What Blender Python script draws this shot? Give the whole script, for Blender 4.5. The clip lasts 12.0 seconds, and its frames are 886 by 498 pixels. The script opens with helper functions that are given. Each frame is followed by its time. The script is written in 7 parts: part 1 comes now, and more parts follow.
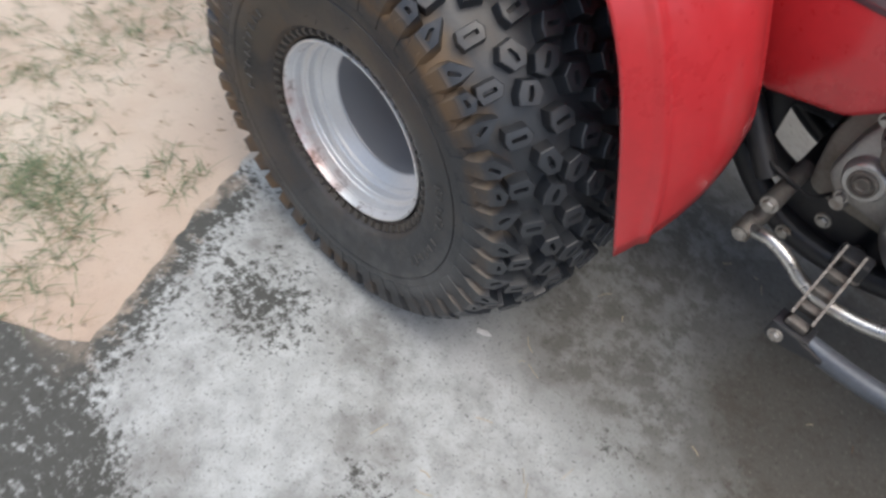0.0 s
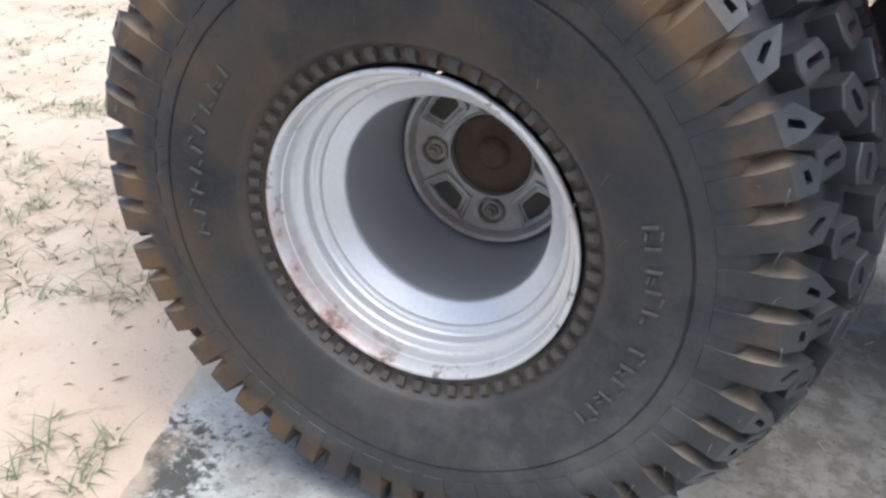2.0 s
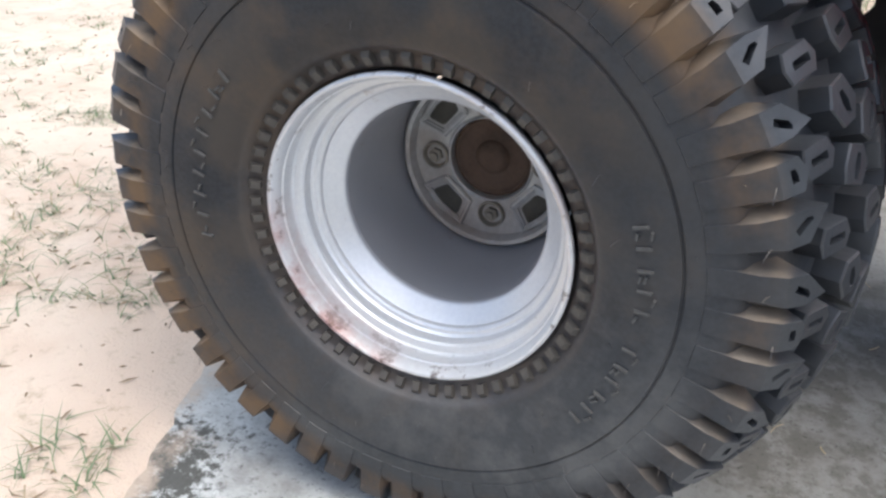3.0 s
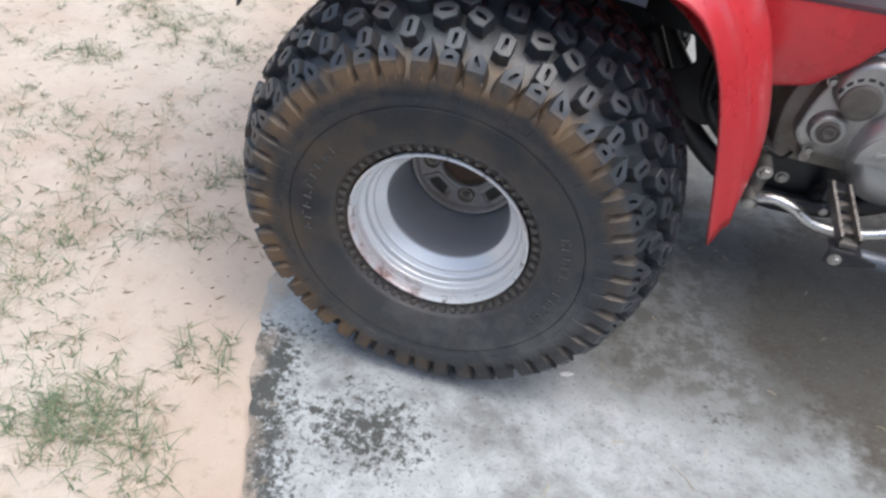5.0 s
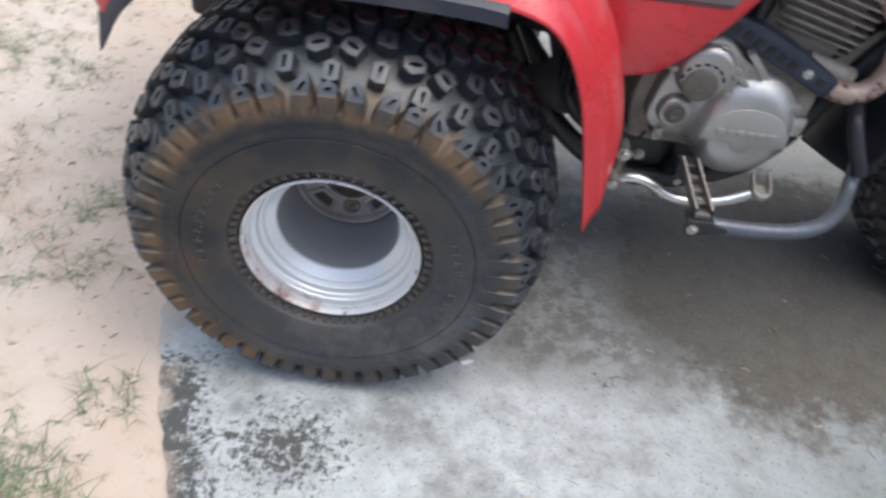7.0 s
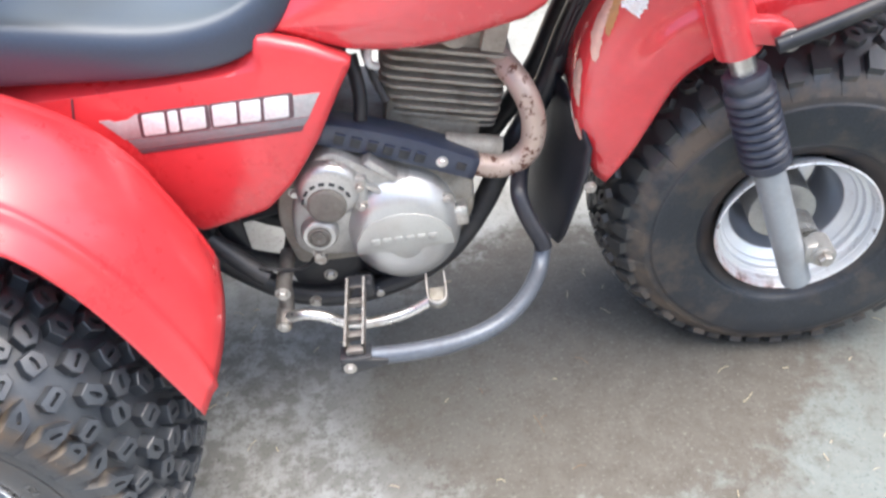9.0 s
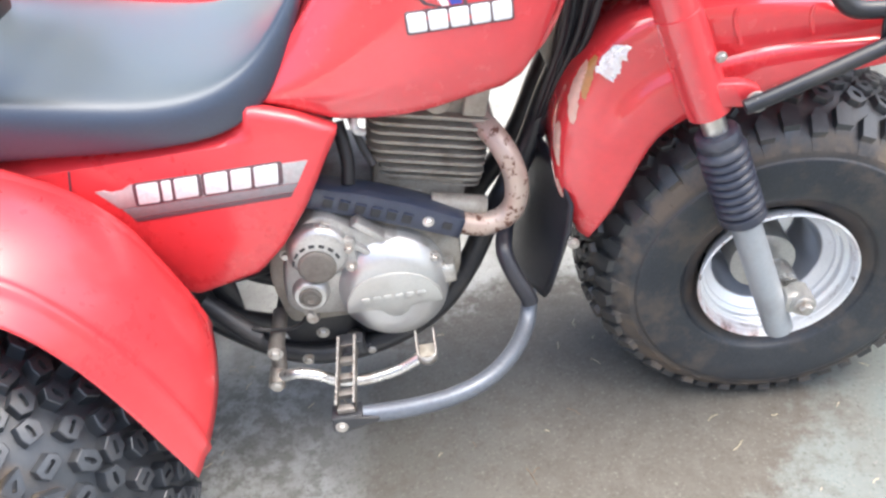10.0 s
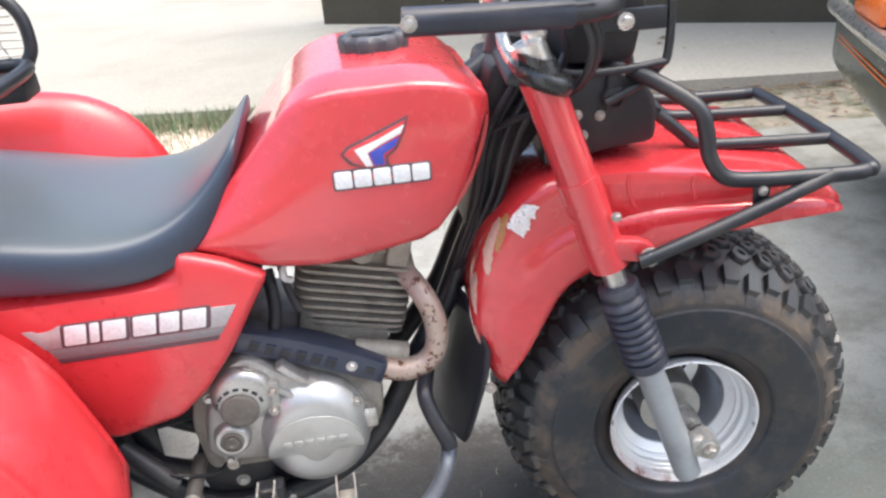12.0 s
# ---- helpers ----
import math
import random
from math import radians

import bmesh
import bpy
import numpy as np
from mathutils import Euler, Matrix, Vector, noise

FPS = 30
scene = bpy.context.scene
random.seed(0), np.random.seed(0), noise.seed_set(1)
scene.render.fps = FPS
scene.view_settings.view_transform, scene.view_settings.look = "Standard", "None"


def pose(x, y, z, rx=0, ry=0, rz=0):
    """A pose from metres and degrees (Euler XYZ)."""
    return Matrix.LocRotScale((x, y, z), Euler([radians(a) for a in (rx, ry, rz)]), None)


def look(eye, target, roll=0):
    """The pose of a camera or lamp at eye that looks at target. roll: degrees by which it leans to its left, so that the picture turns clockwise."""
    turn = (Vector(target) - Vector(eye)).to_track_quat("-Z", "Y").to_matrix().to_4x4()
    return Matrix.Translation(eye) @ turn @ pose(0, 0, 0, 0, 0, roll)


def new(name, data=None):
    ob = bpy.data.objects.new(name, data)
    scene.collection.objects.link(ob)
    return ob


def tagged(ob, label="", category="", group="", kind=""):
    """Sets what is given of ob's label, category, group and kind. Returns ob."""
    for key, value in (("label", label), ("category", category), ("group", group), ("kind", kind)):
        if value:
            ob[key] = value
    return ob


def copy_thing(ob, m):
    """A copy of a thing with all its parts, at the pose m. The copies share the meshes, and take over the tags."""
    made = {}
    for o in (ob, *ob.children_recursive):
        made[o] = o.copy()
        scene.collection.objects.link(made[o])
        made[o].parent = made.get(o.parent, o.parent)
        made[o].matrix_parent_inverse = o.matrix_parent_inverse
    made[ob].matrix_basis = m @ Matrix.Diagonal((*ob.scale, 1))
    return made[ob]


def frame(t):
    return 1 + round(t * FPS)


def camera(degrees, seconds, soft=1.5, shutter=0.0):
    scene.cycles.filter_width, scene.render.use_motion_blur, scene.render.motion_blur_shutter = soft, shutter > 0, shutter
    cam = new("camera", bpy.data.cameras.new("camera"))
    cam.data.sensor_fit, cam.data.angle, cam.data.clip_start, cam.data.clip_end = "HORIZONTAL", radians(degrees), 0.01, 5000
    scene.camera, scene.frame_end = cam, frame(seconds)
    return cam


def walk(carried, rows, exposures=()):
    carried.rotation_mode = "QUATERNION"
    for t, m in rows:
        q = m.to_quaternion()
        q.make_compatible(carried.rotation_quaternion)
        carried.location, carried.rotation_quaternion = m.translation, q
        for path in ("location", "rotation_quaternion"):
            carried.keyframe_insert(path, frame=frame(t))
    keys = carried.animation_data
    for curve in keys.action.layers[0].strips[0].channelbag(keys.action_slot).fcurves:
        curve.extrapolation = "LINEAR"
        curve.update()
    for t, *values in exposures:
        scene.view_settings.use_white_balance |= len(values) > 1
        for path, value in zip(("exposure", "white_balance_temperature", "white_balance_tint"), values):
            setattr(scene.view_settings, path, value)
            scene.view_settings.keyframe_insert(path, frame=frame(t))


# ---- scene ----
import functools

cam = camera(58.79, 12.0, 2.5, 0.5)
# seconds, eye, then yaw, pitch and lean in degrees
ROWS = [
    (0, 0.5427, -0.9894, 1.0077, 36.70, -52.26, 9.57),
    (0.5, 0.3825, -0.9940, 0.9679, 23.15, -55.63, 15.46),
    (0.8, 0.3797, -0.9477, 0.9173, 37.34, -53.19, 1.07),
    (1, 0.3336, -0.9603, 0.8378, 34.64, -47.32, 0.19),
    (1.2, 0.2373, -0.9838, 0.7506, 26.89, -37.38, 2.16),
    (1.5, 0.2056, -0.9911, 0.6389, 24.35, -33.72, 2.06),
    (2, 0.2149, -0.9725, 0.5766, 21.85, -29.96, 2.24),
    (2.5, 0.2266, -0.9723, 0.5692, 22.44, -29.40, 1.90),
    (3, 0.2312, -0.9765, 0.5757, 23.08, -29.32, 1.70),
    (3.5, 0.2443, -0.9824, 0.6037, 22.81, -31.71, 1.90),
    (3.7, 0.2636, -0.9927, 0.6607, 23.21, -35.97, 2.33),
    (5.3, 0.1296, -1.3298, 1.0228, 7.11, -41.46, 9.90),
    (5.5, 0.1097, -1.3271, 1.0390, 5.01, -41.05, 11.57),
    (6, 0.1165, -1.3332, 1.0519, 2.49, -40.78, 9.99),
    (6.5, 0.1223, -1.3288, 1.0539, 1.57, -41.81, 9.58),
    (7, 0.1365, -1.3053, 1.0572, -1.53, -42.48, 8.54),
    (7.4, 0.2475, -1.2855, 1.0729, -6.54, -42.30, 3.67),
    (7.5, 0.3004, -1.2726, 1.0783, -6.12, -42.52, 1.09),
    (7.7, 0.3855, -1.2311, 1.0691, -7.36, -43.88, 0.14),
    (9.3, 0.7343, -1.0814, 1.1208, 2.20, -39.21, -9.07),
    (9.5, 0.7372, -1.0814, 1.1309, 1.65, -38.83, -8.60),
    (10, 0.7338, -1.0968, 1.1352, 0.81, -36.90, -9.17),
    (10.5, 0.7442, -1.1108, 1.1412, -0.10, -35.63, -9.25),
    (11, 0.7398, -1.1181, 1.1354, -1.07, -33.81, -8.95),
    (11.5, 0.7508, -1.1401, 1.1412, -5.91, -27.42, -4.97),
    (12, 0.7486, -1.1590, 1.1549, -6.29, -26.26, -4.83),
]
walk(cam, [(t, pose(x, y, z, 90 + pitch, 0, yaw) @ pose(0, 0, 0, 0, 0, lean)) for t, x, y, z, yaw, pitch, lean in ROWS],
     [(t, ev + 0.25, k, 6) for t, ev, k in ((0.0, -0.2, 6180), (1.0, -0.1, 6120), (1.5, -0.04, 6080), (2.0, 0.38, 6050), (3.5, 0.45, 6050), (5.5, 0.0, 5850), (7.0, 0.12, 5850), (7.5, 0.46, 5850), (9.4, 1.45, 6100), (11.0, 1.55, 6150), (11.5, 1.38, 6150), (12.0, 1.04, 6200))])

# ---- daylight: bright overcast sky, soft high sun ----
world = bpy.data.worlds.new("sky")
scene.world = world
world.use_nodes = True
wn = world.node_tree
sky = wn.nodes.new("ShaderNodeTexSky")
sky.sky_type, sky.sun_disc = "NISHITA", False
sky.sun_elevation, sky.sun_rotation = radians(69), radians(103)
sky.air_density, sky.dust_density, sky.ozone_density = 1.0, 6.0, 1.0
wn.links.new(sky.outputs[0], wn.nodes["Background"].inputs["Color"])
wn.nodes["Background"].inputs["Strength"].default_value = 0.17
sun = new("sun", bpy.data.lights.new("sun", "SUN"))
sun.data.energy, sun.data.angle, sun.data.color = 0.9, radians(40), (1.0, 0.95, 0.88)
sun.matrix_world = look((-1.5, -0.35, 4.0), (0, 0, 0))

# ---- helpers for meshes ----
def fin(name, bm, material, parent=None, label="", sharp=38):
    bmesh.ops.recalc_face_normals(bm, faces=bm.faces)
    me = bpy.data.meshes.new(name)
    bm.to_mesh(me)
    bm.free()
    for m in (material if isinstance(material, (list, tuple)) else [material]):
        me.materials.append(m)
    me.polygons.foreach_set("use_smooth", [True] * len(me.polygons))
    me.set_sharp_from_angle(angle=radians(sharp))
    ob = new(name, me)
    if parent is not None:
        ob.parent = parent
    if label:
        tagged(ob, label)
    return ob


def part(name, bm, material, parent, label="", sharp=38):
    return fin(name, bm, material, parent, label, sharp)


def thing(name, label, category, m=None, group=""):
    ob = new(name)
    ob.empty_display_size = 0.1
    if m is not None:
        ob.matrix_world = m
    return tagged(ob, label, category, group)


def smooth_path(pts, per=6):
    p = [Vector(q) for q in pts]
    if len(p) < 3:
        return p
    out = []
    ext = [2 * p[0] - p[1]] + p + [2 * p[-1] - p[-2]]
    for i in range(1, len(ext) - 2):
        a, b, c, d = ext[i - 1:i + 3]
        for k in range(per):
            t = k / per
            out.append(0.5 * ((2 * b) + (c - a) * t + (2 * a - 5 * b + 4 * c - d) * t * t + (3 * b - a - 3 * c + d) * t ** 3))
    out.append(p[-1])
    return out


def tube(bm, pts, r, n=12, per=6, smooth=True, closed=False, flat=1.0):
    path = smooth_path(pts, per) if smooth else [Vector(q) for q in pts]
    rs = r if isinstance(r, (list, tuple)) else None
    rings = []
    up = None
    for i, p in enumerate(path):
        a = path[max(i - 1, 0)]
        b = path[min(i + 1, len(path) - 1)]
        d = (b - a).normalized()
        if up is None:
            up = d.orthogonal().normalized()
        up = (up - d * up.dot(d)).normalized()
        side = d.cross(up)
        rad = rs[0] + (rs[1] - rs[0]) * i / (len(path) - 1) if rs else r
        rings.append([bm.verts.new(p + (up * math.cos(2 * math.pi * k / n) + side * flat * math.sin(2 * math.pi * k / n)) * rad) for k in range(n)])
    skin(bm, rings, True, closed)
    if not closed:
        bm.faces.new(rings[0])
        bm.faces.new(rings[-1])


def skin(bm, rings, around=True, closed=False):
    m = len(rings)
    for i in range(m if closed else m - 1):
        a, b = rings[i], rings[(i + 1) % m]
        n = len(a)
        for k in range(n if around else n - 1):
            q = (a[k], a[(k + 1) % n], b[(k + 1) % n], b[k])
            if len(set(q)) == 4:
                bm.faces.new(q)


def lathe(bm, prof, n=64, centre=(0, 0, 0), closed=False, start=0.0, arc=2 * math.pi):
    """Turns (y, r) pairs about the y axis."""
    c = Vector(centre)
    full = abs(arc - 2 * math.pi) < 1e-6
    cols = []
    for y, r in prof:
        cols.append([bm.verts.new(c + Vector((r * math.cos(start + arc * k / n), y, r * math.sin(start + arc * k / n)))) for k in range(n if full else n + 1)])
    skin(bm, cols, full, closed)
    return cols


def box(bm, x0, x1, y0, y1, z0, z1, m=None, bev=0.0):
    r = bmesh.ops.create_cube(bm, size=1.0)
    t = Matrix.Translation(((x0 + x1) / 2, (y0 + y1) / 2, (z0 + z1) / 2)) @ Matrix.Diagonal((abs(x1 - x0), abs(y1 - y0), abs(z1 - z0), 1))
    vs = r["verts"]
    bmesh.ops.transform(bm, matrix=(m @ t) if m is not None else t, verts=vs)
    if bev:
        es = list({e for v in vs for e in v.link_edges})
        bmesh.ops.bevel(bm, geom=es, offset=bev, segments=2, affect="EDGES", profile=0.5)


def offset_poly(poly, d):
    """Moves a closed outline inwards by d."""
    n = len(poly)
    area = sum(poly[i][0] * poly[(i + 1) % n][1] - poly[(i + 1) % n][0] * poly[i][1] for i in range(n))
    s = 1 if area > 0 else -1
    out = []
    for i in range(n):
        a, b, c = Vector(poly[i - 1]), Vector(poly[i]), Vector(poly[(i + 1) % n])
        e, f = (b - a).normalized(), (c - b).normalized()
        ne, nf = Vector((-e.y, e.x)) * s, Vector((-f.y, f.x)) * s
        m = ne + nf
        m = m / max(m.dot(m) / 2, 0.35)
        out.append((b.x + m.x * d, b.y + m.y * d))
    return out


def round_poly(poly, r, seg=4):
    """Rounds the corners of a closed outline."""
    n, out = len(poly), []
    for i in range(n):
        a, b, c = Vector(poly[i - 1]), Vector(poly[i]), Vector(poly[(i + 1) % n])
        ra = min(r, (a - b).length * 0.45, (c - b).length * 0.45)
        p, q = b + (a - b).normalized() * ra, b + (c - b).normalized() * ra
        for k in range(seg + 1):
            t = k / seg
            v = p * (1 - t) ** 2 + b * 2 * t * (1 - t) + q * t * t
            out.append((v.x, v.y))
    return out


def prism(bm, poly, y0, y1, bev=0.004, m=None):
    """An (x, z) outline carried from y0 to y1 with softened edges."""
    inn = offset_poly(poly, bev)
    s = 1 if y1 > y0 else -1
    rings = []
    for y, p in ((y0, inn), (y0 + s * bev * 0.35, offset_poly(poly, bev * 0.3)), (y0 + s * bev, poly), (y1 - s * bev, poly), (y1 - s * bev * 0.35, offset_poly(poly, bev * 0.3)), (y1, inn)):
        rings.append([bm.verts.new((m @ Vector((x, y, z))) if m is not None else (x, y, z)) for x, z in p])
    skin(bm, rings)
    bm.faces.new(rings[0])
    bm.faces.new(rings[-1])


def hexbolt(bm, at, way, r=0.007, h=0.006, washer=True):
    at, way = Vector(at), Vector(way).normalized()
    u = way.orthogonal().normalized()
    v = way.cross(u)
    def ring(rad, off, n, turn=0.0):
        return [bm.verts.new(at + way * off + (u * math.cos(2 * math.pi * k / n + turn) + v * math.sin(2 * math.pi * k / n + turn)) * rad) for k in range(n)]
    if washer:
        a, b = ring(r * 1.45, -0.002, 12), ring(r * 1.4, 0.0015, 12)
        skin(bm, [a, b])
        bm.faces.new(b)
    rings = [ring(r, -0.001, 6), ring(r, h * 0.8, 6), ring(r * 0.8, h, 6)]
    skin(bm, rings)
    bm.faces.new(rings[-1])


def disc_stack(bm, cx, cz, prof, n=32):
    """Round boss facing the y axis: (y, r) pairs from back to front, closed in front."""
    cols = lathe(bm, prof, n, (cx, 0, cz))
    bm.faces.new(cols[-1])


# ---- materials ----
def nodes_of(name):
    m = bpy.data.materials.new(name)
    m.use_nodes = True
    nt = m.node_tree
    return m, nt, nt.nodes["Principled BSDF"]


def node(nt, kind, **kw):
    n = nt.nodes.new(kind)
    for k, v in kw.items():
        n.inputs[k.replace("_", " ")].default_value = v
    return n


def noise_of(nt, co, scale, detail=5.0, rough=0.6, distort=0.0):
    n = node(nt, "ShaderNodeTexNoise", Scale=scale, Detail=detail, Roughness=rough, Distortion=distort)
    nt.links.new(co, n.inputs["Vector"])
    return n.outputs["Fac"]


def ramp(nt, fac, lo, hi, a=0.0, b=1.0):
    n = nt.nodes.new("ShaderNodeMapRange")
    n.inputs["From Min"].default_value, n.inputs["From Max"].default_value = lo, hi
    n.inputs["To Min"].default_value, n.inputs["To Max"].default_value = a, b
    nt.links.new(fac, n.inputs["Value"])
    return n.outputs["Result"]


def blend(nt, fac, a, b, kind="MIX"):
    n = nt.nodes.new("ShaderNodeMix")
    n.data_type, n.blend_type = "RGBA", kind
    if hasattr(fac, "is_linked"):
        nt.links.new(fac, n.inputs[0])
    else:
        n.inputs[0].default_value = fac
    for v, i in ((a, 6), (b, 7)):
        if hasattr(v, "is_linked"):
            nt.links.new(v, n.inputs[i])
        else:
            n.inputs[i].default_value = (*v, 1)
    return n.outputs[2]


def calc(nt, op, a, b=0.0):
    n = nt.nodes.new("ShaderNodeMath")
    n.operation = op
    for v, i in ((a, 0), (b, 1)):
        if hasattr(v, "is_linked"):
            nt.links.new(v, n.inputs[i])
        else:
            n.inputs[i].default_value = v
    return n.outputs[0]


def bump(nt, bsdf, height, strength=0.3, distance=0.002):
    n = node(nt, "ShaderNodeBump", Strength=strength, Distance=distance)
    nt.links.new(height, n.inputs["Height"])
    nt.links.new(n.outputs[0], bsdf.inputs["Normal"])


def place(nt):
    return nt.nodes.new("ShaderNodeTexCoord").outputs["Object"]


def surface(name, base, rough=0.5, metal=0.0, dirt=(0.1, 0.08, 0.06), dirty=0.3, scale=9.0, grain=120.0, relief=0.15, depth=0.001, coat=0.0, spread=0.12):
    """Base colour with large uneven patches of dirt, fine grain in colour and gloss, and fine relief."""
    m, nt, b = nodes_of(name)
    co = place(nt)
    big, small = noise_of(nt, co, scale, 4), noise_of(nt, co, grain, 3)
    c = blend(nt, ramp(nt, small, 0.3, 0.7), tuple(v * (1 - spread) for v in base), tuple(min(1, v * (1 + spread)) for v in base))
    c = blend(nt, ramp(nt, big, 0.48, 0.78, 0, dirty), c, dirt)
    nt.links.new(c, b.inputs["Base Color"])
    r = calc(nt, "ADD", ramp(nt, big, 0.3, 0.8, rough - 0.06, rough + 0.12), ramp(nt, small, 0.3, 0.7, -0.04, 0.04))
    nt.links.new(r, b.inputs["Roughness"])
    b.inputs["Metallic"].default_value = metal
    b.inputs["Coat Weight"].default_value = coat
    b.inputs["Coat Roughness"].default_value = 0.12
    bump(nt, b, small, relief, depth)
    return m


RED = surface("red_plastic", (0.60, 0.036, 0.045), 0.30, 0, (0.42, 0.06, 0.06), 0.38, 5, 60, 0.05, 0.0006, 0.45, 0.05)
RED_GLOSS = surface("glossy_red_plastic", (0.62, 0.037, 0.046), 0.22, 0, (0.46, 0.05, 0.05), 0.3, 5, 60, 0.04, 0.0004, 1.0, 0.05)
RED_GLOSS.node_tree.nodes["Principled BSDF"].inputs["Coat Roughness"].default_value = 0.06
RED_PAINT = surface("red_paint", (0.58, 0.041, 0.050), 0.24, 0, (0.42, 0.05, 0.05), 0.3, 6, 50, 0.03, 0.0003, 1.0, 0.04)
RED_PAINT.node_tree.nodes["Principled BSDF"].inputs["Coat Roughness"].default_value = 0.07
GLOSS_BLACK = surface("gloss_black_paint", (0.014, 0.015, 0.018), 0.22, 0, (0.05, 0.045, 0.04), 0.4, 16, 140, 0.05, 0.0004, 0.5)
BLACK = surface("black_plastic", (0.018, 0.018, 0.021), 0.45, 0, (0.09, 0.08, 0.07), 0.4, 12, 160, 0.15, 0.0006)
BLACK_PAINT = surface("black_paint", (0.019, 0.020, 0.024), 0.36, 0, (0.08, 0.07, 0.06), 0.5, 14, 140, 0.15, 0.0005)
GREY_PLASTIC = surface("grey_plastic", (0.027, 0.030, 0.043), 0.42, 0, (0.13, 0.12, 0.12), 0.4, 10, 200, 0.15, 0.0005)
SHIELD = surface("blue_black_shield", (0.034, 0.042, 0.070), 0.34, 0, (0.12, 0.12, 0.13), 0.35, 14, 200, 0.12, 0.0005, 0.2)
SILVER = surface("silver_paint", (0.52, 0.52, 0.51), 0.38, 0.4, (0.30, 0.22, 0.16), 0.75, 13, 150, 0.12, 0.0005)
CAST = surface("cast_alloy", (0.50, 0.49, 0.47), 0.38, 0.75, (0.20, 0.16, 0.13), 0.5, 14, 260, 0.2, 0.0006)
POLISHED = surface("polished_alloy", (0.52, 0.52, 0.51), 0.40, 0.7, (0.46, 0.44, 0.40), 0.3, 7, 220, 0.03, 0.0003, 0.0, 0.04)
SATIN = surface("satin_alloy", (0.50, 0.50, 0.47), 0.46, 0.55, (0.36, 0.34, 0.29), 0.5, 16, 240, 0.06, 0.0004, 0.0, 0.05)
DIRTY_ALLOY = surface("dirty_alloy", (0.36, 0.33, 0.28), 0.6, 0.3, (0.11, 0.085, 0.06), 0.7, 26, 200, 0.35, 0.001)
CHROME = surface("worn_chrome", (0.72, 0.71, 0.69), 0.3, 0.95, (0.24, 0.15, 0.09), 0.5, 40, 300, 0.1, 0.0004)
STEEL = surface("zinc_steel", (0.48, 0.46, 0.43), 0.42, 0.8, (0.22, 0.14, 0.08), 0.6, 60, 300, 0.2, 0.0005)
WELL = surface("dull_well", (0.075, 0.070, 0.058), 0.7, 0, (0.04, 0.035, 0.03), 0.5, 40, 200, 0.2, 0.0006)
DULL_CAP = surface("dull_cap", (0.17, 0.155, 0.135), 0.6, 0.3, (0.09, 0.08, 0.065), 0.6, 40, 220, 0.2, 0.0006)
RUST = surface("rusty_hub", (0.13, 0.085, 0.06), 0.75, 0.2, (0.05, 0.035, 0.028), 0.8, 34, 240, 0.35, 0.001)
BAR_GREY = surface("worn_grey_bar", (0.122, 0.136, 0.160), 0.4, 0.35, (0.07, 0.06, 0.06), 0.5, 18, 160, 0.2, 0.0006)
WHITE = surface("white_decal", (0.80, 0.80, 0.79), 0.4, 0, (0.5, 0.45, 0.42), 0.25, 30, 200, 0.03, 0.0003)
DECAL_GREY = surface("silver_decal", (0.44, 0.43, 0.43), 0.4, 0.2, (0.5, 0.28, 0.27), 0.4, 30, 200, 0.03, 0.0003)
DECAL_DARK = surface("dark_decal", (0.10, 0.06, 0.07), 0.4, 0, (0.2, 0.08, 0.08), 0.3, 30, 200, 0.03, 0.0003)
DECAL_MID = surface("mid_grey_decal", (0.23, 0.21, 0.22), 0.4, 0.2, (0.35, 0.2, 0.2), 0.4, 30, 200, 0.03, 0.0003)
BLUE = surface("blue_decal", (0.05, 0.07, 0.42), 0.4, 0, (0.3, 0.3, 0.4), 0.2, 30, 200, 0.03, 0.0003)
DARK_GREEN = surface("dark_green_paint", (0.010, 0.028, 0.019), 0.30, 0, (0.03, 0.04, 0.03), 0.3, 4, 60, 0.04, 0.0004, 0.25)
ORANGE = surface("orange_lens", (0.75, 0.16, 0.03), 0.2, 0, (0.5, 0.1, 0.03), 0.2, 20, 90, 0.05, 0.0004)


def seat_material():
    """Dark navy vinyl with a fine grain; sky sheen is painted as a paler tone where it faces up."""
    m, nt, b = nodes_of("navy_vinyl")
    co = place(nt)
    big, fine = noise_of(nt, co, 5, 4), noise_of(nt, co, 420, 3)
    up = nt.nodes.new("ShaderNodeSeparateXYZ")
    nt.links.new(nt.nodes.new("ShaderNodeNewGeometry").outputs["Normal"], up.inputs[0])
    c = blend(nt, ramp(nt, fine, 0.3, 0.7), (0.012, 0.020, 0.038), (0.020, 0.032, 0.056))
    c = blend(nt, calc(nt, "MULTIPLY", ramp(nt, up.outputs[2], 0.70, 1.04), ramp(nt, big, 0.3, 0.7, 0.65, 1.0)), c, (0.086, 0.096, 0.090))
    nt.links.new(c, b.inputs["Base Color"])
    nt.links.new(ramp(nt, big, 0.3, 0.7, 0.36, 0.48), b.inputs["Roughness"])
    b.inputs["Coat Weight"].default_value = 0.8
    b.inputs["Specular IOR Level"].default_value = 0.5
    b.inputs["Coat Roughness"].default_value = 0.36
    bump(nt, b, fine, 0.2, 0.0006)
    return m


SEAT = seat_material()


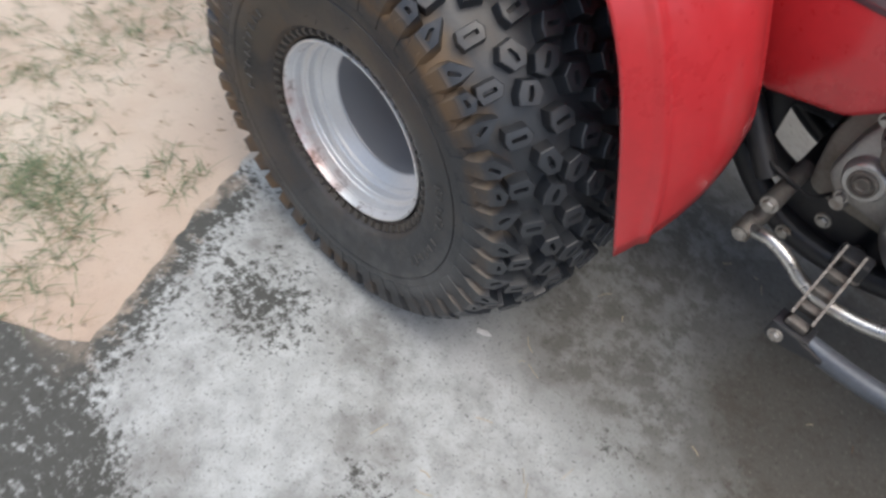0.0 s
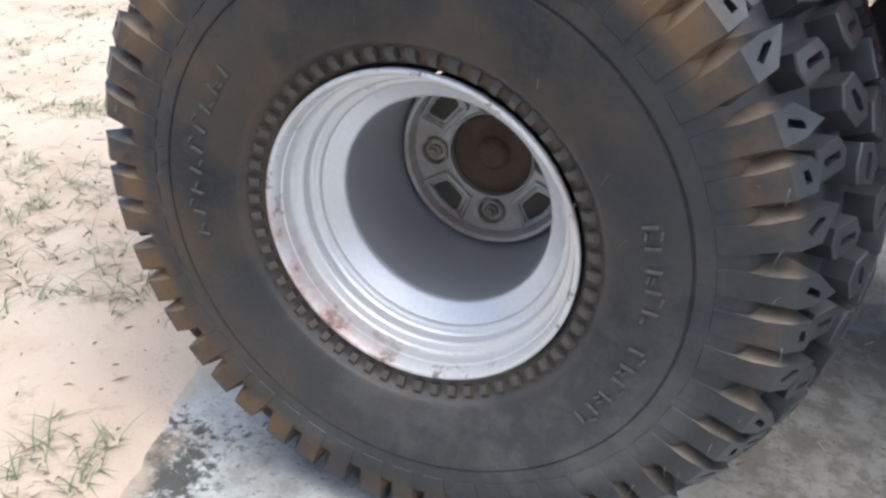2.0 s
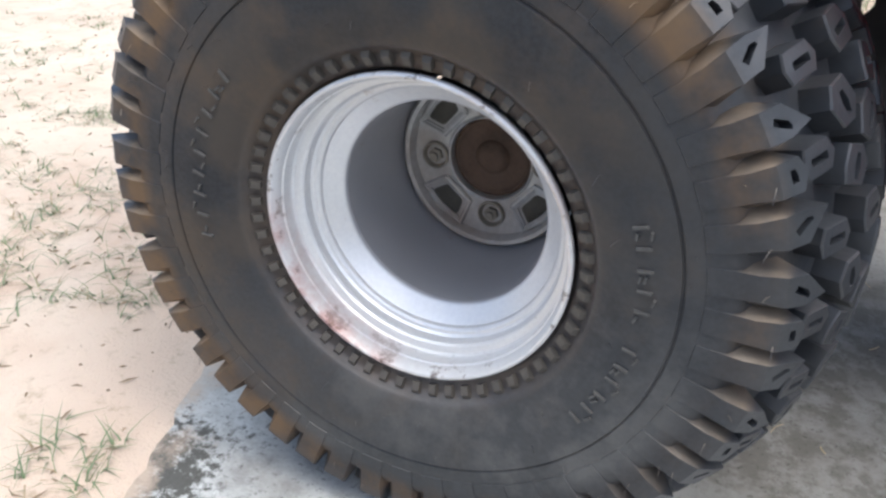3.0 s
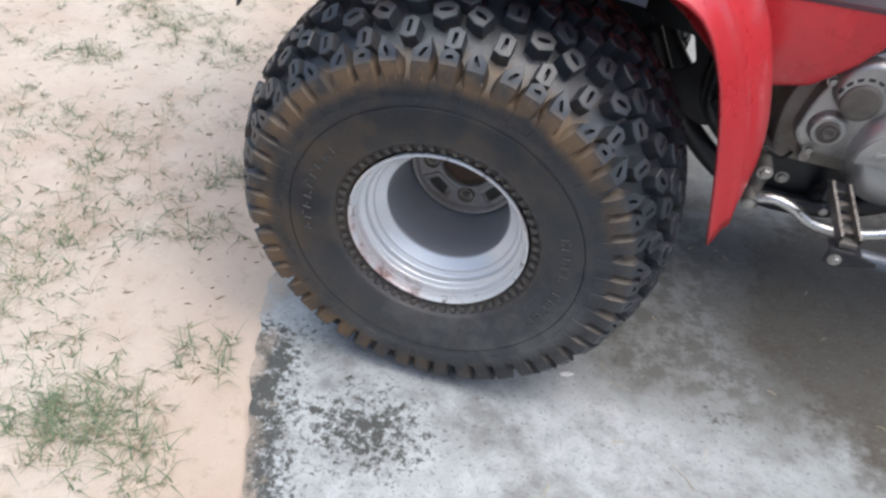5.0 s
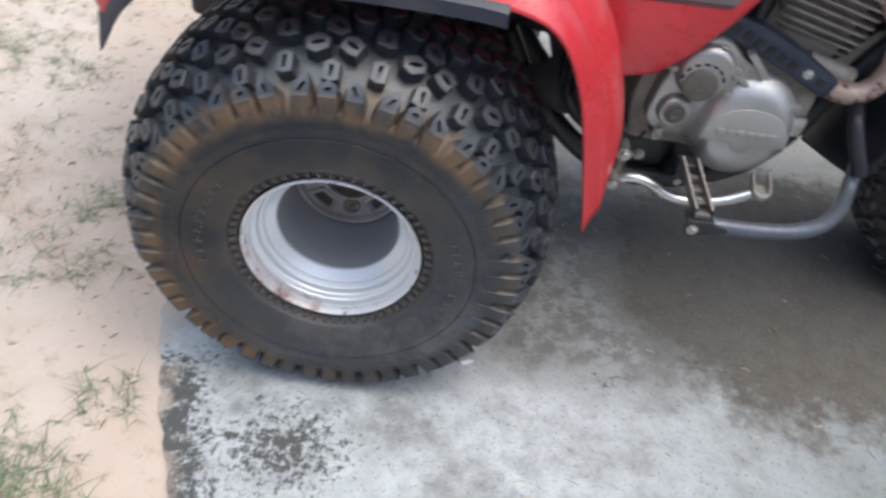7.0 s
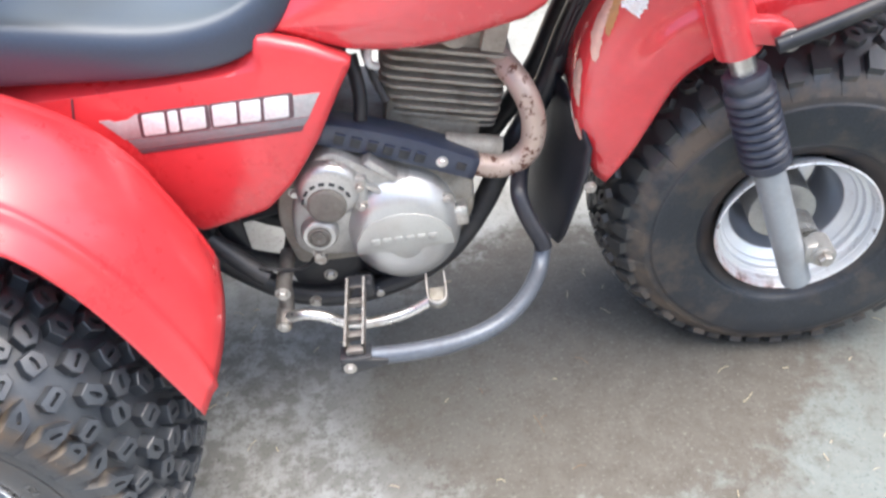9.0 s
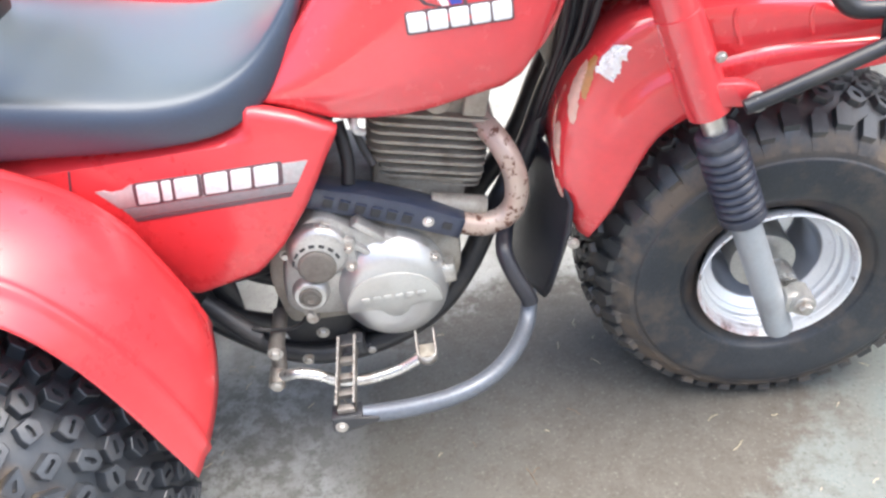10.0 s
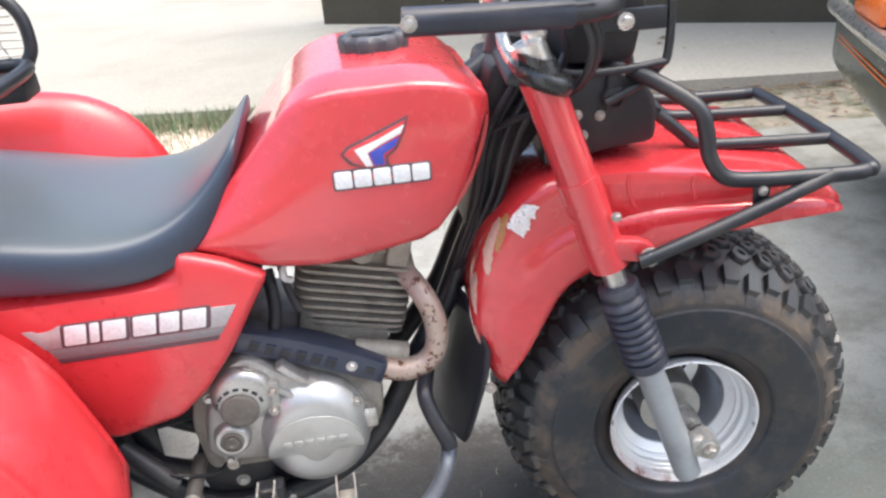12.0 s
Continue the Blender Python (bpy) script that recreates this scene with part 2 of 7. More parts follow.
def exhaust_material():
    m, nt, b = nodes_of("rusting_exhaust")
    co = place(nt)
    spots = noise_of(nt, co, 70, 5, 0.65)
    large = noise_of(nt, co, 18, 3)
    c = blend(nt, ramp(nt, large, 0.35, 0.7), (0.55, 0.45, 0.38), (0.46, 0.34, 0.28))
    hit = ramp(nt, calc(nt, "ADD", spots, ramp(nt, large, 0.3, 0.7, -0.05, 0.08)), 0.585, 0.635)
    c = blend(nt, hit, c, (0.13, 0.055, 0.035))
    nt.links.new(c, b.inputs["Base Color"])
    nt.links.new(ramp(nt, hit, 0, 1, 0.42, 0.85), b.inputs["Roughness"])
    nt.links.new(ramp(nt, hit, 0, 1, 0.35, 0.0), b.inputs["Metallic"])
    bump(nt, b, spots, 0.3, 0.001)
    return m


def rubber_material(name, dust, clay, film, speckle, thin, pale, ledge_pale, crown):
    """Weathered tyre rubber; dried brown mud clings to the shoulder's grooves and in patches on the side."""
    m, nt, b = nodes_of(name)
    tc = nt.nodes.new("ShaderNodeTexCoord")
    tc.name = "tyre_place"
    co = tc.outputs["Object"]
    sep = nt.nodes.new("ShaderNodeSeparateXYZ")
    nt.links.new(co, sep.inputs[0])
    rad = calc(nt, "SQRT", calc(nt, "ADD", calc(nt, "MULTIPLY", sep.outputs[0], sep.outputs[0]), calc(nt, "MULTIPLY", sep.outputs[2], sep.outputs[2])))
    big, mid, fine = noise_of(nt, co, 5, 3), noise_of(nt, co, 22, 4), noise_of(nt, co, 260, 3)
    c = blend(nt, ramp(nt, fine, 0.3, 0.7), (0.018, 0.021, 0.026), (0.032, 0.037, 0.045))
    c = blend(nt, ramp(nt, big, 0.4, 0.7, 0, 0.4), c, (0.041, 0.046, 0.054))
    c = blend(nt, ramp(nt, rad, 0.262, 0.275, 0, 0.45), c, crown)
    # mud was flung to the rear and the top
    way = calc(nt, "ADD", calc(nt, "MULTIPLY", sep.outputs[0], -3.2), calc(nt, "MULTIPLY", sep.outputs[2], 2.2))
    way = calc(nt, "ADD", way, ramp(nt, mid, 0.3, 0.7, -0.35, 0.35))
    thick = ramp(nt, way, -0.65, 0.25, thin, 1.3)
    # ground bounce and sheen put into the colour: paler downwards and forwards
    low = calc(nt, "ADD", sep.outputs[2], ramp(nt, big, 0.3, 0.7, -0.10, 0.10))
    bounce_tint = calc(nt, "MULTIPLY", ramp(nt, rad, 0.245, 0.225), ramp(nt, noise_of(nt, co, 9, 6, 0.7), 0.45, 0.60, 0.02 * pale, 0.95 * pale))
    bounce_tint = calc(nt, "MULTIPLY", bounce_tint, ramp(nt, low, -0.16, 0.14, 1.0, 0.12))
    bounce_tint = calc(nt, "MULTIPLY", bounce_tint, ramp(nt, calc(nt, "ADD", sep.outputs[0], ramp(nt, big, 0.3, 0.7, -0.06, 0.06)), -0.14, 0.06, 0.45, 1.0))
    bounce_tint = calc(nt, "ADD", bounce_tint, calc(nt, "MULTIPLY", ramp(nt, low, -0.02, -0.16, 0, 0.45 * pale), ramp(nt, rad, 0.245, 0.225)))
    c = blend(nt, bounce_tint, c, (0.142, 0.141, 0.138))
    band = calc(nt, "MULTIPLY", ramp(nt, rad, 0.226, 0.242), ramp(nt, rad, 0.270, 0.260))
    mud = calc(nt, "MULTIPLY", band, ramp(nt, calc(nt, "ADD", mid, calc(nt, "MULTIPLY", big, 0.6)), 0.60, 0.90, 0, 1.0))
    side = calc(nt, "MULTIPLY", ramp(nt, rad, 0.235, 0.200), ramp(nt, calc(nt, "ADD", big, ramp(nt, mid, 0.2, 0.8, -0.16, 0.16)), 0.42, 0.58, film - 0.62, film))
    c = blend(nt, calc(nt, "MULTIPLY", calc(nt, "MULTIPLY", side, dust), thick), c, (0.074, 0.062, 0.050))
    bead = calc(nt, "MULTIPLY", ramp(nt, rad, 0.152, 0.142), ramp(nt, mid, 0.35, 0.6, 0.25, 0.6))
    c = blend(nt, calc(nt, "MULTIPLY", bead, dust), c, (0.115, 0.084, 0.064))
    blot = calc(nt, "MULTIPLY", ramp(nt, noise_of(nt, co, 13, 6, 0.7), 0.50, 0.66), speckle)
    d = calc(nt, "MULTIPLY", calc(nt, "MAXIMUM", mud, blot), dust)
    d = calc(nt, "MULTIPLY", d, thick)
    c = blend(nt, d, c, clay)
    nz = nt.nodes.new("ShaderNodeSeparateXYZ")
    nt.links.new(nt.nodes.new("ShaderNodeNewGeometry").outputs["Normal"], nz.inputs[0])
    # paler on faces of the shoulder band that turn up
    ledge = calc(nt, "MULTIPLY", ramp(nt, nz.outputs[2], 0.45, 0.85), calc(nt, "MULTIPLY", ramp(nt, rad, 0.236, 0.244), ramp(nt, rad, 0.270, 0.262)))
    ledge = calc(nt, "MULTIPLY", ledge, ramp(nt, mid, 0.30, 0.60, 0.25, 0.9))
    c = blend(nt, calc(nt, "MULTIPLY", ledge, ledge_pale), c, (0.26, 0.21, 0.155))
    nt.links.new(c, b.inputs["Base Color"])
    nt.links.new(calc(nt, "ADD", ramp(nt, d, 0, 1, 0.36, 0.80), ramp(nt, rad, 0.24, 0.26, 0, 0.04)), b.inputs["Roughness"])
    nt.links.new(ramp(nt, rad, 0.245, 0.265, 0.45, 0.8), b.inputs["Specular IOR Level"])
    bump(nt, b, calc(nt, "ADD", fine, calc(nt, "MULTIPLY", mid, 0.6)), 0.3, 0.001)
    return m


def rim_material():
    """Silver wheel paint, chipped and reddened along the lip."""
    m, nt, b = nodes_of("silver_rim")
    co = place(nt)
    sep = nt.nodes.new("ShaderNodeSeparateXYZ")
    nt.links.new(co, sep.inputs[0])
    big, mid, fine = noise_of(nt, co, 9, 4), noise_of(nt, co, 45, 5, 0.7), noise_of(nt, co, 240, 3)
    rad = calc(nt, "SQRT", calc(nt, "ADD", calc(nt, "MULTIPLY", sep.outputs[0], sep.outputs[0]), calc(nt, "MULTIPLY", sep.outputs[2], sep.outputs[2])))
    c = blend(nt, ramp(nt, fine, 0.3, 0.7), (0.78, 0.795, 0.815), (0.84, 0.855, 0.865))
    # greyer inside the straight well
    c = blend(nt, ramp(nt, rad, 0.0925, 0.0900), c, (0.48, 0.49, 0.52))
    c = blend(nt, ramp(nt, mid, 0.64, 0.74, 0, 0.55), c, (0.40, 0.30, 0.24))
    lip = ramp(nt, rad, 0.118, 0.124)
    c = blend(nt, calc(nt, "MULTIPLY", lip, ramp(nt, big, 0.54, 0.66, 0.0, 0.30)), c, (0.46, 0.26, 0.22))
    low = ramp(nt, calc(nt, "ADD", calc(nt, "MULTIPLY", sep.outputs[0], -0.8), calc(nt, "MULTIPLY", sep.outputs[2], -0.7)), 0.085, 0.12)
    c = blend(nt, calc(nt, "MULTIPLY", calc(nt, "MULTIPLY", lip, low), ramp(nt, mid, 0.35, 0.6, 0.10, 0.7)), c, (0.44, 0.15, 0.12))
    c = blend(nt, calc(nt, "MULTIPLY", lip, ramp(nt, mid, 0.58, 0.64, 0, 0.7)), c, (0.11, 0.075, 0.062))
    nt.links.new(c, b.inputs["Base Color"])
    nt.links.new(ramp(nt, mid, 0.3, 0.7, 0.28, 0.45), b.inputs["Roughness"])
    b.inputs["Metallic"].default_value = 0.45
    bump(nt, b, mid, 0.12, 0.0008)
    return m


BEAD_RUBBER = surface("scuffed_bead_rubber", (0.088, 0.080, 0.070), 0.5, 0, (0.045, 0.038, 0.032), 0.6, 30, 240, 0.2, 0.0004)
# worn lettering, lightened further for the light its edges catch
WORN_RUBBER = surface("worn_rubber", (0.105, 0.105, 0.103), 0.45, 0, (0.05, 0.045, 0.04), 0.5, 40, 240, 0.2, 0.0004)
PEG = surface("peg_steel", (0.22, 0.205, 0.19), 0.5, 0.7, (0.10, 0.06, 0.04), 0.6, 60, 300, 0.2, 0.0005)
SLATE = surface("slate_paint", (0.36, 0.38, 0.40), 0.38, 0.3, (0.16, 0.15, 0.13), 0.4, 14, 150, 0.06, 0.0003, 0.0, 0.04)
BOOT = surface("navy_rubber", (0.034, 0.038, 0.055), 0.38, 0, (0.10, 0.10, 0.105), 0.6, 16, 160, 0.15, 0.0006)
GUARD = surface("black_flap", (0.014, 0.015, 0.021), 0.36, 0, (0.06, 0.055, 0.055), 0.4, 12, 160, 0.12, 0.0006)
FOIL = surface("silver_foil", (0.82, 0.80, 0.80), 0.30, 0.4, (0.6, 0.35, 0.3), 0.4, 60, 300, 0.3, 0.002)
PALE_STREAK = surface("pale_streak", (0.68, 0.44, 0.35), 0.3, 0, (0.60, 0.20, 0.16), 0.45, 22, 160, 0.05, 0.0004, 0.5)
OLIVE_STREAK = surface("olive_streak", (0.42, 0.20, 0.06), 0.35, 0, (0.55, 0.12, 0.08), 0.5, 22, 160, 0.05, 0.0004, 0.5)
EXHAUST = exhaust_material()
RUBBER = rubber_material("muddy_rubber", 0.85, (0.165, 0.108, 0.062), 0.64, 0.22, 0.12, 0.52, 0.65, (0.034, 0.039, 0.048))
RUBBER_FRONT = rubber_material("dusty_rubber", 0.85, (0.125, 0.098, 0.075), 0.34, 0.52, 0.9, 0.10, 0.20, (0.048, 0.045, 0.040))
RIM = rim_material()


def concrete_material():
    """Old slab: brown-grey concrete, pale lime bloom away from the machine, black algae specks by the sand, drip stains."""
    m, nt, b = nodes_of("old_concrete")
    co = place(nt)
    sep = nt.nodes.new("ShaderNodeSeparateXYZ")
    nt.links.new(co, sep.inputs[0])
    x, y = sep.outputs[0], sep.outputs[1]
    big, mid, fine = noise_of(nt, co, 5.5, 6, 0.65), noise_of(nt, co, 26, 7, 0.7), noise_of(nt, co, 180, 4)
    speck = noise_of(nt, co, 75, 6, 0.75)
    c = blend(nt, ramp(nt, mid, 0.3, 0.7), (0.086, 0.076, 0.062), (0.128, 0.116, 0.098))
    wob = ramp(nt, calc(nt, "ADD", big, calc(nt, "MULTIPLY", mid, 0.5)), 0.45, 1.05, -0.16, 0.16)
    # bloom lies outside an oval under the machine
    def oval(cx, cy, rx, ry):
        dx = calc(nt, "DIVIDE", calc(nt, "SUBTRACT", x, cx), rx)
        dy = calc(nt, "DIVIDE", calc(nt, "SUBTRACT", y, cy), ry)
        return calc(nt, "SQRT", calc(nt, "ADD", calc(nt, "MULTIPLY", dx, dx), calc(nt, "MULTIPLY", dy, dy)))
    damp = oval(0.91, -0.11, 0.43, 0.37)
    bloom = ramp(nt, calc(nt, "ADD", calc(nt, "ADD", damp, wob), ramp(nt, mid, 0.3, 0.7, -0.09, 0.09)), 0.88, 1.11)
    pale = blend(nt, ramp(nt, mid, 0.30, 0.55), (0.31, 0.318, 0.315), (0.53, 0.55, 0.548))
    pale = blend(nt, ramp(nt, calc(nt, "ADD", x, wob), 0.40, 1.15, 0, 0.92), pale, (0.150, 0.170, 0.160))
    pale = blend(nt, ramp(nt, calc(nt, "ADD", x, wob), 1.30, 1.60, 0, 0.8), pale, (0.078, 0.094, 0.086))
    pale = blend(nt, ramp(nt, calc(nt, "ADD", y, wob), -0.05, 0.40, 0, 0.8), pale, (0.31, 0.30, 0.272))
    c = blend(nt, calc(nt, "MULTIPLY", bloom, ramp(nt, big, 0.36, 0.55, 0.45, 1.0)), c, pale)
    # machine's shade painted into the ground between the wheels
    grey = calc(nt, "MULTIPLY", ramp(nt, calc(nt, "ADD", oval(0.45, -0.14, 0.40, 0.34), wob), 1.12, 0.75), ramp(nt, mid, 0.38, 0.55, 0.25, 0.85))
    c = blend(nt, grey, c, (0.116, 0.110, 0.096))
    # worn mottling through the bloom
    fleck = calc(nt, "ADD", calc(nt, "MULTIPLY", noise_of(nt, co, 52, 7, 0.78), 0.6), calc(nt, "MULTIPLY", big, 0.4))
    c = blend(nt, calc(nt, "MULTIPLY", bloom, ramp(nt, fleck, 0.53, 0.62, 0, 0.38)), c, (0.165, 0.165, 0.155))
    # grit and small stains
    grit = noise_of(nt, co, 130, 5, 0.7)
    c = blend(nt, ramp(nt, grit, 0.57, 0.67, 0, 0.45), c, (0.26, 0.245, 0.215))
    c = blend(nt, ramp(nt, grit, 0.43, 0.35, 0, 0.55), c, (0.05, 0.045, 0.038))
    # algae
    edge = calc(nt, "ADD", calc(nt, "MULTIPLY", x, 0.94), calc(nt, "MULTIPLY", y, 0.34))
    near = calc(nt, "MINIMUM", ramp(nt, edge, -0.42, -0.25, 0.17, -0.13), ramp(nt, y, -1.9, -1.2, -0.13, 0.16))
    near = calc(nt, "MINIMUM", near, ramp(nt, y, -0.53, -0.42, 0.16, -0.10))
    spot = ramp(nt, oval(-0.04, -0.64, 0.20, 0.16), 0.1, 1.25, 0.13, -0.14)
    spot2 = ramp(nt, oval(-0.06, -1.00, 0.24, 0.14), 0.5, 1.3, 0.16, -0.14)
    spot3 = ramp(nt, oval(0.48, -0.42, 0.09, 0.07), 0.3, 1.2, 0.03, -0.14)
    spot4 = ramp(nt, oval(0.28, -0.72, 0.09, 0.08), 0.3, 1.2, 0.05, -0.14)
    alg = calc(nt, "MAXIMUM", calc(nt, "MAXIMUM", near, spot), calc(nt, "MAXIMUM", spot2, calc(nt, "MAXIMUM", spot3, spot4)))
    hit = ramp(nt, calc(nt, "ADD", calc(nt, "ADD", calc(nt, "MULTIPLY", speck, 0.65), calc(nt, "MULTIPLY", mid, 0.35)), alg), 0.55, 0.63, 0, 0.93)
    c = blend(nt, hit, c, (0.055, 0.055, 0.048))
    # sand strewn over the broken edge
    sandy = ramp(nt, calc(nt, "ADD", edge, calc(nt, "ADD", ramp(nt, big, 0.3, 0.7, -0.07, 0.07), ramp(nt, mid, 0.3, 0.7, -0.05, 0.05))), -0.47, -0.40, 0.8, 0)
    c = blend(nt, calc(nt, "MULTIPLY", sandy, ramp(nt, y, -0.93, -0.84)), c, (0.50, 0.41, 0.33))
    nt.links.new(c, b.inputs["Base Color"])
    nt.links.new(ramp(nt, hit, 0, 1, 0.82, 0.93), b.inputs["Roughness"])
    bump(nt, b, calc(nt, "ADD", calc(nt, "MULTIPLY", mid, 0.7), calc(nt, "MULTIPLY", fine, 0.5)), 0.45, 0.004)
    return m


def sand_material():
    m, nt, b = nodes_of("pale_sand")
    co = place(nt)
    big, mid, fine = noise_of(nt, co, 1.1, 5), noise_of(nt, co, 9, 6, 0.65), noise_of(nt, co, 320, 3)
    c = blend(nt, ramp(nt, mid, 0.3, 0.7), (0.53, 0.41, 0.32), (0.64, 0.55, 0.46))
    c = blend(nt, ramp(nt, big, 0.42, 0.62, 0, 0.75), c, (0.66, 0.58, 0.48))
    # damp pinkish strip along the slab
    sep = nt.nodes.new("ShaderNodeSeparateXYZ")
    nt.links.new(co, sep.inputs[0])
    edge = calc(nt, "ADD", calc(nt, "MULTIPLY", sep.outputs[0], 0.94), calc(nt, "MULTIPLY", sep.outputs[1], 0.34))
    edge = calc(nt, "ADD", edge, ramp(nt, mid, 0.3, 0.7, -0.07, 0.07))
    c = blend(nt, ramp(nt, edge, -0.62, -0.50, 0, 0.4), c, (0.54, 0.395, 0.305))
    # grey soil with moss where leaves gather by the far kerb
    soil = calc(nt, "MULTIPLY", ramp(nt, sep.outputs[0], 1.0, 1.5), ramp(nt, sep.outputs[1], 1.2, 1.5))
    c = blend(nt, calc(nt, "MULTIPLY", soil, ramp(nt, mid, 0.3, 0.6, 0.75, 0.95)), c, (0.25, 0.225, 0.180))
    c = blend(nt, calc(nt, "MULTIPLY", soil, ramp(nt, noise_of(nt, co, 5, 5, 0.7), 0.46, 0.60, 0, 0.75)), c, (0.10, 0.115, 0.060))
    c = blend(nt, ramp(nt, fine, 0.62, 0.75, 0, 0.5), c, (0.28, 0.22, 0.17))
    c = blend(nt, ramp(nt, noise_of(nt, co, 24, 6, 0.75), 0.55, 0.70, 0, 0.7), c, (0.32, 0.26, 0.175))
    nt.links.new(c, b.inputs["Base Color"])
    b.inputs["Roughness"].default_value = 0.95
    bump(nt, b, calc(nt, "ADD", mid, calc(nt, "MULTIPLY", fine, 0.25)), 0.5, 0.02)
    return m


def grass_material():
    m, nt, b = nodes_of("grass_blade")
    info = nt.nodes.new("ShaderNodeNewGeometry")
    isl = info.outputs["Random Per Island"]
    c = blend(nt, isl, (0.105, 0.165, 0.080), (0.27, 0.32, 0.19))
    c = blend(nt, ramp(nt, isl, 0.70, 0.78), c, (0.36, 0.29, 0.19))
    nt.links.new(c, b.inputs["Base Color"])
    b.inputs["Roughness"].default_value = 0.6
    return m


CONCRETE = concrete_material()
SAND = sand_material()
GRASS = grass_material()
FAR_SLAB = surface("pale_slab", (0.33, 0.307, 0.262), 0.9, 0, (0.24, 0.22, 0.18), 0.7, 0.9, 60, 0.3, 0.003)
STRAW = surface("dry_straw", (0.50, 0.42, 0.29), 0.7, 0, (0.36, 0.28, 0.17), 0.5, 40, 120, 0.2, 0.0005)
STALK = surface("dead_stalk", (0.30, 0.235, 0.165), 0.85, 0, (0.20, 0.15, 0.10), 0.6, 30, 90, 0.3, 0.001)
LEAF = surface("dead_leaf", (0.16, 0.10, 0.06), 0.8, 0, (0.28, 0.2, 0.12), 0.6, 30, 90, 0.3, 0.001)
CAP = surface("faded_cap_plastic", (0.060, 0.060, 0.066), 0.36, 0, (0.16, 0.15, 0.15), 0.5, 40, 160, 0.15, 0.0006)
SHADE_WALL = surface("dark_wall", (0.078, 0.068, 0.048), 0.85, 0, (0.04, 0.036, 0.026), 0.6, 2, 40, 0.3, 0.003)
FILL_WALL = surface("cream_fill", (0.62, 0.57, 0.49), 0.9, 0, (0.48, 0.43, 0.36), 0.5, 1.5, 60, 0.3, 0.003)

# ---- ground ----
def ground_height(x, y):
    return 0.012 * noise.noise((x * 2.3, y * 2.3, 0.3)) + 0.011 * noise.noise((x * 7, y * 7, 4.1)) + 0.005 * noise.noise((x * 17, y * 17, 2.1))


# slab edge runs askew to the machine; near corner turns away
def slab_edge(y):
    """Broken edge: askew near the corner, then turning away under the machine."""
    if y < -0.40:
        return -0.325 - 0.375 * (y + 0.45)
    return -0.344 + 0.26 * (y + 0.40)


def on_slab(x, y):
    if y <= -0.86:
        return x > -0.17 or y < -0.888 - 0.49 * (-0.17 - x)
    return -0.86 < y < 1.75 and x > slab_edge(y) + 0.01


def build_ground():
    """One sheet of sand and soil out to the horizon, finely uneven near the machine."""
    bm = bmesh.new()
    xs = [-900, -200, -40, -12, -6] + [-4 + 0.06 * i for i in range(84)] + [1.6, 3, 6, 12, 40, 200, 900]
    ys = [-900, -200, -40, -12, -5, -3] + [-2 + 0.06 * i for i in range(100)] + [6, 12, 40, 200, 900]
    rows = []
    for y in ys:
        row = []
        for x in xs:
            near = -4 <= x <= 1.2 and -2 <= y <= 4.1
            z = -0.006 + 0.8 * ground_height(x, y) if near else -0.016
            if on_slab(x - 0.07, y):
                z = -0.012
            row.append(bm.verts.new((x, y, z)))
        rows.append(row)
    skin(bm, rows, False)
    return tagged(fin("ground", bm, SAND), "pale pinkish sand with sparse grass round the slab", "ground", kind="structure")


def build_slab():
    bm = bmesh.new()
    edge = []
    n = 170
    for i in range(n + 1):
        y = -0.86 + (1.75 + 0.86) * i / n
        edge.append((slab_edge(y) + 0.028 + 0.012 * noise.noise((y * 9, 2.2, 0)) + 0.010 * noise.noise((y * 34, 1.2, 0)), y))
    corner = [(-0.17 - 0.045 * i, -0.888 - 0.022 * i + 0.016 * noise.noise((i * 0.9, 5, 0)) + 0.008 * noise.noise((i * 2.7, 3, 0))) for i in range(30)]
    outline = [(9.0, -4.0), (-1.6, -4.0), (-1.6, -1.35)] + corner[::-1] + edge + [(1.3, 1.95), (9.0, 1.75)]
    top = [bm.verts.new((x, y, 0.0)) for x, y in outline]
    low = [bm.verts.new((x, y, -0.10)) for x, y in outline]
    skin(bm, [top, low])
    bm.faces.new(top)
    bmesh.ops.triangulate(bm, faces=[f for f in bm.faces if len(f.verts) > 4])
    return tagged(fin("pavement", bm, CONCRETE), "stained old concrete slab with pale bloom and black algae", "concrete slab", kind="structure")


build_slab()
build_ground()


def build_far_slab():
    """Raised pale floor beyond the grass strip, with a kerb face."""
    bm = bmesh.new()
    line = [(-6.0 + 0.5 * i, 3.088 - 0.19 * (-6.0 + 0.5 * i) + 0.02 * noise.noise((i * 0.9, 1, 7))) for i in range(29)]
    front_low = [bm.verts.new((x, y, -0.05)) for x, y in line]
    front = [bm.verts.new((x, y, 0.052)) for x, y in line]
    lip = [bm.verts.new((x + 0.002, y + 0.012, 0.060)) for x, y in line]
    back = [bm.verts.new((x, y + 7.0, 0.060)) for x, y in line]
    skin(bm, [front_low, front, lip, back], False)
    return tagged(fin("far_pavement", bm, FAR_SLAB), "raised pale concrete floor with a weathered kerb face", "concrete slab", kind="structure")


build_far_slab()


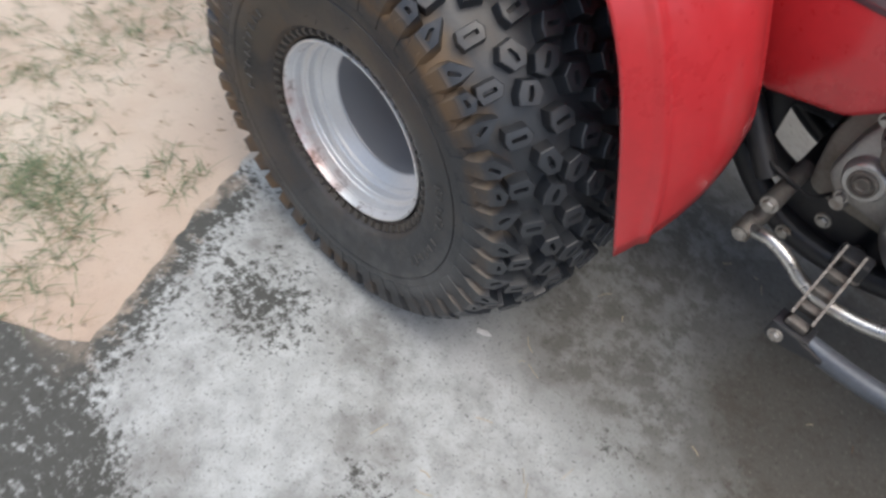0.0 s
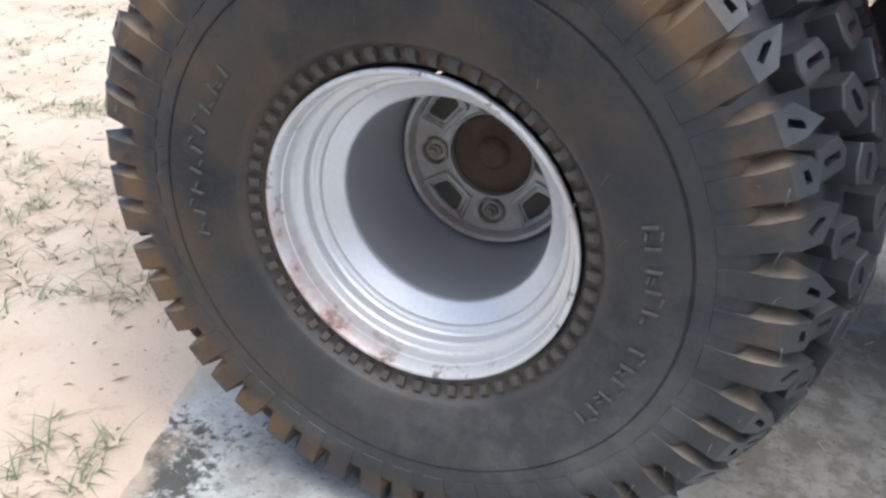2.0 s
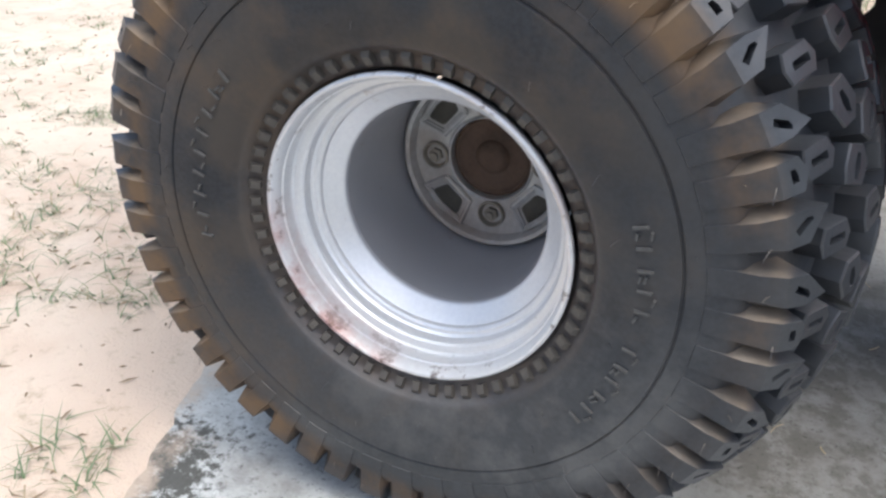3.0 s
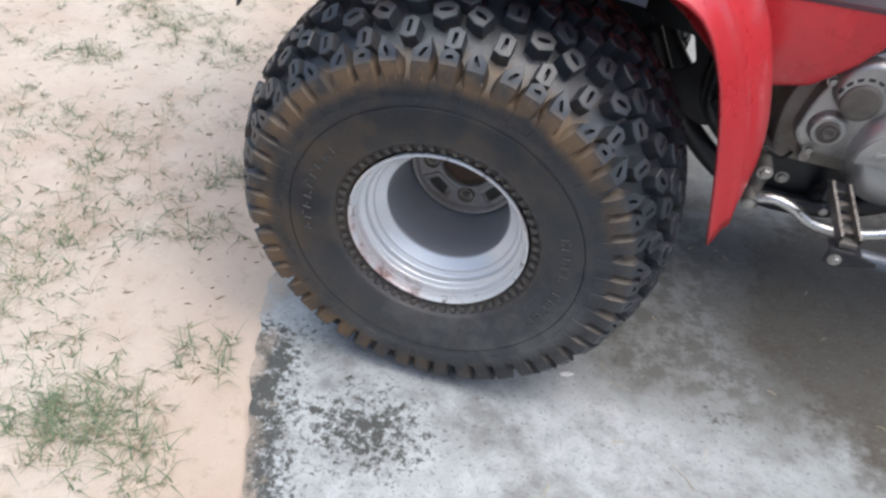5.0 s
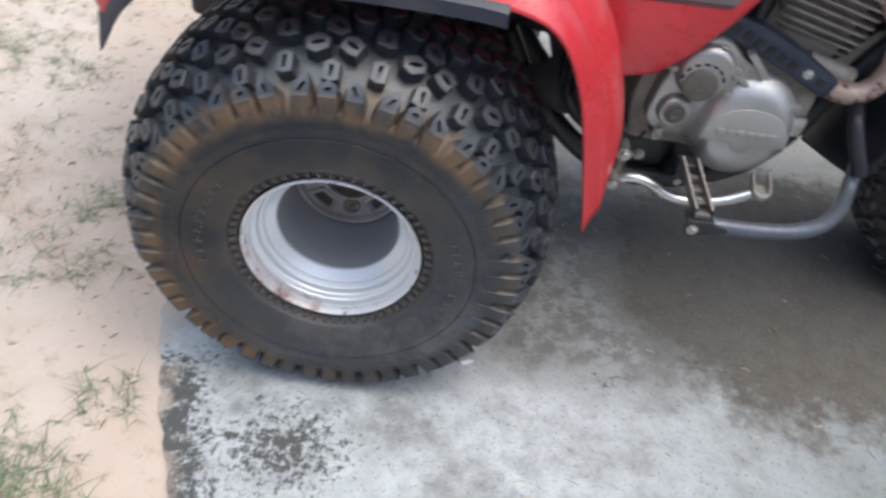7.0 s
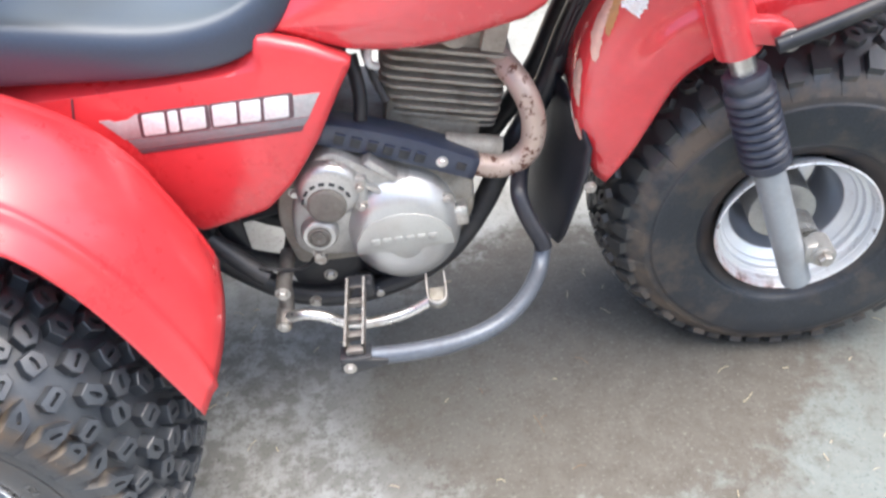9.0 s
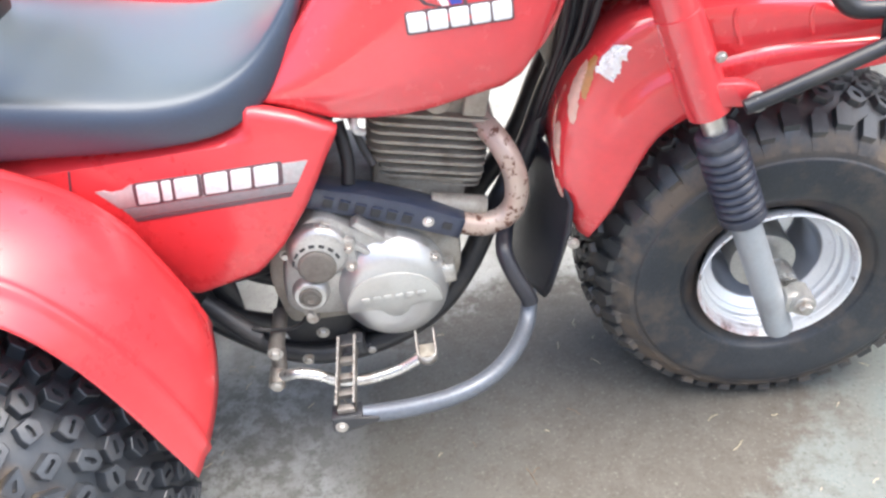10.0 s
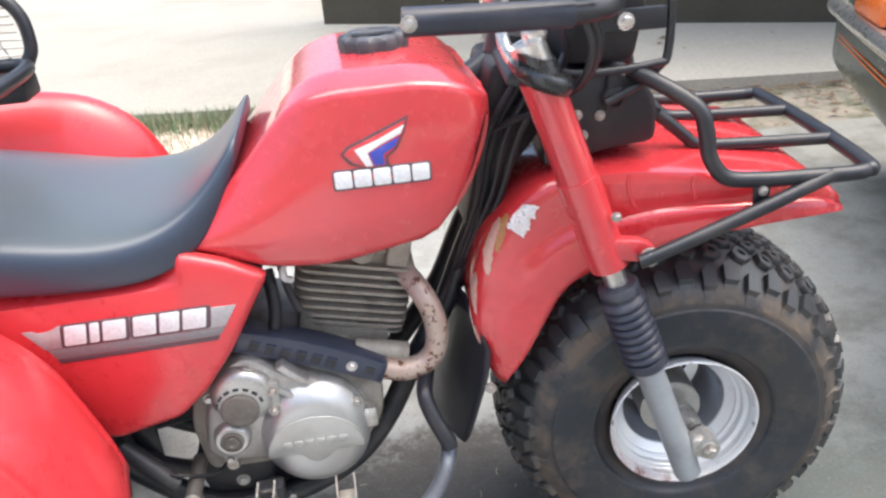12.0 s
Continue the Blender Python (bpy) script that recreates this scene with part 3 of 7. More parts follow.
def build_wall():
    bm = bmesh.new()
    # wall coloured dark in place of the soft shadow band beyond the floor
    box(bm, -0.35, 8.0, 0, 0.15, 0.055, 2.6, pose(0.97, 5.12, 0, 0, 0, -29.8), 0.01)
    # unseen roof, added to shade the far floor
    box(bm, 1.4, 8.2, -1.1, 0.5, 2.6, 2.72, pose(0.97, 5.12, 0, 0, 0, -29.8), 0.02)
    return tagged(fin("wall_shaded", bm, SHADE_WALL), "dark wall standing for a far shadow band, with an added unseen roof", "wall", kind="structure")


build_wall()


def build_fill_wall():
    """Unseen plain wall with an eave, added behind the camera to block sky and bounce fill light."""
    bm = bmesh.new()
    box(bm, -5.0, 7.0, -5.75, -5.6, -0.05, 2.5, None, 0.01)
    box(bm, -5.4, 7.4, -6.4, -5.4, 2.5, 2.6, None, 0.02)
    return tagged(fin("wall_fill", bm, FILL_WALL), "plain cream wall with an eave, added unseen for fill light", "wall", kind="structure")


build_fill_wall()


# ---- grass ----
def blade(bm, x, y, z, h, lean, way, w):
    dx, dy = math.cos(way), math.sin(way)
    px, py = -dy * w, dx * w
    pts = []
    for k in range(4):
        t = k / 3
        off = lean * t * t
        pts.append((x + dx * off, y + dy * off, z + h * (t - 0.25 * lean / max(h, 0.01) * t * t)))
    rows = []
    for k, p in enumerate(pts[:-1]):
        f = 1 - 0.3 * k
        rows.append((bm.verts.new((p[0] - px * f, p[1] - py * f, p[2])), bm.verts.new((p[0] + px * f, p[1] + py * f, p[2]))))
    tip = bm.verts.new(pts[-1])
    for a, b in zip(rows, rows[1:]):
        bm.faces.new((a[0], a[1], b[1], b[0]))
    bm.faces.new((rows[-1][0], rows[-1][1], tip))


def build_grass():
    rnd = random.Random(11)
    bm = bmesh.new()
    clumps = [(-0.645, -0.282, 0.13, 60), (-0.488, -0.134, 0.06, 30), (-0.431, -0.743, 0.08, 46), (-0.345, -0.80, 0.06, 34), (-0.85, -0.104, 0.12, 46),
              (-0.653, -0.486, 0.08, 20), (-0.94, 0.36, 0.12, 40), (-0.335, -0.59, 0.05, 16), (-0.73, 0.294, 0.06, 22), (-0.474, -0.798, 0.06, 30),
              (-0.464, -0.338, 0.06, 18), (-0.76, -0.62, 0.09, 44), (-0.71, -0.48, 0.07, 20), (-0.44, -0.76, 0.05, 24), (-0.24, -0.9, 0.06, 26)]
    for _ in range(260):
        x, y = rnd.uniform(-3.6, -0.35), rnd.uniform(-1.2, 3.0)
        clumps.append((x, y, rnd.uniform(0.04, 0.14), rnd.randint(8, 40)))
    for i, (cx, cy, rad, n) in enumerate(clumps):
        # each tuft is a set of small rosettes whose blades arch outwards and lie over
        for _ in range(max(2, int(n * (1.0 if i < 15 else 0.75)))):
            a, d = rnd.uniform(0, 6.28), rad * math.sqrt(rnd.random())
            rx, ry = cx + d * math.cos(a) * 1.35, cy + d * math.sin(a)
            turn = rnd.uniform(0, 6.28)
            for k in range(rnd.randint(4, 8)):
                x, y = rx + rnd.gauss(0, 0.005), ry + rnd.gauss(0, 0.005)
                if on_slab(x - 0.02, y):
                    continue
                l = rnd.uniform(0.018, 0.060) * (1.15 if i < 15 else 0.85)
                h = l * rnd.uniform(0.18, 0.62)
                blade(bm, x, y, -0.009 + 0.8 * ground_height(x, y), h, l * rnd.uniform(0.6, 1.0), turn + k * 1.1 + rnd.uniform(-0.5, 0.5), rnd.uniform(0.0007, 0.0017))
    return tagged(fin("grass", bm, GRASS), "sparse tufts of short green grass in the sand", "grass", kind="stuff")


build_grass()


def build_sand_litter():
    """Dead stalks and dark crumbs strewn over the sand."""
    rnd = random.Random(31)
    bm = bmesh.new()
    for _ in range(1700):
        x, y = -0.30 - abs(rnd.gauss(0, 0.75)), rnd.uniform(-1.1, 2.2)
        if on_slab(x - 0.01, y):
            continue
        a, l, z = rnd.uniform(0, 6.28), rnd.uniform(0.003, 0.018) * rnd.random() + 0.0015, -0.004 + 0.8 * ground_height(x, y)
        w, c, sn = rnd.uniform(0.0005, 0.0014), math.cos(a), math.sin(a)
        bend = rnd.uniform(-0.3, 0.3) * l
        lo = [bm.verts.new((x + u * c - v * sn, y + u * sn + v * c, z)) for u, v in ((-l, -w), (0, bend - w), (l, 0), (0, bend + w))]
        hi = bm.verts.new((x - bend * sn, y + bend * c, z + 0.0025))
        for i in range(4):
            bm.faces.new((lo[i], lo[(i + 1) % 4], hi))
    return tagged(fin("sand_litter", bm, STALK), "dead brown stalks and crumbs on the sand", "litter", kind="stuff")


build_sand_litter()


def build_verge():
    rnd = random.Random(5)
    bm = bmesh.new()
    for _ in range(15000):
        x = rnd.uniform(-2.6, 2.2)
        y = rnd.uniform(1.3, 3.10 - 0.19 * x)
        if x > 1.15 and y < 1.9:
            continue
        blade(bm, x, y, -0.02, rnd.uniform(0.03, 0.09), rnd.uniform(0.01, 0.07), rnd.uniform(0, 6.28), rnd.uniform(0.0015, 0.004))
    for _ in range(7000):
        x = rnd.uniform(-1.6, 1.7)
        y = 3.06 - 0.19 * x - abs(rnd.gauss(0, 0.10))
        blade(bm, x, y, -0.02, rnd.uniform(0.07, 0.135), rnd.uniform(0.01, 0.06), rnd.uniform(0, 6.28), rnd.uniform(0.002, 0.004))
    return tagged(fin("grass_verge", bm, GRASS), "strip of dense green grass between the slabs", "grass", kind="stuff")


build_verge()


def build_litter():
    """Dry leaves and straw by the kerb and on the slabs."""
    rnd = random.Random(8)
    bm = bmesh.new()
    for i in range(940):
        if i < 900:
            x = rnd.uniform(1.6, 4.6)
            y = 3.088 - 0.19 * x - rnd.random() ** 1.8 * 0.65 - 0.02
            z, s = 0.004, rnd.uniform(0.008, 0.028)
        else:
            x, y, z, s = rnd.uniform(0.5, 4.2), rnd.uniform(3.1, 5.0), 0.064, rnd.uniform(0.01, 0.045)
        a = rnd.uniform(0, 6.28)
        c, sn = math.cos(a), math.sin(a)
        vs = [bm.verts.new((x + (u * c - v * sn) * s, y + (u * sn + v * c) * s, z + w * s)) for u, v, w in ((-1, 0, 0.1), (-0.2, 0.4, 0.3), (1, 0.05, 0.1), (-0.1, -0.45, 0.35))]
        bm.faces.new(vs)
    for x, y, a, l in ((0.909, -0.139, 2.4, 0.014), (0.81, -0.266, 1.9, 0.02), (0.82, -0.255, 0.6, 0.008), (0.72, -0.18, 2.0, 0.006), (0.86, -0.36, 0.2, 0.012)):
        tube(bm, [(x - l * math.cos(a), y - l * math.sin(a), 0.002), (x, y + 0.002, 0.004), (x + l * math.cos(a), y + l * math.sin(a), 0.002)], 0.0007, 5, 3)
    return tagged(fin("leaf_litter", bm, LEAF), "dry brown leaves and straws strewn by the kerb", "leaves", kind="stuff")


build_litter()


def build_straws():
    """Short pale straws and crumbs lying on the slab round the machine."""
    rnd = random.Random(21)
    bm = bmesh.new()
    for _ in range(90):
        x, y = rnd.uniform(0.2, 1.5), rnd.uniform(-0.75, 0.3)
        a, l, bend = rnd.uniform(0, 6.28), rnd.uniform(0.003, 0.014), rnd.uniform(-0.4, 0.4)
        tube(bm, [(x - l * math.cos(a), y - l * math.sin(a), 0.0012), (x + l * bend * math.sin(a), y - l * bend * math.cos(a), 0.0022), (x + l * math.cos(a), y + l * math.sin(a), 0.0012)], rnd.uniform(0.0004, 0.0008), 5, 2)
    return tagged(fin("straw", bm, STRAW), "short pale straws scattered on the concrete", "straw", kind="stuff")


build_straws()


def build_chip():
    bm = bmesh.new()
    prism(bm, [(-0.012, -0.003), (0.004, -0.005), (0.013, 0.0), (0.002, 0.005), (-0.01, 0.004)], 0, 0.003, 0.0008, pose(0.229, -0.432, 0.0004, 90, 0, 20))
    return tagged(fin("paint_chip", bm, WHITE), "small white chip lying on the concrete", "chip")


build_chip()

# ---- the three-wheeler ----
trike = thing("three_wheeler", "red three-wheeled all-terrain machine with black seat, parked on concrete", "three-wheeler")


class Section:
    """A tyre's outer profile, walked by arc length from the crown; offsets stand off along the normal."""
    def __init__(self, half):
        pts = [(-s, r) for s, r in half] + [(s, r) for s, r in half[::-1][1:]]
        path = smooth_path([Vector((s, r, 0)) for s, r in pts], 6)
        self.p = [(v.x, v.y) for v in path]
        self.u = [0.0]
        for a, b in zip(self.p, self.p[1:]):
            self.u.append(self.u[-1] + math.hypot(b[0] - a[0], b[1] - a[1]))
        mid = min(range(len(self.p)), key=lambda i: abs(self.p[i][0]))
        z = self.u[mid]
        self.u = [v - z for v in self.u]

    def at(self, u, h=0.0):
        i = max(0, min(len(self.u) - 2, int(np.searchsorted(self.u, u)) - 1))
        t = (u - self.u[i]) / (self.u[i + 1] - self.u[i])
        a, b = self.p[i], self.p[i + 1]
        d = Vector((b[0] - a[0], b[1] - a[1])).normalized()
        n = Vector((-d.y, d.x))
        s, r = a[0] + (b[0] - a[0]) * t, a[1] + (b[1] - a[1]) * t
        if n.dot(Vector((s, r - 0.2))) < 0:
            n = -n
        return s + n.x * h, r + n.y * h

    def put(self, th, u, h):
        s, r = self.at(u, h)
        return Vector((r * math.cos(th), s, r * math.sin(th)))

    def u_of_r(self, r, sign):
        return min((abs(q[1] - r), v) for q, v in zip(self.p, self.u) if q[0] * sign > 0.02)[1]

    def u_near(self, s, r, h=0.0):
        """Arc length of the spot whose point raised by h lies nearest to (s, r)."""
        return min((math.hypot(q[0] - s, q[1] - r), v) for v, q in self.raised(h))[1]

    @functools.lru_cache(None)
    def raised(self, h):
        return [(v, self.at(v, h)) for v in np.linspace(self.u[0], self.u[-1], 400)]

    def u_of_s(self, s, h):
        return min((abs(q[0] - s), v) for v, q in self.raised(h) if q[1] > 0.255)[1]


def turned(th, s, r):
    return Vector((r * math.cos(th), s, r * math.sin(th)))


def lug(bm, sec, th, u, shape, heights, taper=0.86, hole=None, turn=0.0, rref=0.29, deep=0.009):
    """A rubber block: outline (along, across) in metres on the carcass, raised by the heights, with a sipe sunk in its top."""
    c, s = math.cos(turn), math.sin(turn)
    rot = [(a * c - b * s, a * s + b * c) for a, b in shape]
    low = [bm.verts.new(sec.put(th + a / rref, u + b, -0.003)) for a, b in rot]
    mid = [bm.verts.new(sec.put(th + a * (taper + 0.03) / rref, u + b * (taper + 0.03), h - 0.0012)) for (a, b), h in zip(rot, heights)]
    top = [bm.verts.new(sec.put(th + a * (taper - 0.03) / rref, u + b * (taper - 0.03), h)) for (a, b), h in zip(rot, heights)]
    skin(bm, [low, mid, top])
    if hole is None:
        bm.faces.new(top)
        return
    hs = [(a * c - b * s, a * s + b * c) for a, b in hole]
    m = sum(heights) / len(heights)
    rim_v = [bm.verts.new(sec.put(th + a / rref, u + b, m + 0.0003)) for a, b in hs]
    low_v = [bm.verts.new(sec.put(th + a * 0.8 / rref, u + b * 0.8, m - deep)) for a, b in hs]
    skin(bm, [top, rim_v])
    skin(bm, [rim_v, low_v])
    bm.faces.new(low_v)


def shoulder_lug(bm, sec, side, lean, tip, width, slot, height=0.020):
    """A block whose outer flank lies flush with the side; its head tapers to a tip on the shoulder, with a slot."""
    pitch = radians(7.5)
    base = [(0.1672, 0.2190, pitch * 0.335), (0.1680, 0.2350, pitch * 0.325), (0.1684, 0.2500, pitch * 0.292), (0.1676, 0.2655, width / 0.2655)]
    head = [(0.1585, 0.2765, width * 1.02 / 0.2765), tip]
    rows = []
    for k, (s, r, w) in enumerate(base + head[:1]):
        off = radians(lean) * max(0.0, (r - 0.235) / 0.042)
        u = sec.u_near(s * side, r, min(height, 0.0005 + 0.021 * max(0.0, (r - 0.219) / 0.046)))
        foot = w * 1.06 if k < 2 else pitch * (0.47, 0.49, 0.44)[k - 2]
        lo = [bm.verts.new(sec.put(off + g * foot, u, -0.002)) for g in (-1, 1)]
        hi = [bm.verts.new(turned(off + g * w * (0.97 if k < 3 else 0.94), s * side, r)) for g in (-1, 1)]
        rows.append((lo, hi))
    toff = radians(lean) * 1.25 + radians(tip[2])
    u = sec.u_near(tip[0] * side, tip[1], height)
    tlo, thi = bm.verts.new(sec.put(toff, u, -0.003)), bm.verts.new(turned(toff, tip[0] * side, tip[1]))
    for (la, ha), (lb, hb) in zip(rows, rows[1:]):
        bm.faces.new((la[0], ha[0], hb[0], lb[0]))
        bm.faces.new((la[1], ha[1], hb[1], lb[1]))
    for (_, a), (_, b) in list(zip(rows, rows[1:]))[:3]:
        bm.faces.new((a[0], a[1], b[1], b[0]))
    for g in (0, 1):
        bm.faces.new((rows[-1][0][g], rows[-1][1][g], thi, tlo))
    bm.faces.new((rows[0][0][0], rows[0][0][1], rows[0][1][1], rows[0][1][0]))
    loop = [rows[3][1][0], rows[3][1][1], rows[4][1][1], thi, rows[4][1][0]]
    mid = sum((v.co for v in loop), Vector()) / 5
    out = (loop[1].co - loop[0].co).cross(loop[3].co - loop[0].co).normalized()
    if out.dot(Vector((mid.x, 0.9 * mid.y, mid.z))) < 0:
        out = -out
    ea = (loop[1].co - loop[0].co).normalized()
    eb = out.cross(ea)
    if eb.dot(thi.co - mid) < 0:
        eb = -eb
    ca, sa = math.cos(slot[2]), math.sin(slot[2])
    ring = [(-slot[0], -slot[1]), (slot[0], -slot[1]), (slot[0], slot[1] * 0.5), (0.0, slot[1]), (-slot[0], slot[1])]
    ring = [(p * ca - q * sa, p * sa + q * ca) for p, q in ring]
    hv = [bm.verts.new(mid + ea * p + eb * q + out * 0.0002) for p, q in ring]
    dv = [bm.verts.new(mid + ea * p * 0.8 + eb * q * 0.8 - out * 0.008) for p, q in ring]
    skin(bm, [loop, hv])
    skin(bm, [hv, dv])
    bm.faces.new(dv)


def bedded(bm, floor_z):
    """Squashes what would reach below the ground."""
    for v in bm.verts:
        if v.co.z < floor_z:
            v.co.z = floor_z + (v.co.z - floor_z) * 0.06
    return bm


def spread(parent, name, build, angles, material, floor_z, sharp=30, reach=0.33):
    """One mesh shared by alike pieces set round the tyre's axle; the few on the ground are pressed flat in meshes of their own."""
    bm = bmesh.new()
    build(bm)
    proto = part(name, bm, material, parent, "", sharp)
    first = True
    for a in angles:
        a %= 360
        if abs(a - 270) < 34 and reach > 0.25:
            bm = bmesh.new()
            build(bm)
            bmesh.ops.transform(bm, matrix=Matrix.Rotation(-radians(a), 4, "Y"), verts=bm.verts)
            part(name, bedded(bm, floor_z), material, parent, "", sharp)
            continue
        ob = proto
        if not first:
            ob = new(name, proto.data)
            ob.parent = parent
        first = False
        ob.matrix_local = Matrix.Rotation(-radians(a), 4, "Y")


def round_all(bm, build, angles):
    """The same pieces joined into one mesh."""
    piece = bmesh.new()
    build(piece)
    me = bpy.data.meshes.new("piece")
    piece.to_mesh(me)
    piece.free()
    last = 0.0
    for a in angles:
        me.transform(Matrix.Rotation(-radians(a - last), 4, "Y"))
        bm.from_mesh(me)
        last = a
    bpy.data.meshes.remove(me)


BLOCKS = [[(-0.0240, 0.001), (-0.0150, 0.0190), (0.0120, 0.0205), (0.0250, 0.004), (0.0150, -0.0195), (-0.0110, -0.0200)],
          [(-0.0230, 0.008), (-0.0080, 0.0215), (0.0160, 0.0180), (0.0240, -0.006), (0.0080, -0.0210), (-0.0200, -0.0150)],
          [(-0.0255, -0.004), (-0.0170, 0.0175), (0.0060, 0.0215), (0.0230, 0.0100), (0.0190, -0.0150), (-0.0060, -0.0215)]]
SLOT = [(-0.0100, 0.001), (-0.0040, 0.0050), (0.0050, 0.0036), (0.0100, -0.001), (0.0040, -0.0050), (-0.0050, -0.0036)]
# crown block outlines (along, across), the outer side of the tyre towards negative across
UPRIGHT = [(-0.0115, 0.0120), (0.0, 0.0175), (0.0115, 0.0120), (0.0120, -0.0130), (0.0, -0.0165), (-0.0120, -0.0130)]
UPRIGHT_SLOT = [(-0.0026, 0.0070), (0.0, 0.0076), (0.0026, 0.0070), (0.0026, -0.0070), (0.0, -0.0076), (-0.0026, -0.0070)]
FIVE = [(-0.0150, 0.0100), (0.0010, 0.0160), (0.0150, 0.0090), (0.0165, -0.0095), (0.0, -0.0150), (-0.0130, -0.0130)]
BENT = [(-0.0185, 0.0030), (-0.0060, 0.0150), (0.0150, 0.0130), (0.0190, -0.0040), (0.0070, -0.0155), (-0.0140, -0.0120)]
BENT_SLOT = [(-0.0085, 0.0010), (-0.0010, 0.0034), (0.0075, 0.0030), (0.0085, -0.0010), (0.0010, -0.0034), (-0.0075, -0.0030)]
HALF_REAR = [(0.114, 0.119), (0.1390, 0.1285), (0.1440, 0.1330), (0.1478, 0.1408), (0.1525, 0.1450), (0.1575, 0.1500), (0.1620, 0.1640), (0.1655, 0.1840), (0.1672, 0.2020), (0.1671, 0.2036), (0.1656, 0.2044), (0.1656, 0.2056), (0.1668, 0.2066), (0.1670, 0.2120), (0.1667, 0.2180), (0.1662, 0.2205), (0.1668, 0.2300), (0.1660, 0.2385), (0.1615, 0.2455), (0.1500, 0.2545), (0.1360, 0.2635), (0.1150, 0.2765), (0.0770, 0.2935), (0.0400, 0.3000), (0.0, 0.3015)]
HALF_FRONT = [(0.114, 0.119), (0.125, 0.1285), (0.130, 0.1345), (0.1405, 0.150), (0.149, 0.158), (0.154, 0.180), (0.1575, 0.203), (0.1575, 0.226), (0.154, 0.2315), (0.151, 0.243), (0.138, 0.2605), (0.1130, 0.2795), (0.071, 0.2975), (0.0, 0.3055)]


def carcass(sec, floor_z):
    bm = bmesh.new()
    n = 128
    cols = [[bm.verts.new((r * math.cos(2 * math.pi * k / n), s, r * math.sin(2 * math.pi * k / n))) for k in range(n)] for s, r in sec.p]
    skin(bm, cols)
    return bedded(bm, floor_z)


def rear_pattern(sec, side):
    """The tread's repeat on one half: angle offsets in degrees and a builder for each block."""
    def block(s, shape, slot, turn, h=0.020):
        u = sec.u_of_s(s * side, h)
        flip = [(a, b * -side) for a, b in shape]
        hol = [(a, b * -side) for a, b in slot]
        if side > 0:
            flip, hol = flip[::-1], hol[::-1]
        return lambda bm: lug(bm, sec, 0.0, u, flip, [h] * 6, 0.84, hol, turn * -side, sec.at(u, h)[1])
    tips = {"short": (0.1530, 0.2800, 0.0), "long_a": (0.1440, 0.2868, 1.3), "long_b": (0.1440, 0.2868, -1.3)}
    return [(0.0, lambda bm: shoulder_lug(bm, sec, side, 0.0, tips["short"], 0.0114, (0.0042, 0.0024, 0.0))),
            (-7.5, lambda bm: shoulder_lug(bm, sec, side, 0.7, tips["long_a"], 0.0112, (0.0024, 0.0068, -0.55))),
            (-15.0, lambda bm: shoulder_lug(bm, sec, side, -0.7, tips["long_b"], 0.0112, (0.0024, 0.0068, 0.55))),
            (0.0, block(0.1395, UPRIGHT, UPRIGHT_SLOT, 0.0)),
            (-11.2, block(0.1310, UPRIGHT, UPRIGHT_SLOT, 0.05)),
            (-3.9, block(0.1070, FIVE, BENT_SLOT, 0.35)),
            (-18.5, block(0.1070, BENT, BENT_SLOT, -0.35)),
            (-11.2, block(0.0850, FIVE, UPRIGHT_SLOT, -0.15)),
            (0.2, block(0.0790, BENT, BENT_SLOT, 0.5)),
            (-5.4, block(0.0540, BENT, BENT_SLOT, 0.15)),
            (-17.2, block(0.0540, FIVE, UPRIGHT_SLOT, 0.25)),
            (-11.3, block(0.0275, BENT, BENT_SLOT, -0.4)),
            (0.0, block(0.0275, FIVE, BENT_SLOT, 0.5))]


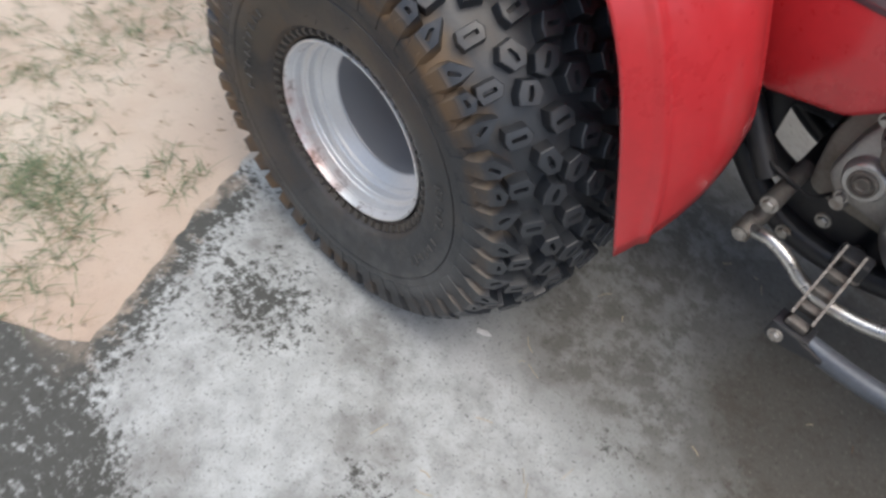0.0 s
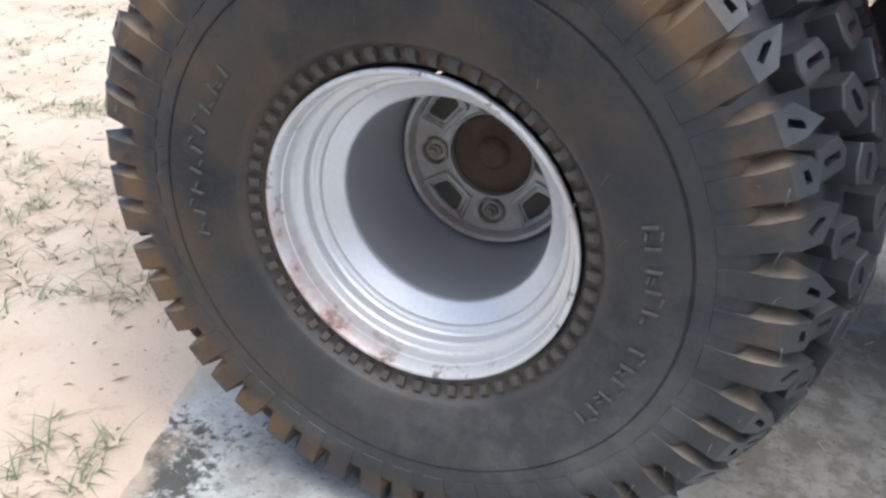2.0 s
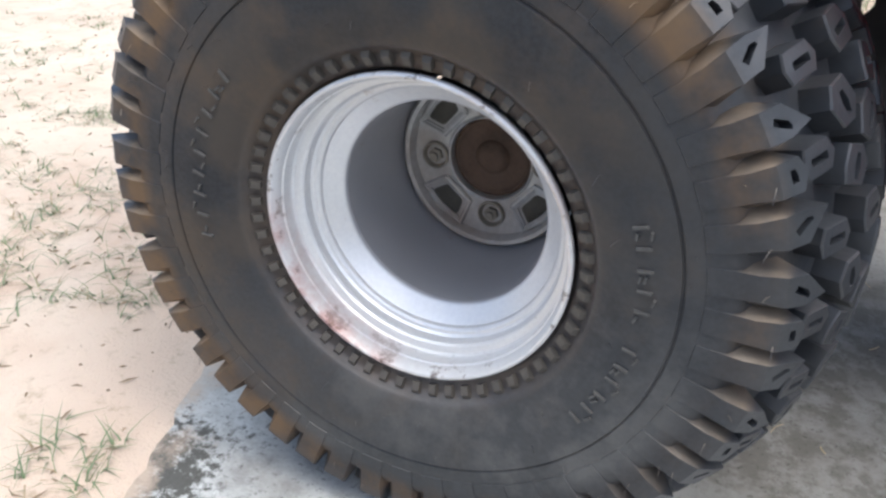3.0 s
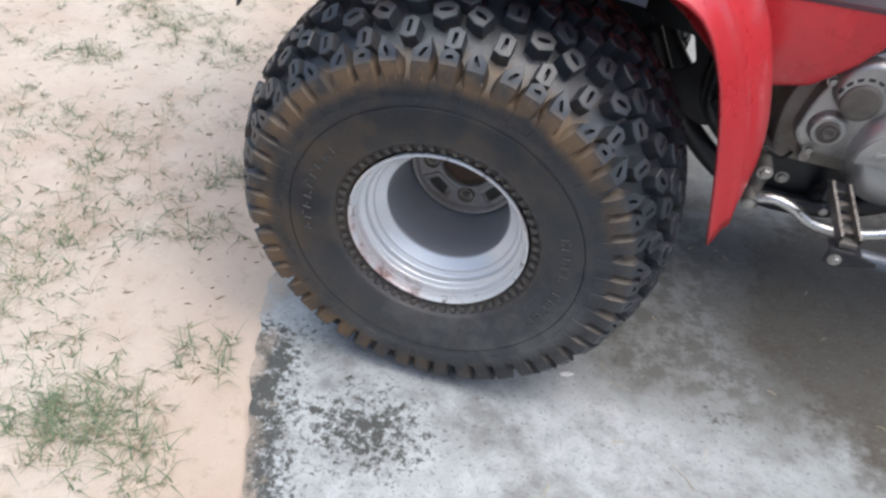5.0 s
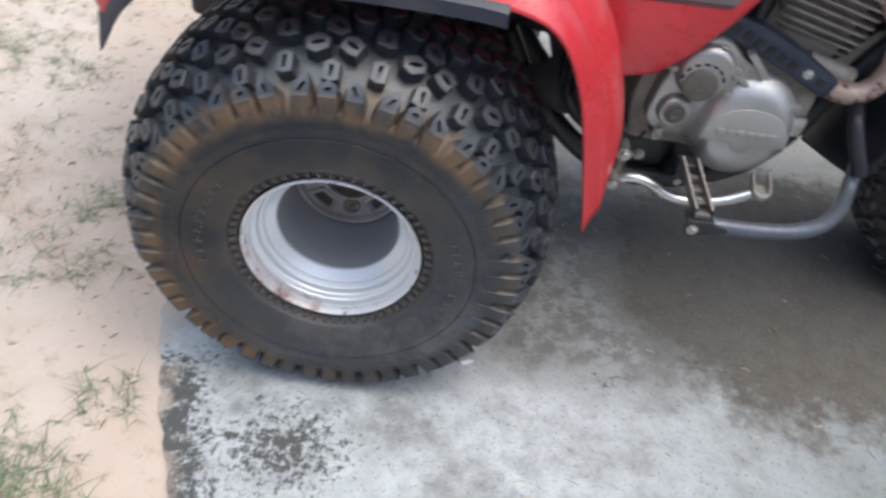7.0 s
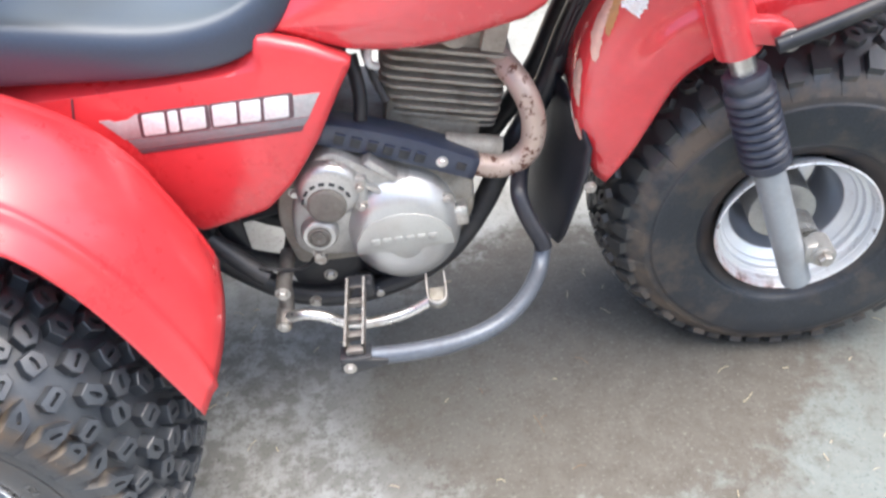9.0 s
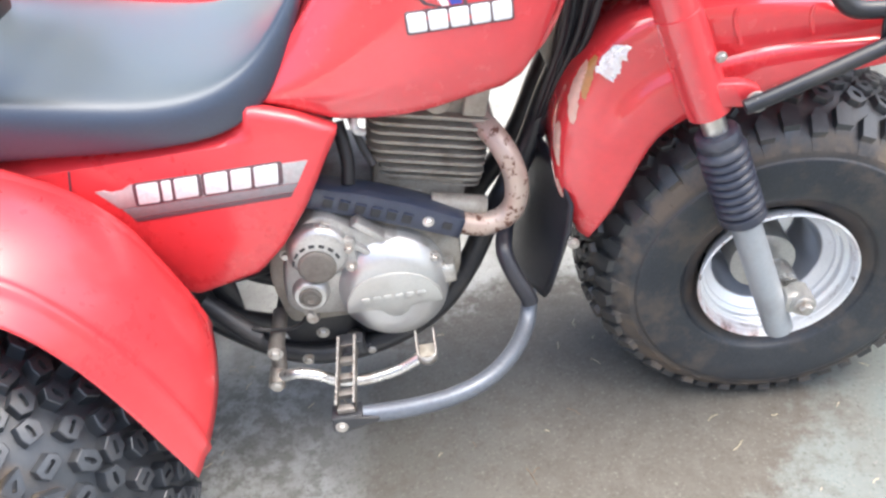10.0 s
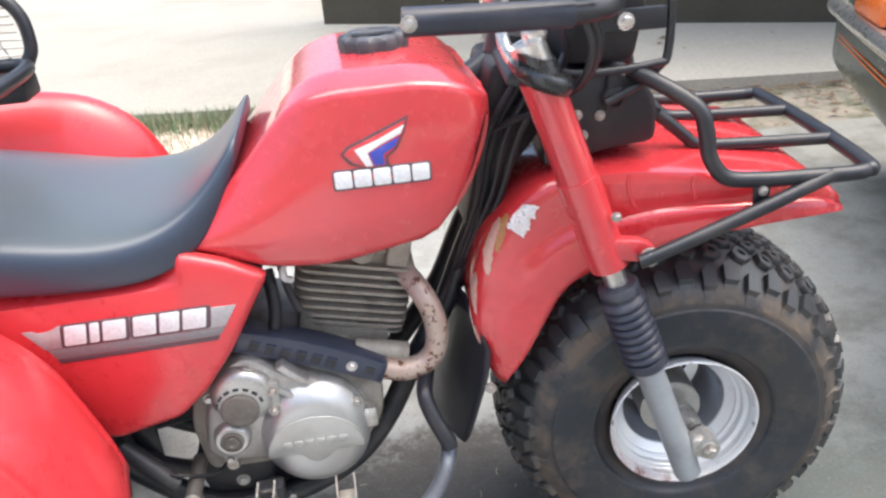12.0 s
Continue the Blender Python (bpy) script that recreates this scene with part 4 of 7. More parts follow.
def build_rear_tyre(at, near):
    """Near tyre: every block on the seen half is a piece; the rest of the tread is joined."""
    rnd = random.Random(3)
    sec, floor_z = Section(HALF_REAR), 0.0015 - at[2]
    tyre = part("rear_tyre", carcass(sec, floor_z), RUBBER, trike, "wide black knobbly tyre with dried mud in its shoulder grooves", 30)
    tyre.matrix_local = Matrix.Translation(at)
    repeat = [23.4 + 22.5 * k for k in range(16)]
    seen = -1 if near else 1
    rest = bmesh.new()
    for side in (-1, 1):
        for off, build in rear_pattern(sec, side):
            angles = [a + off + (0.0 if side < 0 else 11.25) for a in repeat]
            if near and side == seen:
                spread(tyre, "tread_block", build, angles, RUBBER, floor_z)
            else:
                round_all(rest, build, angles)
    u = sec.u_of_s(0.0, 0.02)
    for off in (-5.6, -16.9):
        build = lambda bm: lug(bm, sec, 0.0, u, BENT, [0.020] * 6, 0.84, BENT_SLOT, 0.3, 0.32)
        if near:
            spread(tyre, "tread_block", build, [a + off for a in repeat], RUBBER, floor_z)
        else:
            round_all(rest, build, [a + off for a in repeat])
    tagged(part("tread_rest", bedded(rest, floor_z), RUBBER, tyre, "", 30), kind="stuff")
    if not near:
        return tyre
    # moulded teeth round the bead
    u0 = sec.u_of_r(0.1395, -1)
    spread(tyre, "bead_tooth", lambda bm: lug(bm, sec, 0.0, u0, [(-0.0040, -0.0062), (0.0040, -0.0062), (0.0036, 0.0062), (-0.0036, 0.0062)], [0.0046] * 4, 0.82, None, 0, 0.137), [2.0 + 360 / 57 * k for k in range(57)], BEAD_RUBBER, floor_z, 30, 0.15)
    # raised lettering as plain bars
    u1 = sec.u_of_r(0.1812, -1)
    bar = [(-0.0011, -0.0064), (0.0011, -0.0064), (0.0011, 0.0064), (-0.0011, 0.0064)]
    spread(tyre, "lettering_bar", lambda bm: lug(bm, sec, 0.0, u1, bar, [0.0022] * 4, 0.8, None, 0.0, 0.181), [19.2 - 5.05 * k + rnd.uniform(-0.4, 0.4) for k in range(12) if k != 5], WORN_RUBBER, floor_z, 30, 0.15)
    u2 = sec.u_of_r(0.1800, -1)
    spread(tyre, "lettering_bar", lambda bm: lug(bm, sec, 0.0, u2, bar, [0.0022] * 4, 0.8, None, 0.25, 0.181), [142.5 + 5.9 * k for k in range(9)], WORN_RUBBER, floor_z, 30, 0.15)
    cross = [(-0.0034, -0.0010), (0.0034, -0.0010), (0.0034, 0.0010), (-0.0034, 0.0010)]
    for dr, angles in ((0.1768, (16.9, 6.9, -3.2, -18.4, -28.0, 146.0, 152.0, 169.5)), (0.1862, (17.0, 2.0, -13.3, -23.0, -33.6, 157.5, 164.0, 181.4)), (0.1814, (7.0, -18.0, -28.6, 146.5, 176.0, 188.0))):
        uc = sec.u_of_r(dr, -1)
        spread(tyre, "lettering_bar", lambda bm: lug(bm, sec, 0.0, uc, cross, [0.0021] * 4, 0.8, None, 0.3, 0.181), angles, WORN_RUBBER, floor_z, 30, 0.15)
    # fine moulding hairs
    bm = bmesh.new()
    spots = [(rnd.uniform(0, 360), rnd.choice((0.166, 0.187, 0.196, 0.2115))) for _ in range(34)]
    for k in range(48):
        for r in (0.246, 0.256, 0.263):
            if rnd.random() < 0.40:
                spots.append((4.4 + 7.5 * k - 3.9 + rnd.uniform(-1.2, 1.2), r))
    for a, r in spots:
        th, way = radians(a), rnd.uniform(0, 6.28)
        s = -0.1690 if r > 0.24 else sec.at(sec.u_of_r(r, -1), 0)[0]
        p = turned(th, s + 0.0005, r)
        d = Vector((math.cos(way) * 0.6, -0.8, math.sin(way) * 0.6))
        l = rnd.uniform(0.004, 0.009)
        tube(bm, [p, p + d * l * 0.5, p + d * l + Vector((0, 0, -0.35 * l))], 0.00032, 4, 2)
    tagged(part("rubber_hairs", bm, RUBBER, tyre), kind="stuff")
    return tyre


def build_front_tyre(m):
    rnd = random.Random(9)
    sec, floor_z, height, rows, shoulder, size = Section(HALF_FRONT), -0.2825, 0.0105, 40, 46, 0.80
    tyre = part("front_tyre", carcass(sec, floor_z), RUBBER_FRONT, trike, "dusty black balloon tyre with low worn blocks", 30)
    tyre.matrix_local = m
    rest = bmesh.new()
    for j, q in enumerate((-0.084, -0.056, -0.028, 0.0, 0.028, 0.056, 0.084)):
        for v in range(3):
            mir = 1 if (j + v) % 2 else -1
            grow = size * rnd.uniform(0.92, 1.08)
            shp = [(a * grow + rnd.uniform(-0.0026, 0.0026), b * mir * grow + rnd.uniform(-0.0026, 0.0026)) for a, b in BLOCKS[v]]
            hol = [(a * size, b * mir * size) for a, b in SLOT]
            if mir < 0:
                shp, hol = shp[::-1], hol[::-1]
            hts = [height * rnd.uniform(0.86, 1.05) for _ in range(6)]
            turn = rnd.choice((-0.45, 0.1, 0.5)) + rnd.uniform(-0.2, 0.2)
            build = lambda bm: lug(bm, sec, 0.0, q, shp, hts, 0.80, hol, turn)
            angles = [360 * (k + 0.5 * (j % 2)) / rows + rnd.uniform(-0.4, 0.4) for k in range(v, rows, 3)]
            if j < 4:
                spread(tyre, "tread_block", build, angles, RUBBER_FRONT, floor_z)
            else:
                round_all(rest, build, angles)
    for side in (-1, 1):
        uo = sec.u_of_r(0.240, side)
        for long in (True, False):
            d = (0.112 if long else 0.124) * side
            w = (0.0178 if long else 0.0160) * 36 / shoulder
            m1, m2 = d + side * 0.025, d + side * 0.0305
            arrow = [(0.0, d - side * 0.012), (w, d), (w * 1.04, m1), (w * 0.96, m2), (w * 0.8, uo), (-w * 0.8, uo), (-w * 0.96, m2), (-w * 1.04, m1), (-w, d)]
            hts = [height, height * 1.02, height * 0.96, height * 0.16, 0.0012, 0.0012, height * 0.16, height * 0.96, height * 1.02]

            def build(bm):
                low = [bm.verts.new(sec.put(a / 0.28, u, -0.003)) for a, u in arrow]
                top = [bm.verts.new(sec.put(a * 0.86 / 0.28, u, h)) for (a, u), h in zip(arrow, hts)]
                skin(bm, [low, top])
                bm.faces.new((top[2], top[3], top[6], top[7]))
                bm.faces.new((top[3], top[4], top[5], top[6]))
                bm.faces.new((top[0], top[1], top[2], top[7], top[8]))
            angles = [360 * (k + 0.25 * side) / shoulder for k in range(0 if long else 1, shoulder, 2)]
            if side < 0:
                spread(tyre, "tread_block", build, angles, RUBBER_FRONT, floor_z)
            else:
                round_all(rest, build, angles)
    tagged(part("tread_rest", bedded(rest, floor_z), RUBBER_FRONT, tyre, "", 30), kind="stuff")
    return tyre


def build_rim(bm, off):
    """Steel wheel: rolled lip, stepped bead seat, bright cone and a deep straight well; y runs inwards from the outer lip."""
    o = -0.122 + off
    out = [(0.006, 0.120), (0.001, 0.1268), (-0.003, 0.1282), (-0.0060, 0.1277), (-0.0070, 0.1260), (-0.0062, 0.1242), (-0.003, 0.1230), (0.004, 0.1212), (0.0115, 0.1204), (0.0180, 0.1200), (0.0205, 0.1188), (0.0215, 0.1160), (0.0228, 0.1136), (0.0250, 0.1124), (0.0275, 0.1130), (0.0300, 0.1126), (0.0340, 0.1118), (0.0362, 0.1100), (0.0370, 0.1075), (0.0388, 0.1056), (0.0420, 0.1045), (0.0545, 0.0925), (0.0560, 0.0905), (0.0585, 0.0895), (0.100, 0.0885), (0.168, 0.0880), (0.172, 0.0860)]
    lathe(bm, [(o + y, r) for y, r in out], 96)
    back = [(0.172, 0.0905), (0.180, 0.104), (0.200, 0.108), (0.244 - off - 0.012, 0.114), (0.244 - off * 2 - 0.002, 0.120), (0.244 - off * 2, 0.1275), (0.238 - off * 2, 0.128)]
    lathe(bm, [(o + y, r) for y, r in back], 64)


def build_wheel_disc(bm, y):
    """Pressed centre: outer roll, flat with four raised window frames, round cap hole."""
    prof = [(y + 0.006, 0.0880), (y - 0.006, 0.0870), (y - 0.010, 0.0835), (y - 0.009, 0.0800), (y - 0.003, 0.0775), (y, 0.0765), (y, 0.043), (y - 0.002, 0.0415), (y - 0.001, 0.0400), (y + 0.012, 0.0395)]
    lathe(bm, prof, 72)


def build_wheel(name, label, at, turn, off, deep, paint):
    bm = bmesh.new()
    build_rim(bm, off)
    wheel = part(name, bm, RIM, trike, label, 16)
    wheel.matrix_local = Matrix.Translation(at) @ Matrix.Rotation(turn, 4, "Z")
    y = 0.046 + off + deep
    bm = bmesh.new()
    build_wheel_disc(bm, y)
    part("wheel_disc", bm, paint, wheel)
    for k in range(4):
        a = radians(50 + 90 * k)
        m = Matrix.Translation((0, y, 0)) @ Matrix.Rotation(-a, 4, "Y")
        bm = bmesh.new()
        for grow, rad in ((1.0, 0.0030), (0.84, 0.0018)):
            ring = [(0.061 + (px - 0.061) * grow, pz * grow) for px, pz in ((0.047, -0.016), (0.071, -0.025), (0.075, 0.0), (0.071, 0.025), (0.047, 0.016))]
            tube(bm, [m @ Vector((px, -0.0015, pz)) for px, pz in ring + ring[:1]], rad, 8, 4, False)
        part("window_frame", bm, paint, wheel)
        # dark plate stands for the window's dark depth; the disc is not cut
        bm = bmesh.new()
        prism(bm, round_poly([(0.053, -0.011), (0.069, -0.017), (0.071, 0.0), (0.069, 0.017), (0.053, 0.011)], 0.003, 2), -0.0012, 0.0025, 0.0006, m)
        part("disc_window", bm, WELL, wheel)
        b = a + radians(45)
        c = (0.055 * math.cos(b), y - 0.001, 0.055 * math.sin(b))
        bm = bmesh.new()
        lathe(bm, [(0.003, 0.0135), (-0.0012, 0.0132), (-0.002, 0.0118), (0.001, 0.0104), (0.004, 0.0098)], 24, (c[0], y - 0.003, c[2]))
        hexbolt(bm, c, (0, -1, 0), 0.0072, 0.004, False)
        tube(bm, [(c[0], y - 0.003, c[2]), (c[0], y - 0.009, c[2])], 0.0040, 10, 1, False)
        part("wheel_nut", bm, DIRTY_ALLOY, wheel)
    bm = bmesh.new()
    disc_stack(bm, 0, 0, [(y + 0.016, 0.0395), (y + 0.006, 0.039), (y + 0.0045, 0.036), (y + 0.007, 0.033), (y + 0.007, 0.017), (y + 0.004, 0.015), (y + 0.002, 0.011)], 40)
    part("hub", bm, RUST, wheel, "rust-brown axle hub")
    return wheel


REAR_AT = (0.0020, -0.3575, 0.2895)
rear_wheel = build_wheel("rear_wheel", "deep silver steel wheel with chipped lip", REAR_AT, 0, -0.0205, 0.0, SILVER)
copy_thing(rear_wheel, Matrix.Translation((REAR_AT[0], -REAR_AT[1], REAR_AT[2])) @ Matrix.Rotation(math.pi, 4, "Z"))
rear_tyre = build_rear_tyre(REAR_AT, True)
build_rear_tyre((REAR_AT[0], -REAR_AT[1], REAR_AT[2]), False)
FRONT = Matrix.Translation((1.243, -0.022, 0)) @ Matrix.Rotation(radians(-5.4), 4, "Z")
AXLE = FRONT @ Vector((0.010, 0, 0.2785))
# disc coloured black to stand for shade deep inside the wheel
front_wheel = build_wheel("front_wheel", "silver steel front wheel with chalky lip", AXLE, radians(-5.4), -0.022, 0.051, BLACK_PAINT)
front_wheel.matrix_local = Matrix.Translation(AXLE) @ Matrix.Rotation(radians(-5.4), 4, "Z") @ Matrix.Scale(0.98, 4)
front_tyre = build_front_tyre(Matrix.Translation(AXLE) @ Matrix.Rotation(radians(-5.4), 4, "Z") @ Matrix.Scale(0.98, 4))
for rubber, tyre in ((RUBBER, rear_tyre), (RUBBER_FRONT, front_tyre)):
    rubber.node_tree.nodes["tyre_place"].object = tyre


def mirror_y(bm):
    for v in bm.verts:
        v.co.y = -v.co.y


# ---- seat ----
def build_seat():
    bm = bmesh.new()
    # x, half width, bottom, crease, crown
    stations = [(-0.42, 0.150, 0.770, 0.830, 0.850), (-0.40, 0.185, 0.745, 0.835, 0.868), (-0.30, 0.200, 0.728, 0.825, 0.862), (-0.10, 0.203, 0.716, 0.808, 0.838), (0.10, 0.204, 0.705, 0.790, 0.810), (0.22, 0.204, 0.698, 0.772, 0.786), (0.34, 0.202, 0.684, 0.745, 0.757), (0.42, 0.198, 0.680, 0.734, 0.746), (0.485, 0.190, 0.686, 0.745, 0.756), (0.530, 0.172, 0.710, 0.770, 0.780), (0.565, 0.152, 0.755, 0.806, 0.814), (0.590, 0.134, 0.805, 0.838, 0.846), (0.602, 0.124, 0.830, 0.850, 0.856)]
    rings = []
    for x, w, b, e, t in stations:
        half = [(w * 0.90, b - 0.002), (w * 0.985, b), (w, b + 0.006), (w * 1.0, b + (e - b) * 0.5), (w * 0.965, e - (e - b) * 0.16), (w * 0.92, e), (w * 0.84, e + (t - e) * 0.45), (w * 0.68, e + (t - e) * 0.8), (w * 0.40, t), (0, t + 0.001)]
        ring = [(-p, z) for p, z in half] + [(p, z) for p, z in half[::-1][1:]]
        rings.append([bm.verts.new((x, y, z)) for y, z in ring])
    skin(bm, rings)
    bm.faces.new(rings[0])
    bm.faces.new(rings[-1])
    ob = part("seat", bm, SEAT, trike, "long black vinyl seat, top painted paler for sky sheen", 60)
    m = ob.modifiers.new("round", "SUBSURF")
    m.levels = m.render_levels = 2
    return ob


build_seat()


# ---- fuel tank ----
# x, height of the underside, of the flank's upper edge, half width below and above, then rise and inset of the bevel over the flank
TANK = [(0.506, 0.706, 0.712, 0.158, 0.152, 0.000, 0.060), (0.516, 0.704, 0.722, 0.162, 0.150, 0.000, 0.060), (0.563, 0.688, 0.771, 0.174, 0.144, 0.000, 0.060), (0.612, 0.672, 0.824, 0.187, 0.150, 0.001, 0.060), (0.645, 0.668, 0.860, 0.1925, 0.157, 0.003, 0.060), (0.672, 0.667, 0.886, 0.1955, 0.166, 0.006, 0.058), (0.700, 0.667, 0.901, 0.1975, 0.177, 0.010, 0.056),
        (0.735, 0.670, 0.908, 0.1985, 0.187, 0.0125, 0.056), (0.830, 0.687, 0.910, 0.1985, 0.194, 0.012, 0.055), (0.855, 0.700, 0.9075, 0.1975, 0.193, 0.011, 0.055), (0.880, 0.730, 0.903, 0.1955, 0.191, 0.010, 0.056), (0.900, 0.770, 0.896, 0.1920, 0.187, 0.009, 0.058), (0.917, 0.816, 0.886, 0.1840, 0.180, 0.007, 0.060), (0.928, 0.846, 0.876, 0.1700, 0.167, 0.005, 0.060)]


def tank_at(x):
    xs = [q[0] for q in TANK]
    return [float(np.interp(x, xs, [q[k] for q in TANK])) for k in range(1, 7)]


def build_tank():
    def wide(x, z):
        """Half width of the flank at a spot: a slight belly."""
        zb, z1, w, top, _, _ = tank_at(x)
        t = max(0.0, min(1.0, (z - zb) / max(z1 - zb, 0.01)))
        return w - 0.003 + (top - w + 0.003) * t ** 2.2 + 0.006 * math.sin(math.pi * min(1.0, t * 1.05))

    bm = bmesh.new()
    rings = []
    xs = [0.506 + (0.928 - 0.506) * (k / 34) for k in range(35)]
    for x in xs:
        zb, z1, w, top, up, inset = tank_at(x)
        flank = [(-wide(x, zb + (z1 - zb) * t), zb + (z1 - zb) * t) for t in (0.25, 0.5, 0.75)]
        lower = [(0.0, zb + 0.004), (-w * 0.6, zb + 0.002), (-(w - 0.010), zb)]
        upper = [(-wide(x, z1), z1), (-(top - inset), z1 + up), (0.0, z1 + up - 0.001)]
        poly = lower + flank + upper
        half = []
        for k in range(len(poly)):
            if k in (0, len(poly) - 1):
                half.append(poly[k])
                continue
            a, b, c = Vector(poly[k - 1]), Vector(poly[k]), Vector(poly[k + 1])
            r = {2: 0.020, 6: 0.011, 7: 0.009}.get(k, 0.012)
            ra = min(r, (a - b).length * 0.42, (c - b).length * 0.42)
            p0, q0 = b + (a - b).normalized() * ra, b + (c - b).normalized() * ra
            half += [tuple(p0 * (1 - t) ** 2 + b * 2 * t * (1 - t) + q0 * t * t) for t in (0, 0.2, 0.4, 0.6, 0.8, 1)]
        ring = half + [(-y, z) for y, z in half[-2:0:-1]]
        rings.append([bm.verts.new((x, y, z)) for y, z in ring])
    # rounded nose and tail
    for idx, dirn, steps in ((-1, 1, ((0.004, 0.985, 0.97), (0.007, 0.94, 0.90), (0.009, 0.84, 0.72), (0.010, 0.5, 0.3))), (0, -1, ((0.004, 0.97, 0.9), (0.006, 0.8, 0.5)))):
        base = [v.co.copy() for v in rings[idx]]
        zc = sum(v.z for v in base) / len(base)
        for dx, fy, fz in steps:
            row = [bm.verts.new((base[0].x + dirn * dx, v.y * fy, zc + (v.z - zc) * fz)) for v in base]
            if dirn > 0:
                rings.append(row)
            else:
                rings.insert(0, row)
    skin(bm, rings)
    bm.faces.new(rings[0])
    bm.faces.new(rings[-1])
    tank = part("fuel_tank", bm, RED_PAINT, trike, "glossy red steel fuel tank with bevelled shoulders", 70)

    def decal(bm):
        """Lays a flat sheet on the curved flank."""
        for v in bm.verts:
            v.co.y = v.co.y - y - wide(v.co.x, v.co.z) - 0.0006
        return bm
    # seam lip along the front
    bm = bmesh.new()
    tube(bm, [(0.862, -0.150, 0.702), (0.893, -0.160, 0.742), (0.920, -0.160, 0.800), (0.934, -0.150, 0.852), (0.928, -0.130, 0.886)], 0.0035, 6, 5)
    part("seam", bm, RED_PAINT, tank)
    # filler cap
    bm = bmesh.new()
    n = 40
    prof = [(-0.008, 0.050), (0.012, 0.052), (0.018, 0.049), (0.021, 0.042), (0.020, 0.036), (0.014, 0.032), (0.014, 0.0)]
    cols = []
    for h, r in prof[:-1]:
        cols.append([bm.verts.new((0.800 + (r - (0.006 if k % 5 < 2 and r > 0.043 else 0)) * math.cos(2 * math.pi * k / n), (r - (0.006 if k % 5 < 2 and r > 0.043 else 0)) * math.sin(2 * math.pi * k / n), 0.920 + h)) for k in range(n)])
    skin(bm, cols)
    bm.faces.new(cols[-1])
    box(bm, 0.770, 0.830, -0.009, 0.009, 0.934, 0.943, None, 0.003)
    part("filler_cap", bm, CAP, tank, "black ribbed plastic filler cap")
    bm = bmesh.new()
    ring_a = [bm.verts.new((0.803 + 0.028 * math.cos(6.283 * k / 28), 0.028 * math.sin(6.283 * k / 28), 0.9365)) for k in range(28)]
    ring_b = [bm.verts.new((0.803 + 0.018 * math.cos(6.283 * k / 28), 0.018 * math.sin(6.283 * k / 28), 0.9375)) for k in range(28)]
    skin(bm, [ring_a, ring_b])
    part("cap_trim", bm, CHROME, tank)
    # maker's mark: a row of plain white blocks under a winged flash
    y = -0.2035
    for k in range(5):
        bm = bmesh.new()
        x0 = 0.722 + 0.0252 * k
        prism(bm, round_poly([(x0, 0.784), (x0 + 0.0225, 0.784), (x0 + 0.0225, 0.8065), (x0, 0.8065)], 0.003, 2), y - 0.0014, y + 0.002, 0.0004)
        part("lettering_block", decal(bm), WHITE, tank)
    bm = bmesh.new()
    prism(bm, round_poly([(0.7195, 0.7815), (0.8480, 0.7815), (0.8480, 0.8090), (0.7195, 0.8090)], 0.004, 2), y - 0.0006, y + 0.002, 0.0003)
    part("lettering_edge", decal(bm), DECAL_DARK, tank)
    flash = [([(0.734, 0.829), (0.742, 0.838), (0.780, 0.853), (0.8245, 0.871), (0.818, 0.850), (0.806, 0.829), (0.793, 0.820), (0.795, 0.8085), (0.764, 0.8085), (0.744, 0.815)], DECAL_DARK, 0.0006),
             ([(0.738, 0.829), (0.746, 0.836), (0.782, 0.850), (0.8205, 0.866), (0.816, 0.851), (0.804, 0.831), (0.790, 0.821), (0.790, 0.8095), (0.766, 0.8095), (0.748, 0.817)], RED_PAINT, 0.0010),
             ([(0.752, 0.8335), (0.782, 0.8435), (0.8185, 0.8600), (0.813, 0.8490), (0.785, 0.8365), (0.768, 0.8280), (0.7735, 0.8105), (0.765, 0.8105)], WHITE, 0.0014),
             ([(0.770, 0.8275), (0.786, 0.8350), (0.811, 0.8455), (0.804, 0.8330), (0.788, 0.8240), (0.789, 0.8105), (0.7755, 0.8105)], BLUE, 0.0014)]
    for poly, mt, lift in flash:
        bm = bmesh.new()
        prism(bm, poly, y - lift, y + 0.002, 0.0003)
        part("wing_flash", decal(bm), mt, tank)


build_tank()


# ---- side panels ----
PANEL = [(-0.12, 0.700), (0.26, 0.694), (0.36, 0.686), (0.462, 0.680), (0.482, 0.702), (0.505, 0.716), (0.560, 0.696), (0.614, 0.668), (0.587, 0.625), (0.548, 0.560), (0.502, 0.500), (0.456, 0.459), (0.357, 0.436), (0.338, 0.448), (0.295, 0.490), (0.255, 0.525), (0.20, 0.56), (-0.12, 0.60)]


